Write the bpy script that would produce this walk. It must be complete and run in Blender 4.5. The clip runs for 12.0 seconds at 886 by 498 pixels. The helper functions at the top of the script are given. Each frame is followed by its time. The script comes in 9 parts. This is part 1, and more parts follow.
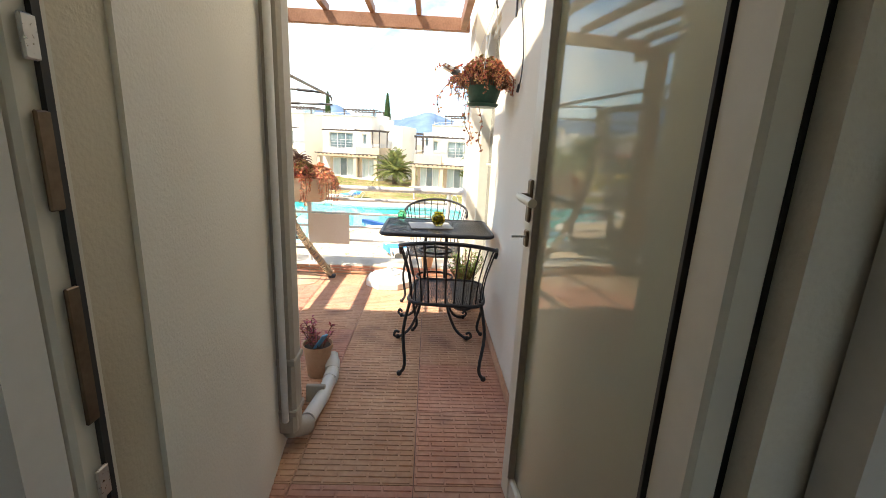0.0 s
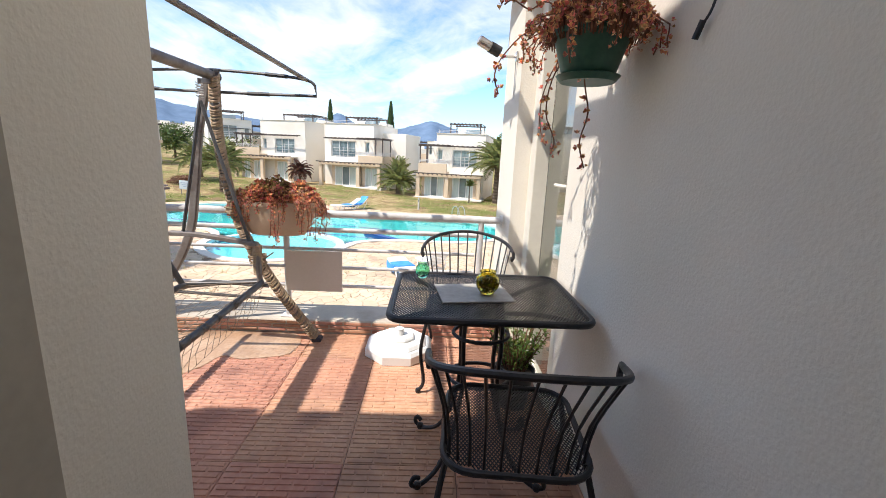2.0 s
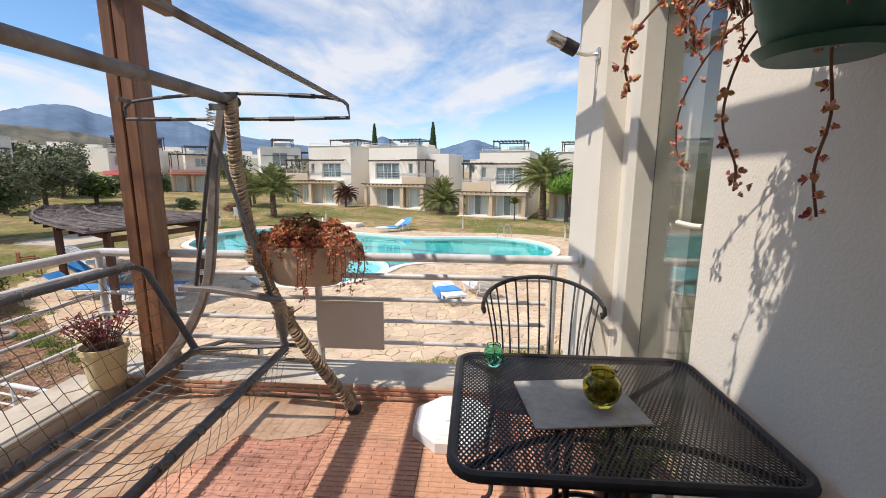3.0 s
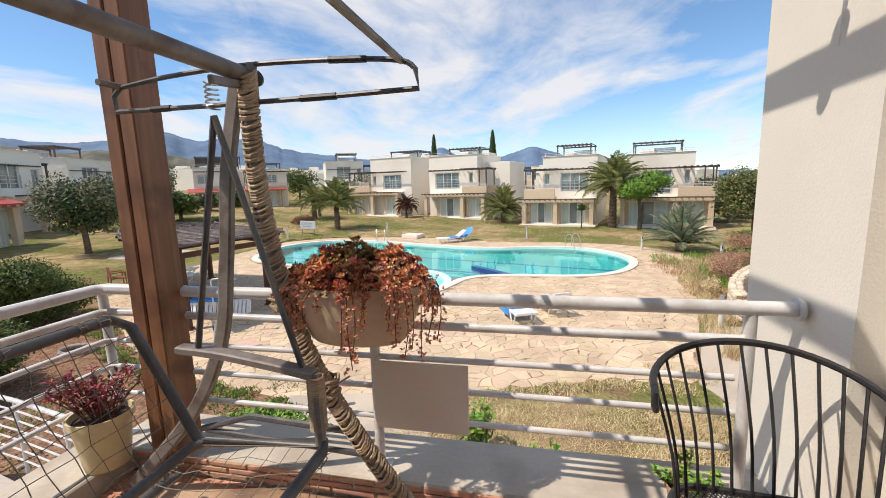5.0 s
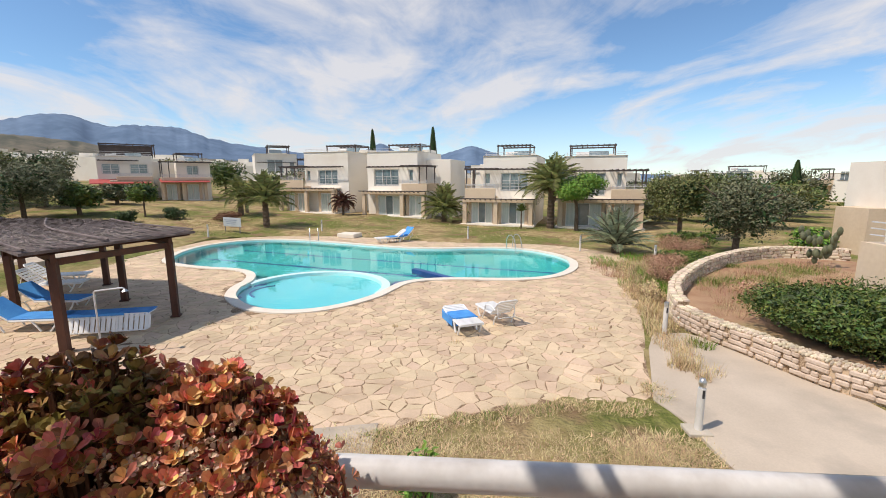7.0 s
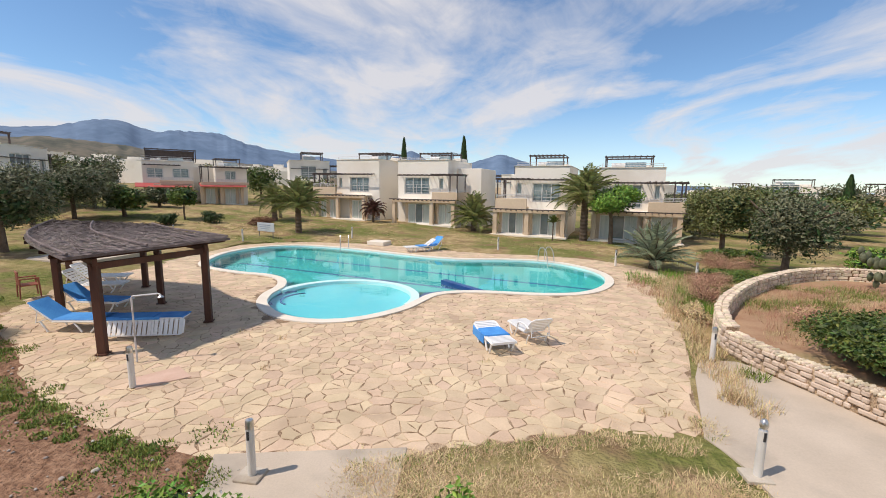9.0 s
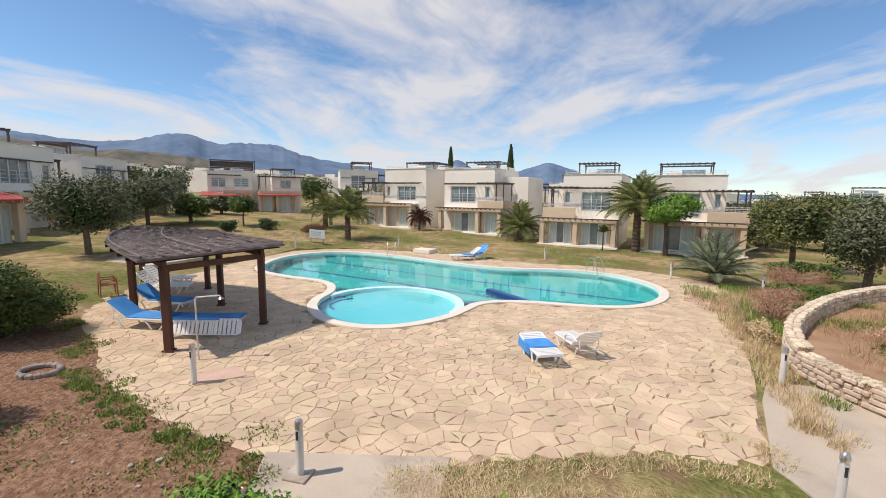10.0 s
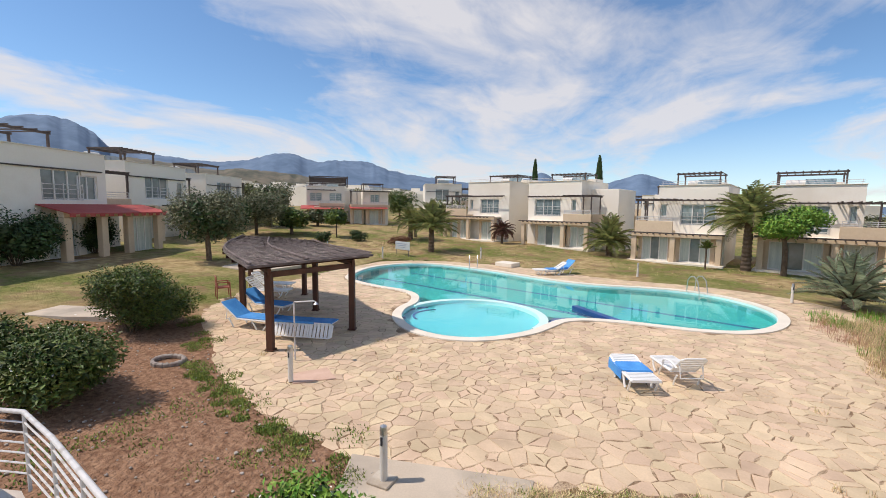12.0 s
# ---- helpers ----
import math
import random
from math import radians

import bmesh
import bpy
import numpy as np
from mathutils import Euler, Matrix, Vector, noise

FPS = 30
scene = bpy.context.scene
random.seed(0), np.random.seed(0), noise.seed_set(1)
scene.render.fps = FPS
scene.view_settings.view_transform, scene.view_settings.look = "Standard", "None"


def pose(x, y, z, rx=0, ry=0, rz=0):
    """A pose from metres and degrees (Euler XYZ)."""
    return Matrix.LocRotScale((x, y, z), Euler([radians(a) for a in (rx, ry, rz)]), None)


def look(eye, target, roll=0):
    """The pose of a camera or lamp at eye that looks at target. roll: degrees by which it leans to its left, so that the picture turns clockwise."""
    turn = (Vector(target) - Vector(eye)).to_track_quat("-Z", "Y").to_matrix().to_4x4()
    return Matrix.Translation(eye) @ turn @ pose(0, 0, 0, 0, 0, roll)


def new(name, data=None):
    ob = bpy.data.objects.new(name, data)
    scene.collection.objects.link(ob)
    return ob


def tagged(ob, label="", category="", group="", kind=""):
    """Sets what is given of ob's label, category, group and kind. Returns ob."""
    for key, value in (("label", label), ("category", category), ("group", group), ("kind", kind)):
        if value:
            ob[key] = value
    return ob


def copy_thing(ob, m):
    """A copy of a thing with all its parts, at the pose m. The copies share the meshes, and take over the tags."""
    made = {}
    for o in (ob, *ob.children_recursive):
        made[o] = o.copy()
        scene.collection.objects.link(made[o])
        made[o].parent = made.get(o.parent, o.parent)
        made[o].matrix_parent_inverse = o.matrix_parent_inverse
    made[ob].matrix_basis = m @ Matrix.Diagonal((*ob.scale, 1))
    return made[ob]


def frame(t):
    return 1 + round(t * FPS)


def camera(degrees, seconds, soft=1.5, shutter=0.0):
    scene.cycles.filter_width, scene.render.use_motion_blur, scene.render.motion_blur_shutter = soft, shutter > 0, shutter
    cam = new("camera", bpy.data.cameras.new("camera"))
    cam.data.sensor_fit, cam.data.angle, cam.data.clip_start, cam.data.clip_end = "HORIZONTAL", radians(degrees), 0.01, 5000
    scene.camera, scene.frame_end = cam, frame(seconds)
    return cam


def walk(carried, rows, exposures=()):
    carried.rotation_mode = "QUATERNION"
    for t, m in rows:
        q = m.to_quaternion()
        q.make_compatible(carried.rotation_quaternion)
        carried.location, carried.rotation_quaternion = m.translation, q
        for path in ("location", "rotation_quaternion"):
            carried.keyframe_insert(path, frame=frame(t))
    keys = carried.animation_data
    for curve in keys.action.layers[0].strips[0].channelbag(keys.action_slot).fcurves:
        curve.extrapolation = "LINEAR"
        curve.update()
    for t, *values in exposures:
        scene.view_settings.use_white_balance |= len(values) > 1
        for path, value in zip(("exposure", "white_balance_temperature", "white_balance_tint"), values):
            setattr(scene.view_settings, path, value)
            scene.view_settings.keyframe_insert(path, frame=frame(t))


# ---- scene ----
cam = camera(92.7, 12.0, soft=0.9)
PATH = [
    (0, (1.489, 1.118, 1.359), (1.566, 3.061, 0.892), 2.7),
    (0.5, (1.428, 1.455, 1.35), (1.529, 3.403, 0.91), 2.2),
    (1, (1.382, 1.785, 1.361), (1.531, 3.715, 0.86), 2.4),
    (1.5, (1.364, 2.13, 1.363), (1.409, 4.072, 0.89), 2.1),
    (2, (1.319, 2.438, 1.364), (1.382, 4.39, 0.933), 2.6),
    (2.5, (1.257, 2.732, 1.397), (1.311, 4.696, 1.023), 0.8),
    (3, (1.221, 3.054, 1.417), (1.074, 5.017, 1.062), 0.2),
    (3.5, (1.147, 3.322, 1.39), (0.917, 5.28, 1.052), 0.4),
    (3.7, (1.119, 3.388, 1.349), (0.903, 5.359, 1.09), -0.0),
    (5.3, (0.878, 4.019, 1.391), (0.435, 5.94, 1.056), -1.9),
    (5.5, (0.839, 4.096, 1.393), (0.508, 6.036, 1.033), -2.6),
    (6, (0.794, 4.333, 1.374), (0.64, 6.288, 0.98), -0.4),
    (6.5, (0.792, 4.653, 1.407), (0.582, 6.608, 1.040), 0.9),
    (7, (0.753, 4.921, 1.404), (0.612, 6.890, 1.078), -0.2),
    (8.8, (0.596, 5.206, 1.529), (0.375, 7.170, 1.226), 0.9),
    (9, (0.582, 5.211, 1.508), (0.313, 7.172, 1.217), 0.8),
    (9.5, (0.567, 5.215, 1.505), (0.179, 7.157, 1.227), 1.0),
    (10, (0.557, 5.221, 1.503), (0.078, 7.146, 1.249), 0.8),
    (10.5, (0.545, 5.216, 1.506), (-0.016, 7.122, 1.271), 0.5),
    (11, (0.559, 5.213, 1.512), (-0.098, 7.089, 1.291), 0.5),
    (11.5, (0.519, 5.251, 1.490), (-0.237, 7.091, 1.281), 0.7),
    (12, (0.478, 5.252, 1.481), (-0.365, 7.055, 1.284), 0.7),
]
walk(cam, [(t, look(eye, target, roll)) for t, eye, target, roll in PATH],
     ((0.0, 1.50, 7400, 9), (1.0, 1.26, 7050, 9), (1.5, 0.94, 6800, 12), (2.2, 0.48, 6600, 13), (3.0, 0.12, 6800, 14), (5.3, 0.12, 7050, 14), (7.0, -0.06, 7050, 15), (9.0, -0.12, 7050, 16), (12.0, -0.10, 7000, 16)))

# ---- light ----
SUN_FROM = Vector((-0.86, -0.50, 1.53)).normalized()
sun = new("sun", bpy.data.lights.new("sun", "SUN"))
sun.data.energy, sun.data.angle, sun.data.color = 4.1, radians(0.55), (1.0, 0.95, 0.87)
sun.matrix_world = Matrix.Translation((0, 0, 30)) @ SUN_FROM.to_track_quat("Z", "Y").to_matrix().to_4x4()

world = bpy.data.worlds.new("sky")
scene.world = world
world.use_nodes = True
wn, wl = world.node_tree.nodes, world.node_tree.links
wn.clear()
sky = wn.new("ShaderNodeTexSky")
sky.sky_type, sky.sun_disc = "NISHITA", False
sky.sun_elevation = math.asin(SUN_FROM.z)
sky.sun_rotation = math.atan2(SUN_FROM.x, SUN_FROM.y)
sky.air_density, sky.dust_density, sky.ozone_density = 0.9, 0.0, 3.0
w_co = wn.new("ShaderNodeTexCoord")
w_sep = wn.new("ShaderNodeSeparateXYZ")
w_add = wn.new("ShaderNodeMath")
w_add.operation, w_add.inputs[1].default_value = "ADD", 0.16
w_dx = wn.new("ShaderNodeMath")
w_dy = wn.new("ShaderNodeMath")
w_dx.operation = w_dy.operation = "DIVIDE"
w_cmb = wn.new("ShaderNodeCombineXYZ")
w_map = wn.new("ShaderNodeMapping")
w_map.inputs["Rotation"].default_value = (0, 0, radians(12))
w_map.inputs["Scale"].default_value = (1.0, 0.62, 1.0)
w_map.inputs["Location"].default_value = (1.9, 7.4, 0)
w_n1 = wn.new("ShaderNodeTexNoise")
w_n1.inputs["Scale"].default_value, w_n1.inputs["Detail"].default_value = 0.75, 12
w_n1.inputs["Roughness"].default_value, w_n1.inputs["Distortion"].default_value = 0.54, 1.3
w_n2 = wn.new("ShaderNodeTexNoise")
w_n2.inputs["Scale"].default_value, w_n2.inputs["Detail"].default_value = 3.4, 8
w_n2.inputs["Roughness"].default_value, w_n2.inputs["Distortion"].default_value = 0.62, 0.9
w_two = wn.new("ShaderNodeMix")
w_two.inputs["Factor"].default_value = 0.20
w_rmp = wn.new("ShaderNodeValToRGB")
w_rmp.color_ramp.elements[0].position, w_rmp.color_ramp.elements[1].position = 0.44, 0.585
w_low = wn.new("ShaderNodeMapRange")
w_low.inputs["From Min"].default_value, w_low.inputs["From Max"].default_value = 0.0, 0.17
w_low.inputs["To Min"].default_value, w_low.inputs["To Max"].default_value = 0.42, 0.0
w_max = wn.new("ShaderNodeMath")
w_max.operation = "MAXIMUM"
w_mul = wn.new("ShaderNodeMath")
w_mul.operation, w_mul.inputs[1].default_value = "MULTIPLY", 0.88
w_mix = wn.new("ShaderNodeMix")
w_mix.data_type = "RGBA"
w_bg = wn.new("ShaderNodeBackground")
w_bg.inputs["Strength"].default_value = 0.142
w_out = wn.new("ShaderNodeOutputWorld")
wl.new(w_co.outputs["Generated"], w_sep.inputs[0])
wl.new(w_sep.outputs["Z"], w_add.inputs[0])
wl.new(w_sep.outputs["X"], w_dx.inputs[0])
wl.new(w_add.outputs[0], w_dx.inputs[1])
wl.new(w_sep.outputs["Y"], w_dy.inputs[0])
wl.new(w_add.outputs[0], w_dy.inputs[1])
wl.new(w_dx.outputs[0], w_cmb.inputs["X"])
wl.new(w_dy.outputs[0], w_cmb.inputs["Y"])
wl.new(w_cmb.outputs[0], w_map.inputs["Vector"])
wl.new(w_map.outputs[0], w_n1.inputs["Vector"])
wl.new(w_map.outputs[0], w_n2.inputs["Vector"])
wl.new(w_n1.outputs["Fac"], w_two.inputs[2])
wl.new(w_n2.outputs["Fac"], w_two.inputs[3])
wl.new(w_two.outputs[0], w_rmp.inputs["Fac"])
wl.new(w_sep.outputs["Z"], w_low.inputs["Value"])
wl.new(w_rmp.outputs["Color"], w_max.inputs[0])
wl.new(w_low.outputs["Result"], w_max.inputs[1])
wl.new(w_max.outputs[0], w_mul.inputs[0])
wl.new(w_mul.outputs[0], w_mix.inputs["Factor"])
w_tint = wn.new("ShaderNodeMix")
w_tint.data_type, w_tint.blend_type = "RGBA", "MULTIPLY"
w_tint.inputs["Factor"].default_value = 1.0
w_tint.inputs[7].default_value = (0.84, 1.07, 1.17, 1)
wl.new(sky.outputs["Color"], w_tint.inputs[6])
wl.new(w_tint.outputs[2], w_mix.inputs[6])
w_mix.inputs[7].default_value = (5.5, 5.8, 6.2, 1)
wl.new(w_mix.outputs[2], w_bg.inputs["Color"])
wl.new(w_bg.outputs[0], w_out.inputs["Surface"])


# ---- materials ----
def mat(name, a, b=None, scale=3.0, fine=60.0, rough=0.8, metal=0.0, bump=0.15, dist=0.004, rnd=0.0, island=0.0,
        spec=0.5, stain=None, stain_scale=0.8, stretch=(1, 1, 1), sub=0.0, alpha=1.0, mid=(0.35, 0.65), world_space=True, grain=False):
    """A surface: colour a to b by noise at two scales, fine relief, roughness varied, changed from piece to piece."""
    m = bpy.data.materials.new(name)
    m.use_nodes = True
    n, l = m.node_tree.nodes, m.node_tree.links
    p = n["Principled BSDF"]
    b = b or tuple(min(1, c * 1.12) for c in a)
    if world_space:
        co = n.new("ShaderNodeNewGeometry").outputs["Position"]
    else:
        co = n.new("ShaderNodeTexCoord").outputs["Object"]
    mp = n.new("ShaderNodeMapping")
    mp.inputs["Scale"].default_value = stretch
    l.new(co, mp.inputs["Vector"])
    big = n.new("ShaderNodeTexNoise")
    big.inputs["Scale"].default_value, big.inputs["Detail"].default_value = scale, 5
    small = n.new("ShaderNodeTexNoise")
    small.inputs["Scale"].default_value, small.inputs["Detail"].default_value = fine, 3
    l.new(mp.outputs[0], big.inputs["Vector"])
    l.new(mp.outputs[0], small.inputs["Vector"])
    avg = n.new("ShaderNodeMath")
    avg.operation = "MULTIPLY_ADD"
    avg.inputs[1].default_value = 0.65
    sc = n.new("ShaderNodeMath")
    sc.operation, sc.inputs[1].default_value = "MULTIPLY", 0.35
    l.new(small.outputs["Fac"], sc.inputs[0])
    l.new(big.outputs["Fac"], avg.inputs[0])
    l.new(sc.outputs[0], avg.inputs[2])
    r = n.new("ShaderNodeMapRange")
    r.inputs["From Min"].default_value, r.inputs["From Max"].default_value = mid
    l.new(avg.outputs[0], r.inputs["Value"])
    mx = n.new("ShaderNodeMix")
    mx.data_type = "RGBA"
    mx.inputs[6].default_value, mx.inputs[7].default_value = (*a, 1), (*b, 1)
    l.new(r.outputs[0], mx.inputs["Factor"])
    col = mx.outputs[2]
    if stain:
        sn = n.new("ShaderNodeTexNoise")
        sn.inputs["Scale"].default_value, sn.inputs["Detail"].default_value = stain_scale, 6
        l.new(co, sn.inputs["Vector"])
        sr = n.new("ShaderNodeMapRange")
        sr.inputs["From Min"].default_value, sr.inputs["From Max"].default_value = 0.52, 0.70
        l.new(sn.outputs["Fac"], sr.inputs["Value"])
        sm = n.new("ShaderNodeMix")
        sm.data_type = "RGBA"
        sm.inputs[7].default_value = (*stain, 1)
        l.new(sr.outputs[0], sm.inputs["Factor"])
        l.new(col, sm.inputs[6])
        col = sm.outputs[2]
    if rnd or island:
        hv = n.new("ShaderNodeHueSaturation")
        src = n.new("ShaderNodeObjectInfo").outputs["Random"] if rnd else n.new("ShaderNodeNewGeometry").outputs["Random Per Island"]
        amt = rnd or island
        vr = n.new("ShaderNodeMapRange")
        vr.inputs["To Min"].default_value, vr.inputs["To Max"].default_value = 1 - amt, 1 + amt
        l.new(src, vr.inputs["Value"])
        l.new(vr.outputs[0], hv.inputs["Value"])
        sx = n.new("ShaderNodeMath")
        sx.operation, sx.inputs[1].default_value = "MULTIPLY", 7.31
        fr = n.new("ShaderNodeMath")
        fr.operation = "FRACT"
        l.new(src, sx.inputs[0])
        l.new(sx.outputs[0], fr.inputs[0])
        hr = n.new("ShaderNodeMapRange")
        hr.inputs["To Min"].default_value, hr.inputs["To Max"].default_value = 0.5 - 0.11 * amt, 0.5 + 0.11 * amt
        l.new(fr.outputs[0], hr.inputs["Value"])
        l.new(hr.outputs[0], hv.inputs["Hue"])
        l.new(col, hv.inputs["Color"])
        col = hv.outputs[0]
    l.new(col, p.inputs["Base Color"])
    rr = n.new("ShaderNodeMapRange")
    rr.inputs["To Min"].default_value, rr.inputs["To Max"].default_value = max(0.02, rough - 0.1), min(1, rough + 0.1)
    l.new(small.outputs["Fac"], rr.inputs["Value"])
    l.new(rr.outputs[0], p.inputs["Roughness"])
    p.inputs["Metallic"].default_value = metal
    p.inputs["Specular IOR Level"].default_value = spec
    if sub:
        p.inputs["Subsurface Weight"].default_value = sub
    if bump:
        bp = n.new("ShaderNodeBump")
        bp.inputs["Strength"].default_value, bp.inputs["Distance"].default_value = bump, dist
        l.new(small.outputs["Fac"] if grain else avg.outputs[0], bp.inputs["Height"])
        l.new(bp.outputs[0], p.inputs["Normal"])
    return m


def glass_mat(name, tint=(0.9, 0.97, 0.95), rough=0.0, ior=1.45):
    m = bpy.data.materials.new(name)
    m.use_nodes = True
    p = m.node_tree.nodes["Principled BSDF"]
    p.inputs["Base Color"].default_value = (*tint, 1)
    p.inputs["Roughness"].default_value = rough
    p.inputs["Transmission Weight"].default_value = 1.0
    p.inputs["IOR"].default_value = ior
    return m


STUCCO = mat("rough cream render", (0.74, 0.69, 0.60), (0.81, 0.77, 0.68), 1.2, 110, 0.95, bump=0.5, dist=0.003, stain=(0.69, 0.64, 0.54), stain_scale=0.5, grain=True)
# darker ochre copy of the cream render, reveal shade put into its colour
STUCCO_L = mat("rough cream render, shaded ochre", (0.66, 0.59, 0.46), (0.73, 0.66, 0.53), 1.2, 110, 0.95, bump=0.5, dist=0.003, grain=True, stain=(0.52, 0.45, 0.33), stain_scale=0.5)
PAINT_IN = mat("matt white wall paint", (0.70, 0.68, 0.64), (0.76, 0.74, 0.70), 0.7, 40, 0.9, bump=0.05)
UPVC = mat("cream white plastic frame", (0.70, 0.66, 0.56), (0.76, 0.72, 0.62), 2, 30, 0.35, bump=0.03)
RUBBER = mat("black rubber seal", (0.02, 0.02, 0.02), (0.04, 0.035, 0.03), 5, 80, 0.7)
STEEL = mat("brushed steel", (0.55, 0.54, 0.52), (0.65, 0.64, 0.62), 20, 200, 0.3, metal=0.9, bump=0.05)
BRASS = mat("dull brown bronze", (0.12, 0.08, 0.05), (0.20, 0.14, 0.09), 20, 100, 0.4, metal=0.8)
TILE = mat("terracotta brick pattern tile", (0.46, 0.215, 0.135), (0.63, 0.365, 0.25), 2.0, 35, 0.75, bump=0.5, dist=0.003, rnd=0.10, stain=(0.36, 0.19, 0.135), stain_scale=3.2)
GROUT = mat("grey brown grout", (0.20, 0.12, 0.10), (0.30, 0.19, 0.15), 8, 60, 0.9)
CONCRETE = mat("weathered cream concrete coping", (0.44, 0.39, 0.31), (0.56, 0.50, 0.42), 2.5, 50, 0.9, bump=0.4, stain=(0.33, 0.27, 0.21), stain_scale=2.2)
BLACKMETAL = mat("black painted iron", (0.020, 0.020, 0.022), (0.045, 0.04, 0.04), 12, 120, 0.45, metal=0.3, bump=0.2)
RAILPAINT = mat("grey white painted steel rail", (0.56, 0.55, 0.54), (0.68, 0.67, 0.66), 4, 70, 0.35, metal=0.0, bump=0.05, stain=(0.42, 0.39, 0.36), stain_scale=6)
GREYMETAL = mat("faded grey brown painted steel", (0.17, 0.145, 0.13), (0.27, 0.24, 0.215), 6, 60, 0.5, metal=0.2, bump=0.2, stain=(0.12, 0.08, 0.06), stain_scale=9)
DARKTUBE = mat("dull dark grey steel tube", (0.075, 0.075, 0.08), (0.14, 0.135, 0.13), 8, 60, 0.45, metal=0.4, bump=0.2)
WICKER = mat("dried rope wicker", (0.30, 0.215, 0.135), (0.46, 0.355, 0.24), 9, 130, 0.85, bump=0.6, island=0.15)
TWINE = mat("grey netting cord", (0.16, 0.13, 0.10), (0.28, 0.24, 0.19), 20, 150, 0.9)
TIMBER = mat("red brown stained timber", (0.13, 0.050, 0.020), (0.27, 0.12, 0.055), 14, 60, 0.5, bump=0.5, stretch=(1, 1, 0.06), stain=(0.09, 0.028, 0.012), stain_scale=4)
BEAM = mat("red brown stained pergola timber", (0.20, 0.085, 0.040), (0.34, 0.17, 0.10), 5, 60, 0.6, bump=0.4)
DARKWOOD = mat("dark brown gazebo timber", (0.060, 0.022, 0.012), (0.12, 0.045, 0.025), 4, 50, 0.7, bump=0.4, stretch=(1, 1, 0.2))
THATCH = mat("grey weathered brushwood", (0.075, 0.058, 0.052), (0.22, 0.18, 0.165), 3, 50, 0.95, bump=0.8, island=0.35)
BOARD = mat("pale grey plastic board", (0.62, 0.57, 0.50), (0.68, 0.63, 0.56), 2, 60, 0.5, bump=0.04)
PLANTERPLASTIC = mat("beige plastic", (0.56, 0.44, 0.31), (0.64, 0.52, 0.38), 3, 60, 0.55, bump=0.05)
YELLOWPOT = mat("cream yellow plastic pot", (0.62, 0.50, 0.27), (0.70, 0.58, 0.34), 3, 60, 0.5, bump=0.05)
GREENPOT = mat("green plastic pot", (0.03, 0.10, 0.07), (0.06, 0.16, 0.11), 3, 60, 0.4, bump=0.05)
TERRA = mat("terracotta pot", (0.42, 0.24, 0.14), (0.52, 0.32, 0.20), 6, 60, 0.8)
BLACKPLASTIC = mat("black plastic", (0.02, 0.02, 0.025), (0.04, 0.04, 0.045), 6, 60, 0.5)
SOIL = mat("dark potting soil", (0.03, 0.018, 0.010), (0.08, 0.05, 0.03), 12, 90, 0.95, bump=0.8)
RUST_LEAF = mat("rust red succulent leaf", (0.42, 0.115, 0.055), (0.84, 0.42, 0.22), 9, 50, 0.5, bump=0.1, island=0.45, sub=0.1)
OLIVE_LEAF = mat("olive brown succulent leaf", (0.16, 0.075, 0.025), (0.38, 0.26, 0.08), 9, 50, 0.5, bump=0.1, island=0.4)
RED_LEAF = mat("wine red leaf", (0.22, 0.02, 0.03), (0.45, 0.08, 0.09), 9, 50, 0.5, bump=0.1, island=0.4)
DRY_LEAF = mat("pale dried leaf", (0.42, 0.26, 0.17), (0.70, 0.52, 0.38), 9, 50, 0.7, bump=0.1, island=0.4)
STEM = mat("brown plant stem", (0.14, 0.06, 0.035), (0.25, 0.12, 0.07), 9, 50, 0.8)
GREEN_LEAF = mat("fresh green leaf", (0.045, 0.095, 0.010), (0.17, 0.24, 0.035), 3, 30, 0.6, bump=0.0, island=0.4)
BRIGHT_LEAF = mat("bright green leaf", (0.10, 0.22, 0.02), (0.20, 0.36, 0.05), 3, 30, 0.6, bump=0.0, island=0.3)
BUSH_LEAF = mat("deep green bush leaf", (0.030, 0.062, 0.008), (0.125, 0.175, 0.028), 3, 30, 0.6, bump=0.0, island=0.4)
TREE_LEAF = mat("yellow olive green leaf", (0.075, 0.095, 0.022), (0.20, 0.205, 0.065), 3, 30, 0.6, bump=0.0, island=0.4)
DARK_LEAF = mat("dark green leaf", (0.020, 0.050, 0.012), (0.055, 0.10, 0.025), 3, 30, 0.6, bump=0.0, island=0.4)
GREY_LEAF = mat("grey green olive leaf", (0.085, 0.095, 0.045), (0.21, 0.22, 0.12), 3, 30, 0.6, bump=0.0, island=0.35)
PALM_LEAF = mat("palm leaflet", (0.11, 0.15, 0.035), (0.33, 0.34, 0.12), 2, 30, 0.5, bump=0.0, island=0.35)
BLUEPALM = mat("blue green palm leaflet", (0.14, 0.18, 0.10), (0.36, 0.41, 0.27), 2, 30, 0.5, bump=0.0, island=0.3)
PURPLE_LEAF = mat("purple brown leaf", (0.07, 0.02, 0.015), (0.15, 0.06, 0.035), 3, 30, 0.6, bump=0.0, island=0.4)
DRY_GRASS = mat("dry straw grass", (0.48, 0.36, 0.19), (0.68, 0.54, 0.32), 2, 20, 0.9, bump=0.0, island=0.35)
GREEN_GRASS = mat("green weed blades", (0.09, 0.15, 0.015), (0.26, 0.31, 0.07), 2, 20, 0.8, bump=0.0, island=0.4)
RED_GRASS = mat("reddish dry weed", (0.36, 0.19, 0.12), (0.52, 0.33, 0.21), 2, 20, 0.9, bump=0.0, island=0.3)
FLOWER = mat("white flower petal", (0.75, 0.74, 0.68), (0.85, 0.84, 0.8), 3, 30, 0.6, bump=0.0)
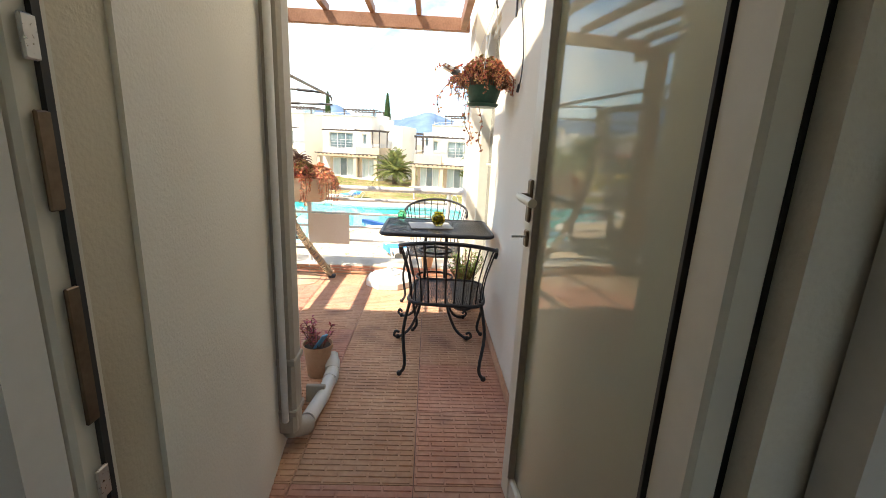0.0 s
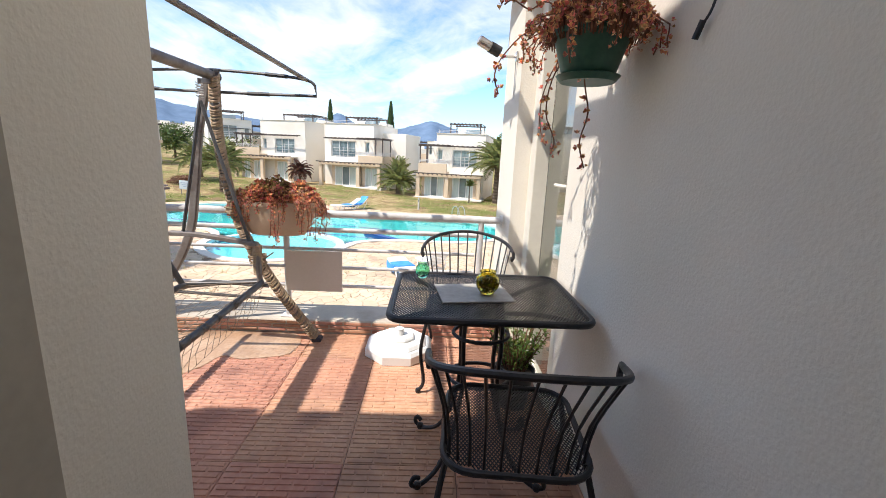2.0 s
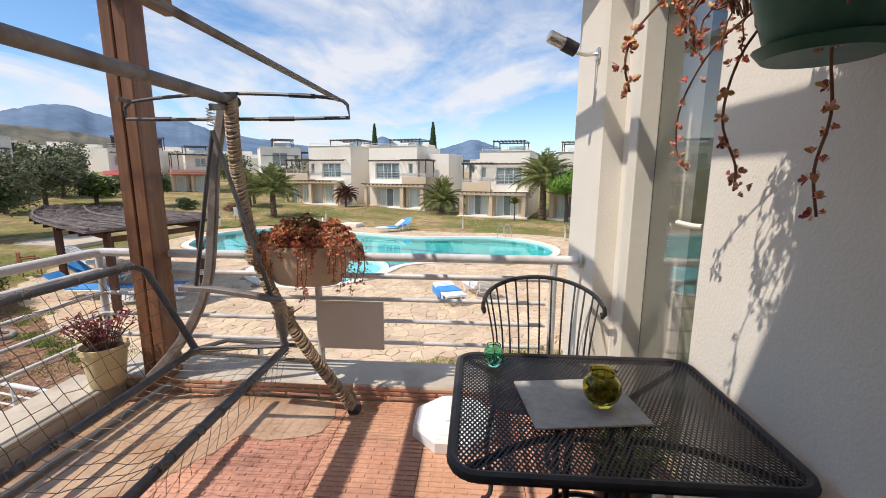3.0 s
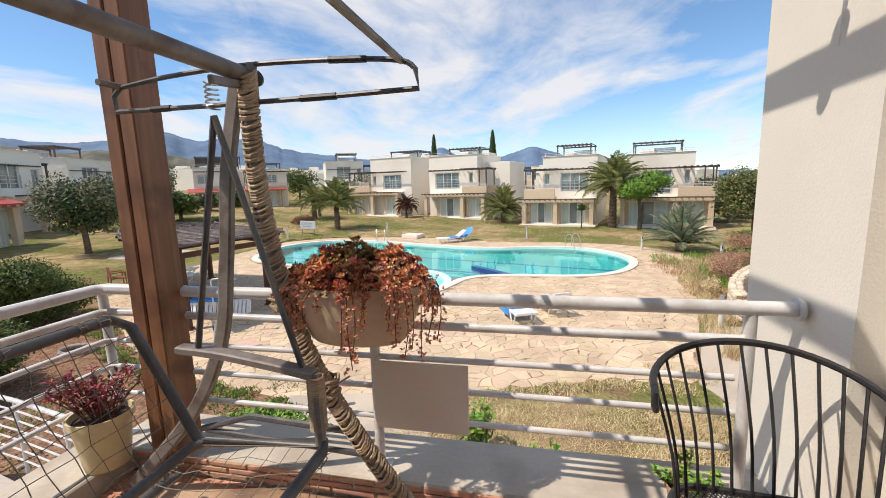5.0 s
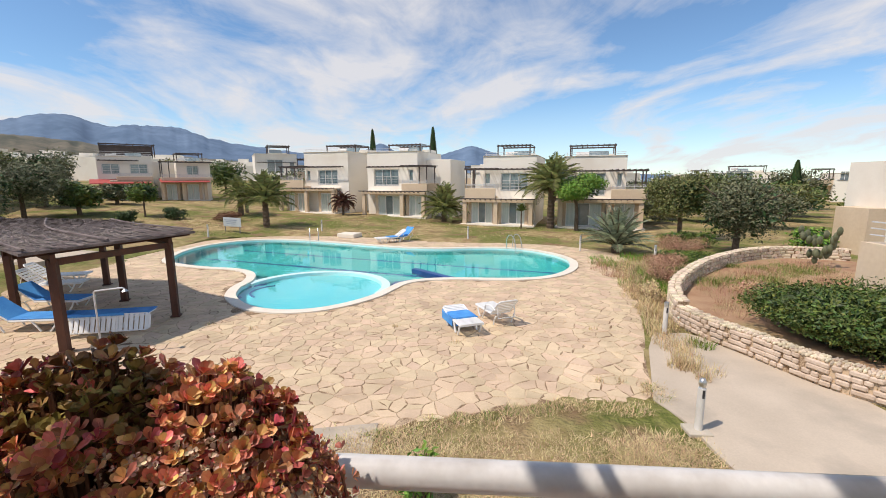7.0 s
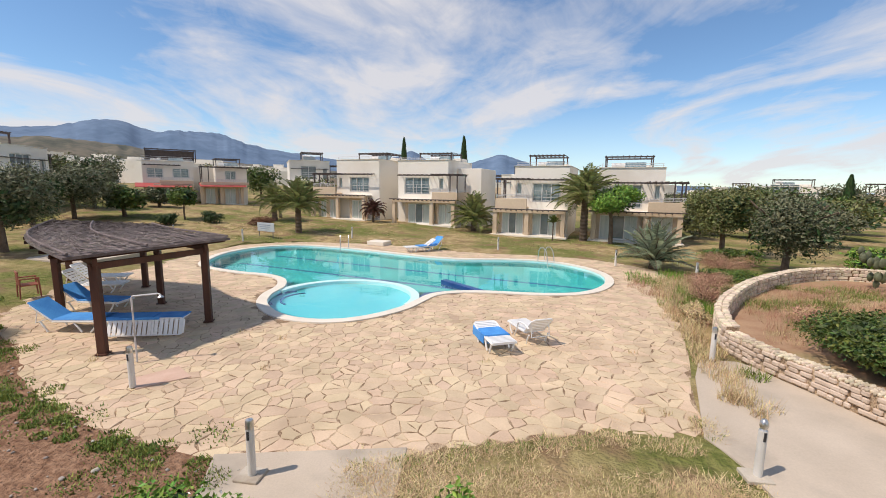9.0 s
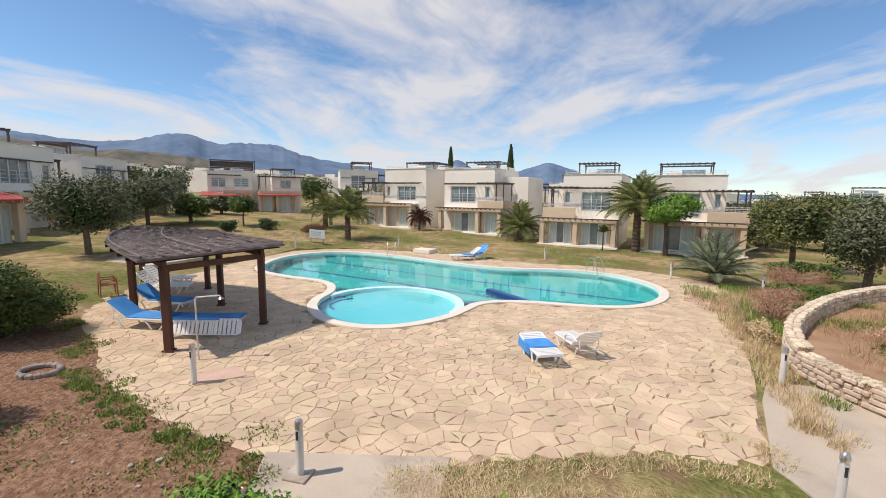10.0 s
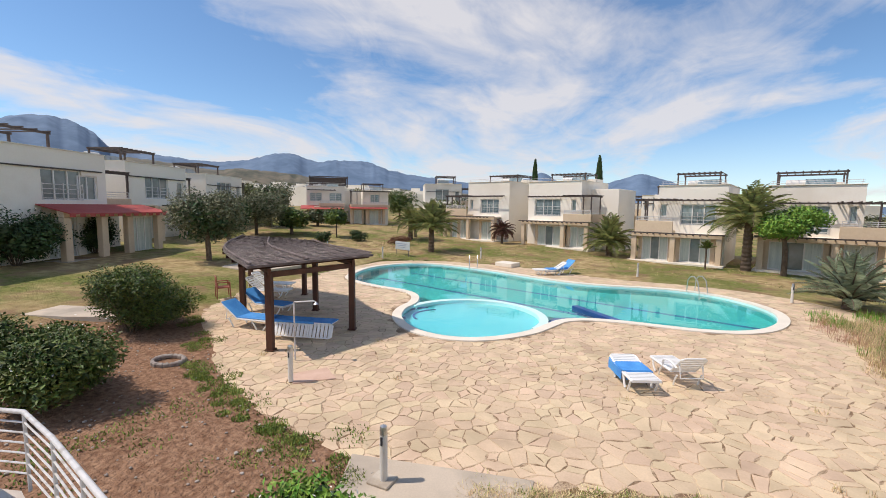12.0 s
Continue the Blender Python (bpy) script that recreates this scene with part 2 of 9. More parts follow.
BARK = mat("grey brown bark", (0.09, 0.06, 0.04), (0.18, 0.13, 0.09), 6, 40, 0.95, bump=0.8, dist=0.02)
FLAG = mat("pale crazy paving stone", (0.530, 0.395, 0.265), (0.675, 0.520, 0.355), 1.6, 30, 0.8, bump=0.6, dist=0.008, rnd=0.11, stain=(0.48, 0.36, 0.24), stain_scale=1.1)
FLAG_FAR = mat("pale crazy paving stones joined", (0.530, 0.395, 0.265), (0.675, 0.520, 0.355), 1.6, 30, 0.8, bump=0.6, dist=0.008, island=0.11, stain=(0.48, 0.36, 0.24), stain_scale=1.1)
MORTAR = mat("pale sandy mortar with brown gaps", (0.20, 0.125, 0.07), (0.58, 0.44, 0.30), 1.7, 30, 0.95, bump=0.4, mid=(0.42, 0.56))
COPING = mat("white cream pool coping", (0.70, 0.64, 0.54), (0.78, 0.72, 0.62), 2, 60, 0.75, bump=0.2)
SLABPATH = mat("grey cream concrete path", (0.46, 0.385, 0.30), (0.57, 0.48, 0.38), 1.0, 40, 0.9, bump=0.3, stain=(0.36, 0.31, 0.25))
POOLBIG = mat("teal pool mosaic", (0.020, 0.36, 0.375), (0.045, 0.45, 0.46), 0.6, 25, 0.5, bump=0.05, stain=(0.035, 0.41, 0.43))
POOLSMALL = mat("pale cyan pool mosaic", (0.06, 0.43, 0.50), (0.09, 0.49, 0.56), 0.6, 25, 0.5, bump=0.05)
POOLEDGE = mat("light blue mosaic edge", (0.55, 0.78, 0.78), (0.62, 0.83, 0.83), 1, 30, 0.5, bump=0.05)
NAVY = mat("navy blue mosaic", (0.015, 0.06, 0.22), (0.03, 0.10, 0.30), 2, 40, 0.4, bump=0.05)
WHITEWALL = mat("white house render", (0.82, 0.76, 0.665), (0.87, 0.82, 0.73), 0.3, 12, 0.9, bump=0.3, stain=(0.76, 0.69, 0.59), stain_scale=0.35)
BEIGEWALL = mat("beige stone cladding", (0.60, 0.46, 0.32), (0.70, 0.56, 0.41), 0.6, 8, 0.9, bump=0.3)
WINGLASS = mat("dark window glass", (0.13, 0.165, 0.17), (0.24, 0.28, 0.28), 0.7, 3, 0.08, bump=0.0, spec=1.0)
VILLAWOOD = mat("weathered dark brown timber", (0.050, 0.036, 0.032), (0.10, 0.075, 0.065), 4, 50, 0.7, bump=0.2)
SKYGLASS = mat("blue grey window glass", (0.10, 0.16, 0.18), (0.34, 0.42, 0.43), 0.9, 3, 0.06, bump=0.0, spec=1.0, stretch=(2, 2, 0.6))
CURTAIN = mat("pale curtain behind glass", (0.40, 0.47, 0.44), (0.62, 0.66, 0.60), 1.5, 12, 0.3, bump=0.0, stretch=(6, 6, 0.2), spec=1.0)
WINFRAME = mat("white window frame", (0.72, 0.71, 0.68), (0.78, 0.77, 0.74), 2, 20, 0.4, bump=0.0)
REDROOF = mat("red awning cloth", (0.36, 0.05, 0.045), (0.46, 0.09, 0.075), 1, 15, 0.7, bump=0.1)
BLUEFAB = mat("bright blue lounger cloth", (0.03, 0.22, 0.62), (0.08, 0.36, 0.76), 3, 40, 0.7, bump=0.3)
WHITEPLASTIC = mat("white moulded plastic", (0.76, 0.76, 0.74), (0.82, 0.82, 0.80), 3, 40, 0.4, bump=0.0)
REDPLASTIC = mat("brown red moulded plastic", (0.28, 0.08, 0.05), (0.36, 0.12, 0.08), 3, 40, 0.5, bump=0.0)
DRYSTONE = mat("pinkish rubble stone", (0.52, 0.42, 0.30), (0.72, 0.61, 0.47), 3, 25, 0.9, bump=0.7, dist=0.02, island=0.22)
ROCK = mat("grey rubble stone", (0.26, 0.22, 0.19), (0.42, 0.38, 0.33), 5, 30, 0.9, bump=0.7, island=0.2)
PVC = mat("grey white pvc pipe", (0.62, 0.60, 0.56), (0.70, 0.68, 0.64), 5, 60, 0.4, bump=0.03)
PIPEGREY = mat("painted taupe downpipe", (0.36, 0.32, 0.26), (0.44, 0.40, 0.33), 2, 60, 0.6, bump=0.1)
# distance haze is put into the mountain colour as blue
MOUNT = mat("mountain woodland painted haze blue", (0.070, 0.125, 0.205), (0.130, 0.20, 0.30), 0.008, 0.03, 1.0, bump=0.0)
MOUNT_NEAR = mat("green grey hillside scrub", (0.050, 0.058, 0.042), (0.17, 0.145, 0.105), 0.02, 0.12, 1.0, bump=0.0)
SEA = mat("pale blue distant sea", (0.16, 0.26, 0.36), (0.20, 0.31, 0.42), 0.01, 0.1, 0.6, bump=0.0)
GLASS = glass_mat("clear window glass", (0.985, 1.0, 0.985))
# pale diffuse share, beyond dust, paints reflected brightness into the door pane
DUSTYLITGLASS = glass_mat("dusty door glass with painted brightness", (0.86, 0.86, 0.68), 0.015)
DUSTYLITGLASS.node_tree.nodes["Principled BSDF"].inputs["Transmission Weight"].default_value = 0.62
GREENGLASS = glass_mat("green glass", (0.40, 0.85, 0.62))
YELLOWGLASS = glass_mat("yellow olive glass", (0.75, 0.65, 0.12))


def ground_mat():
    m = bpy.data.materials.new("dry lawn and bare soil")
    m.use_nodes = True
    n, l = m.node_tree.nodes, m.node_tree.links
    p = n["Principled BSDF"]
    pos = n.new("ShaderNodeNewGeometry").outputs["Position"]

    def noise_at(scale, detail=6):
        t = n.new("ShaderNodeTexNoise")
        t.inputs["Scale"].default_value, t.inputs["Detail"].default_value = scale, detail
        l.new(pos, t.inputs["Vector"])
        return t.outputs["Fac"]

    def ramp(src, lo, hi):
        r = n.new("ShaderNodeMapRange")
        r.inputs["From Min"].default_value, r.inputs["From Max"].default_value = lo, hi
        l.new(src, r.inputs["Value"])
        return r.outputs[0]

    def mixed(f, a, b):
        x = n.new("ShaderNodeMix")
        x.data_type = "RGBA"
        l.new(f, x.inputs["Factor"])
        for k, v in ((6, a), (7, b)):
            if isinstance(v, tuple):
                x.inputs[k].default_value = (*v, 1)
            else:
                l.new(v, x.inputs[k])
        return x.outputs[2]

    soil = mixed(ramp(noise_at(9), 0.35, 0.65), (0.20, 0.105, 0.062), (0.36, 0.215, 0.135))
    straw = mixed(ramp(noise_at(2.5), 0.35, 0.65), (0.30, 0.215, 0.10), (0.50, 0.385, 0.20))
    green = mixed(ramp(noise_at(6), 0.35, 0.65), (0.11, 0.135, 0.03), (0.235, 0.235, 0.075))
    patchy = mixed(ramp(noise_at(0.28), 0.42, 0.58), straw, green)
    lawn = mixed(ramp(noise_at(0.9), 0.52, 0.66), patchy, (0.27, 0.175, 0.10))
    dist = n.new("ShaderNodeVectorMath")
    dist.operation = "DISTANCE"
    dist.inputs[1].default_value = (-9.5, 7.0, -2.3)
    l.new(pos, dist.inputs[0])
    add = n.new("ShaderNodeMath")
    add.operation, add.inputs[1].default_value = "MULTIPLY_ADD", 7.0
    l.new(noise_at(0.7), add.inputs[0])
    l.new(dist.outputs["Value"], add.inputs[2])
    f = ramp(add.outputs[0], 10.5, 14.5)
    l.new(mixed(f, soil, lawn), p.inputs["Base Color"])
    p.inputs["Roughness"].default_value = 0.97
    p.inputs["Specular IOR Level"].default_value = 0.2
    bp = n.new("ShaderNodeBump")
    bp.inputs["Strength"].default_value, bp.inputs["Distance"].default_value = 1.0, 0.10
    l.new(noise_at(14, 8), bp.inputs["Height"])
    l.new(bp.outputs[0], p.inputs["Normal"])
    return m


GROUND = ground_mat()


def mesh_top_mat():
    return mat("black perforated steel mesh", (0.018, 0.018, 0.020), (0.05, 0.045, 0.045), 12, 120, 0.4, metal=0.4, bump=0.2)


MESHMETAL = mesh_top_mat()


# ---- shape helpers ----
class Geo:
    """Gathers vertices and faces of one mesh."""

    def __init__(self):
        self.v, self.f = [], []

    def add(self, vs, fs):
        k = len(self.v)
        self.v.extend(tuple(map(float, q)) for q in vs)
        self.f.extend(tuple(i + k for i in q) for q in fs)
        return self

    def box(self, c, s, rz=0.0, ch=0.0, m=None):
        """A box, its edges cut by ch."""
        hx, hy, hz = s[0] / 2, s[1] / 2, s[2] / 2
        ch = min(ch, hx * 0.9, hy * 0.9, hz * 0.9)
        vs, fs = [], []
        if ch <= 0:
            vs = [(x * hx, y * hy, z * hz) for z in (-1, 1) for y in (-1, 1) for x in (-1, 1)]
            fs = [(0, 2, 3, 1), (4, 5, 7, 6), (0, 1, 5, 4), (2, 6, 7, 3), (0, 4, 6, 2), (1, 3, 7, 5)]
        else:
            idx = {}
            for sx in (-1, 1):
                for sy in (-1, 1):
                    for sz in (-1, 1):
                        for a in range(3):
                            q = [sx * (hx - ch), sy * (hy - ch), sz * (hz - ch)]
                            q[a] = (sx * hx, sy * hy, sz * hz)[a]
                            idx[sx, sy, sz, a] = len(vs)
                            vs.append(q)
            for a in range(3):
                b, c2 = (a + 1) % 3, (a + 2) % 3
                for s1 in (-1, 1):
                    loop = []
                    for sb, sc in ((-1, -1), (1, -1), (1, 1), (-1, 1)):
                        k = [0, 0, 0]
                        k[a], k[b], k[c2] = s1, sb, sc
                        loop.append(idx[k[0], k[1], k[2], a])
                    fs.append(tuple(loop if s1 > 0 else loop[::-1]))
                for sb in (-1, 1):
                    for sc in (-1, 1):
                        k0, k1 = [0, 0, 0], [0, 0, 0]
                        k0[a], k0[b], k0[c2] = -1, sb, sc
                        k1[a], k1[b], k1[c2] = 1, sb, sc
                        q = (idx[(*k0, b)], idx[(*k1, b)], idx[(*k1, c2)], idx[(*k0, c2)])
                        fs.append(q if sb * sc > 0 else q[::-1])
            for sx in (-1, 1):
                for sy in (-1, 1):
                    for sz in (-1, 1):
                        q = (idx[sx, sy, sz, 0], idx[sx, sy, sz, 1], idx[sx, sy, sz, 2])
                        fs.append(q if sx * sy * sz > 0 else q[::-1])
        co, si = math.cos(rz), math.sin(rz)
        out = []
        for x, y, z in vs:
            q = Vector((x * co - y * si, x * si + y * co, z)) if m is None else m @ Vector((x, y, z))
            out.append((q.x + c[0], q.y + c[1], q.z + c[2]))
        return self.add(out, fs)

    def beam(self, a, b, w, h, ch=0.0, roll=0.0):
        """A squared bar from a to b, w across and h high."""
        a, b = Vector(a), Vector(b)
        d = b - a
        q = d.to_track_quat("X", "Z").to_matrix() @ Matrix.Rotation(roll, 3, "X")
        return self.box((a + b) / 2, (d.length, w, h), ch=ch, m=q)

    def tube(self, pts, r, n=8, caps=True, closed=False):
        """A round tube through pts; r a number or one for each point."""
        pts = [Vector(q) for q in pts]
        m = len(pts)
        rs = r if isinstance(r, (list, tuple)) else [r] * m
        up = Vector((0, 0, 1))
        vs, fs, u = [], [], None
        for i, q in enumerate(pts):
            a = pts[(i - 1) % m] if (closed or i) else q
            b = pts[(i + 1) % m] if (closed or i < m - 1) else q
            d = (b - a).normalized()
            if u is None:
                u = d.cross(up if abs(d.z) < 0.9 else Vector((1, 0, 0))).normalized()
            else:
                u = (u - d * u.dot(d))
                u = u.normalized() if u.length > 1e-6 else d.orthogonal().normalized()
            w = d.cross(u)
            for k in range(n):
                t = 2 * math.pi * k / n
                vs.append(q + (u * math.cos(t) + w * math.sin(t)) * rs[i])
        for i in range(m if closed else m - 1):
            j = (i + 1) % m
            for k in range(n):
                k2 = (k + 1) % n
                fs.append((i * n + k, i * n + k2, j * n + k2, j * n + k))
        if caps and not closed:
            fs.append(tuple(range(n))[::-1])
            fs.append(tuple((m - 1) * n + k for k in range(n)))
        return self.add(vs, fs)

    def lathe(self, prof, c=(0, 0, 0), n=24, sq=None):
        """Turns the profile (radius, height) about the upright axis."""
        vs, fs = [], []
        for r, z in prof:
            for k in range(n):
                t = 2 * math.pi * k / n
                x, y = r * math.cos(t), r * math.sin(t)
                if sq:
                    x, y = x * sq[0], y * sq[1]
                vs.append((c[0] + x, c[1] + y, c[2] + z))
        for i in range(len(prof) - 1):
            for k in range(n):
                k2 = (k + 1) % n
                fs.append((i * n + k, i * n + k2, (i + 1) * n + k2, (i + 1) * n + k))
        return self.add(vs, fs)

    def prism(self, poly, z0, z1, cap_bottom=True, ch=0.0):
        """An upright prism over a polygon in plan, its top edge cut by ch."""
        k = len(poly)
        if ch:
            cx, cy = sum(q[0] for q in poly) / k, sum(q[1] for q in poly) / k
            top = []
            for x, y in poly:
                d = math.hypot(x - cx, y - cy) or 1
                g = max(0.0, 1 - ch / d)
                top.append((cx + (x - cx) * g, cy + (y - cy) * g))
            vs = [(x, y, z0) for x, y in poly] + [(x, y, z1 - ch) for x, y in poly] + [(x, y, z1) for x, y in top]
            fs = [tuple(range(2 * k, 3 * k))]
            rings = 2
        else:
            vs = [(x, y, z0) for x, y in poly] + [(x, y, z1) for x, y in poly]
            fs = [tuple(range(k, 2 * k))]
            rings = 1
        for i in range(rings):
            for j in range(k):
                j2 = (j + 1) % k
                fs.append((i * k + j, i * k + j2, (i + 1) * k + j2, (i + 1) * k + j))
        if cap_bottom:
            fs.append(tuple(range(k))[::-1])
        return self.add(vs, fs)

    def data(self, name, material, smooth=False):
        me = bpy.data.meshes.new(name)
        me.from_pydata(self.v, [], self.f)
        me.validate()
        if smooth:
            me.polygons.foreach_set("use_smooth", [True] * len(me.polygons))
            me.set_sharp_from_angle(angle=radians(40))
        me.materials.append(material)
        return me


def thing(name, place, label, category, group="", rz=0.0, kind=""):
    ob = new(name)
    ob.matrix_basis = Matrix.Translation(place) @ Matrix.Rotation(rz, 4, "Z")
    return tagged(ob, label, category, group, kind)


def part(name, geo, material, parent=None, label="", smooth=False, kind=""):
    ob = new(name, geo.data(name, material, smooth) if isinstance(geo, Geo) else geo)
    ob.parent = parent
    return tagged(ob, label, kind=kind)


def solid(name, geo, material, label, category="", kind="", smooth=False, group=""):
    """A thing of one mesh."""
    return tagged(part(name, geo, material, None, "", smooth), label, category, group, kind)


def structure(name, geo, material, label="", smooth=False, parent=None):
    ob = part(name, geo, material, parent, label, smooth)
    return tagged(ob, kind="structure") if parent is None else ob


def smoothed(ctrl, steps=6, closed=True):
    """A smooth curve through the control points."""
    out, n = [], len(ctrl)
    P = [np.array(q, float) for q in ctrl]
    rng = range(n if closed else n - 1)
    for i in rng:
        g = (lambda k: P[k % n]) if closed else (lambda k: P[min(max(k, 0), n - 1)])
        a, b, c, d = g(i - 1), g(i), g(i + 1), g(i + 2)
        for s in range(steps):
            t = s / steps
            out.append(0.5 * (2 * b + (c - a) * t + (2 * a - 5 * b + 4 * c - d) * t * t + (3 * b - a - 3 * c + d) * t ** 3))
    if not closed:
        out.append(P[-1])
    return [tuple(map(float, q)) for q in out]


def inside(x, y, poly):
    hit, j = False, len(poly) - 1
    for i in range(len(poly)):
        xi, yi = poly[i][:2]
        xj, yj = poly[j][:2]
        if (yi > y) != (yj > y) and x < (xj - xi) * (y - yi) / (yj - yi) + xi:
            hit = not hit
        j = i
    return hit


def offset(poly, d):
    """The outline moved outward by d (the outline runs counterclockwise, or is turned so)."""
    area = sum(poly[i - 1][0] * poly[i][1] - poly[i][0] * poly[i - 1][1] for i in range(len(poly)))
    s, out, n = (1 if area > 0 else -1), [], len(poly)
    for i in range(n):
        ax, ay = poly[i - 1]
        bx, by = poly[(i + 1) % n]
        tx, ty = bx - ax, by - ay
        m = math.hypot(tx, ty) or 1
        out.append((poly[i][0] + s * ty / m * d, poly[i][1] - s * tx / m * d))
    return out


def nearest(x, y, arr):
    """Distance to an outline given as an array, and the nearest point."""
    a, b = arr, np.roll(arr, -1, 0)
    ab = b - a
    t = np.clip(((np.array((x, y)) - a) * ab).sum(1) / np.maximum((ab ** 2).sum(1), 1e-9), 0, 1)
    q = a + ab * t[:, None]
    d = np.hypot(q[:, 0] - x, q[:, 1] - y)
    k = int(d.argmin())
    return float(d[k]), q[k]


# ---- the lie of the land ----
POOL_Z = -2.35


def level(x, y):
    """The ground's height."""
    west = 0.054 * max(0.0, min(-x - 14, 60))
    north = min(0.5, 0.05 * max(0.0, y - 32)) * min(1.0, max(0.0, (2 - x) / 10))
    return POOL_Z + west + north


POOL = smoothed([(-14.3, 24.2), (-15.0, 26.4), (-14.9, 28.4), (-14.0, 30.0), (-12.4, 30.9), (-10.2, 30.8), (-7.6, 30.0), (-5.2, 29.0),
                 (-3.1, 28.2), (-1.2, 28.0), (0.5, 28.3), (2.2, 28.4), (3.8, 27.8), (5.0, 26.4), (5.5, 24.8), (5.3, 23.2), (4.6, 21.8),
                 (3.6, 20.9), (2.4, 20.55), (1.3, 20.5), (0.2, 20.5), (-0.9, 20.3), (-1.6, 19.8), (-1.9, 19.0), (-2.25, 18.0), (-2.85, 17.1),
                 (-3.5, 16.5), (-4.15, 16.2), (-4.85, 16.12), (-5.7, 16.3), (-6.5, 16.8), (-7.3, 17.7), (-7.75, 18.8), (-7.9, 20.0),
                 (-8.5, 21.1), (-9.5, 21.7), (-10.7, 21.9), (-12.3, 22.4), (-13.5, 23.1)], 4)
PAVING = smoothed([(-3.0, 10.15), (-1.9, 10.2), (-0.9, 10.6), (0.6, 11.2), (2.2, 11.75), (3.8, 11.9), (4.3, 13.3), (5.2, 15.8), (5.9, 18.0),
                   (6.9, 21.5), (7.8, 24.0), (8.0, 26.5), (6.0, 28.9), (3.0, 30.0), (0.0, 30.1), (-3.2, 30.9), (-6.5, 32.4), (-10.5, 32.6),
                   (-14.5, 31.8), (-16.8, 29.0), (-17.2, 25.5), (-17.4, 22.8), (-18.0, 20.8), (-16.9, 18.4), (-14.8, 16.0), (-12.3, 14.1),
                   (-10.3, 13.0), (-9.1, 12.1), (-7.8, 11.4), (-6.6, 10.9), (-5.6, 10.6), (-4.2, 10.3)], 4)
POOL_A, PAVING_A = np.array(POOL), np.array(PAVING)
WATER_EDGE = offset(POOL, -0.34)
WATER_A = np.array(WATER_EDGE)


def build_ground():
    near = [i * 0.8 for i in range(-75, 76)]
    far = [60 * 1.35 ** k for k in range(1, 15)]
    axis = [-q for q in far[::-1]] + near + far
    vs, fs, n = [], [], len(axis)
    for j, y in enumerate(axis):
        for i, x in enumerate(axis):
            z = level(x, y + 10)
            if inside(x, y + 10, PAVING):
                z -= 0.10 if nearest(x, y + 10, PAVING_A)[0] > 0.9 else 0.036
                if inside(x, y + 10, POOL) or nearest(x, y + 10, POOL_A)[0] < 0.95:
                    z -= 3.0
            elif abs(x) < 60 and abs(y) < 50 and nearest(x, y + 10, PAVING_A)[0] > 0.8:
                z += 0.05 * noise.noise((x * 0.35, y * 0.35, 0)) - 0.01
            elif abs(x) < 60:
                z -= 0.004
            vs.append((x, y + 10, z))
    for j in range(n - 1):
        for i in range(n - 1):
            fs.append((j * n + i, j * n + i + 1, (j + 1) * n + i + 1, (j + 1) * n + i))
    structure("ground", Geo().add(vs, fs), GROUND, "dry patchy lawn and bare brown soil round the pool", smooth=True)


build_ground()
structure("sea", Geo().add([(120, 500, -2.2), (3900, 500, -2.2), (3900, 3900, -2.0), (350, 3900, -2.0)], [(0, 1, 2, 3)]), SEA, "pale blue sea on the far horizon")


def ridge(name, pts, radius, material, label, base=-30.0, depth=0.25):
    """A chain of hills: bearing and height angle of its crest, seen from the balcony."""
    crest = smoothed(pts, 20, False)
    crest = [(b, el * (1 + 0.045 * noise.noise((b * 0.55, 1.7, 0)) + 0.022 * noise.noise((b * 1.9, 4.1, 0)))) for b, el in crest]
    rows = []
    for k, (f, g) in enumerate(((0.72, 0.0), (0.80, 0.35), (0.88, 0.68), (0.95, 0.90), (1.0, 1.0), (1.15, 0.7))):
        row = []
        for i, (brg, el) in enumerate(crest):
            r = radius * (f + 0.02 * noise.noise((i * 0.06, k * 2.0, 3)))
            h = radius * math.tan(radians(el)) * g * (1 + (0.16 if 0 < g < 1 else 0.0) * noise.noise((i * 0.11, k * 1.3, 7)))
            a = radians(brg)
            row.append((0.5 + r * math.sin(a), 5 + r * math.cos(a), (h + 1.5) if g else base))
        rows.append(row)
    n = len(crest)
    vs = [q for row in rows for q in row]
    fs = [(k * n + i, k * n + i + 1, (k + 1) * n + i + 1, (k + 1) * n + i) for k in range(len(rows) - 1) for i in range(n - 1)]
    tagged(structure(name, Geo().add(vs, fs), material, label, smooth=True), category="mountain")


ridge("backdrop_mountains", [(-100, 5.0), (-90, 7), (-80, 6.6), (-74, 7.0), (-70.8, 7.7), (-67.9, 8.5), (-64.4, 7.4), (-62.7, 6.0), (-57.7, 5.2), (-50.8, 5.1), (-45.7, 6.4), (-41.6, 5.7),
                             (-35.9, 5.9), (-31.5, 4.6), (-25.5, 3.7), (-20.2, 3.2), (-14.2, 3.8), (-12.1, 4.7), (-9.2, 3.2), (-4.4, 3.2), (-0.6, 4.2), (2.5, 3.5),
                             (6.6, 1.8), (11.8, 0.9), (22, 0.5), (34, 0.2)], 2600, MOUNT, "long wooded mountain chain with blue haze in its colour")
ridge("backdrop_hill", [(-100, 2.5), (-88, 4.0), (-75, 5.0), (-66, 5.0), (-60, 4.8), (-53.8, 4.1), (-50.2, 4.25), (-45.7, 4.0), (-43.1, 3.7), (-40, 3.1), (-36, 2.7), (-30, 2.3), (-20, 1.7), (-8, 1.2), (2, 0.6)], 900, MOUNT_NEAR,
      "green brown scrub hill before the mountains")


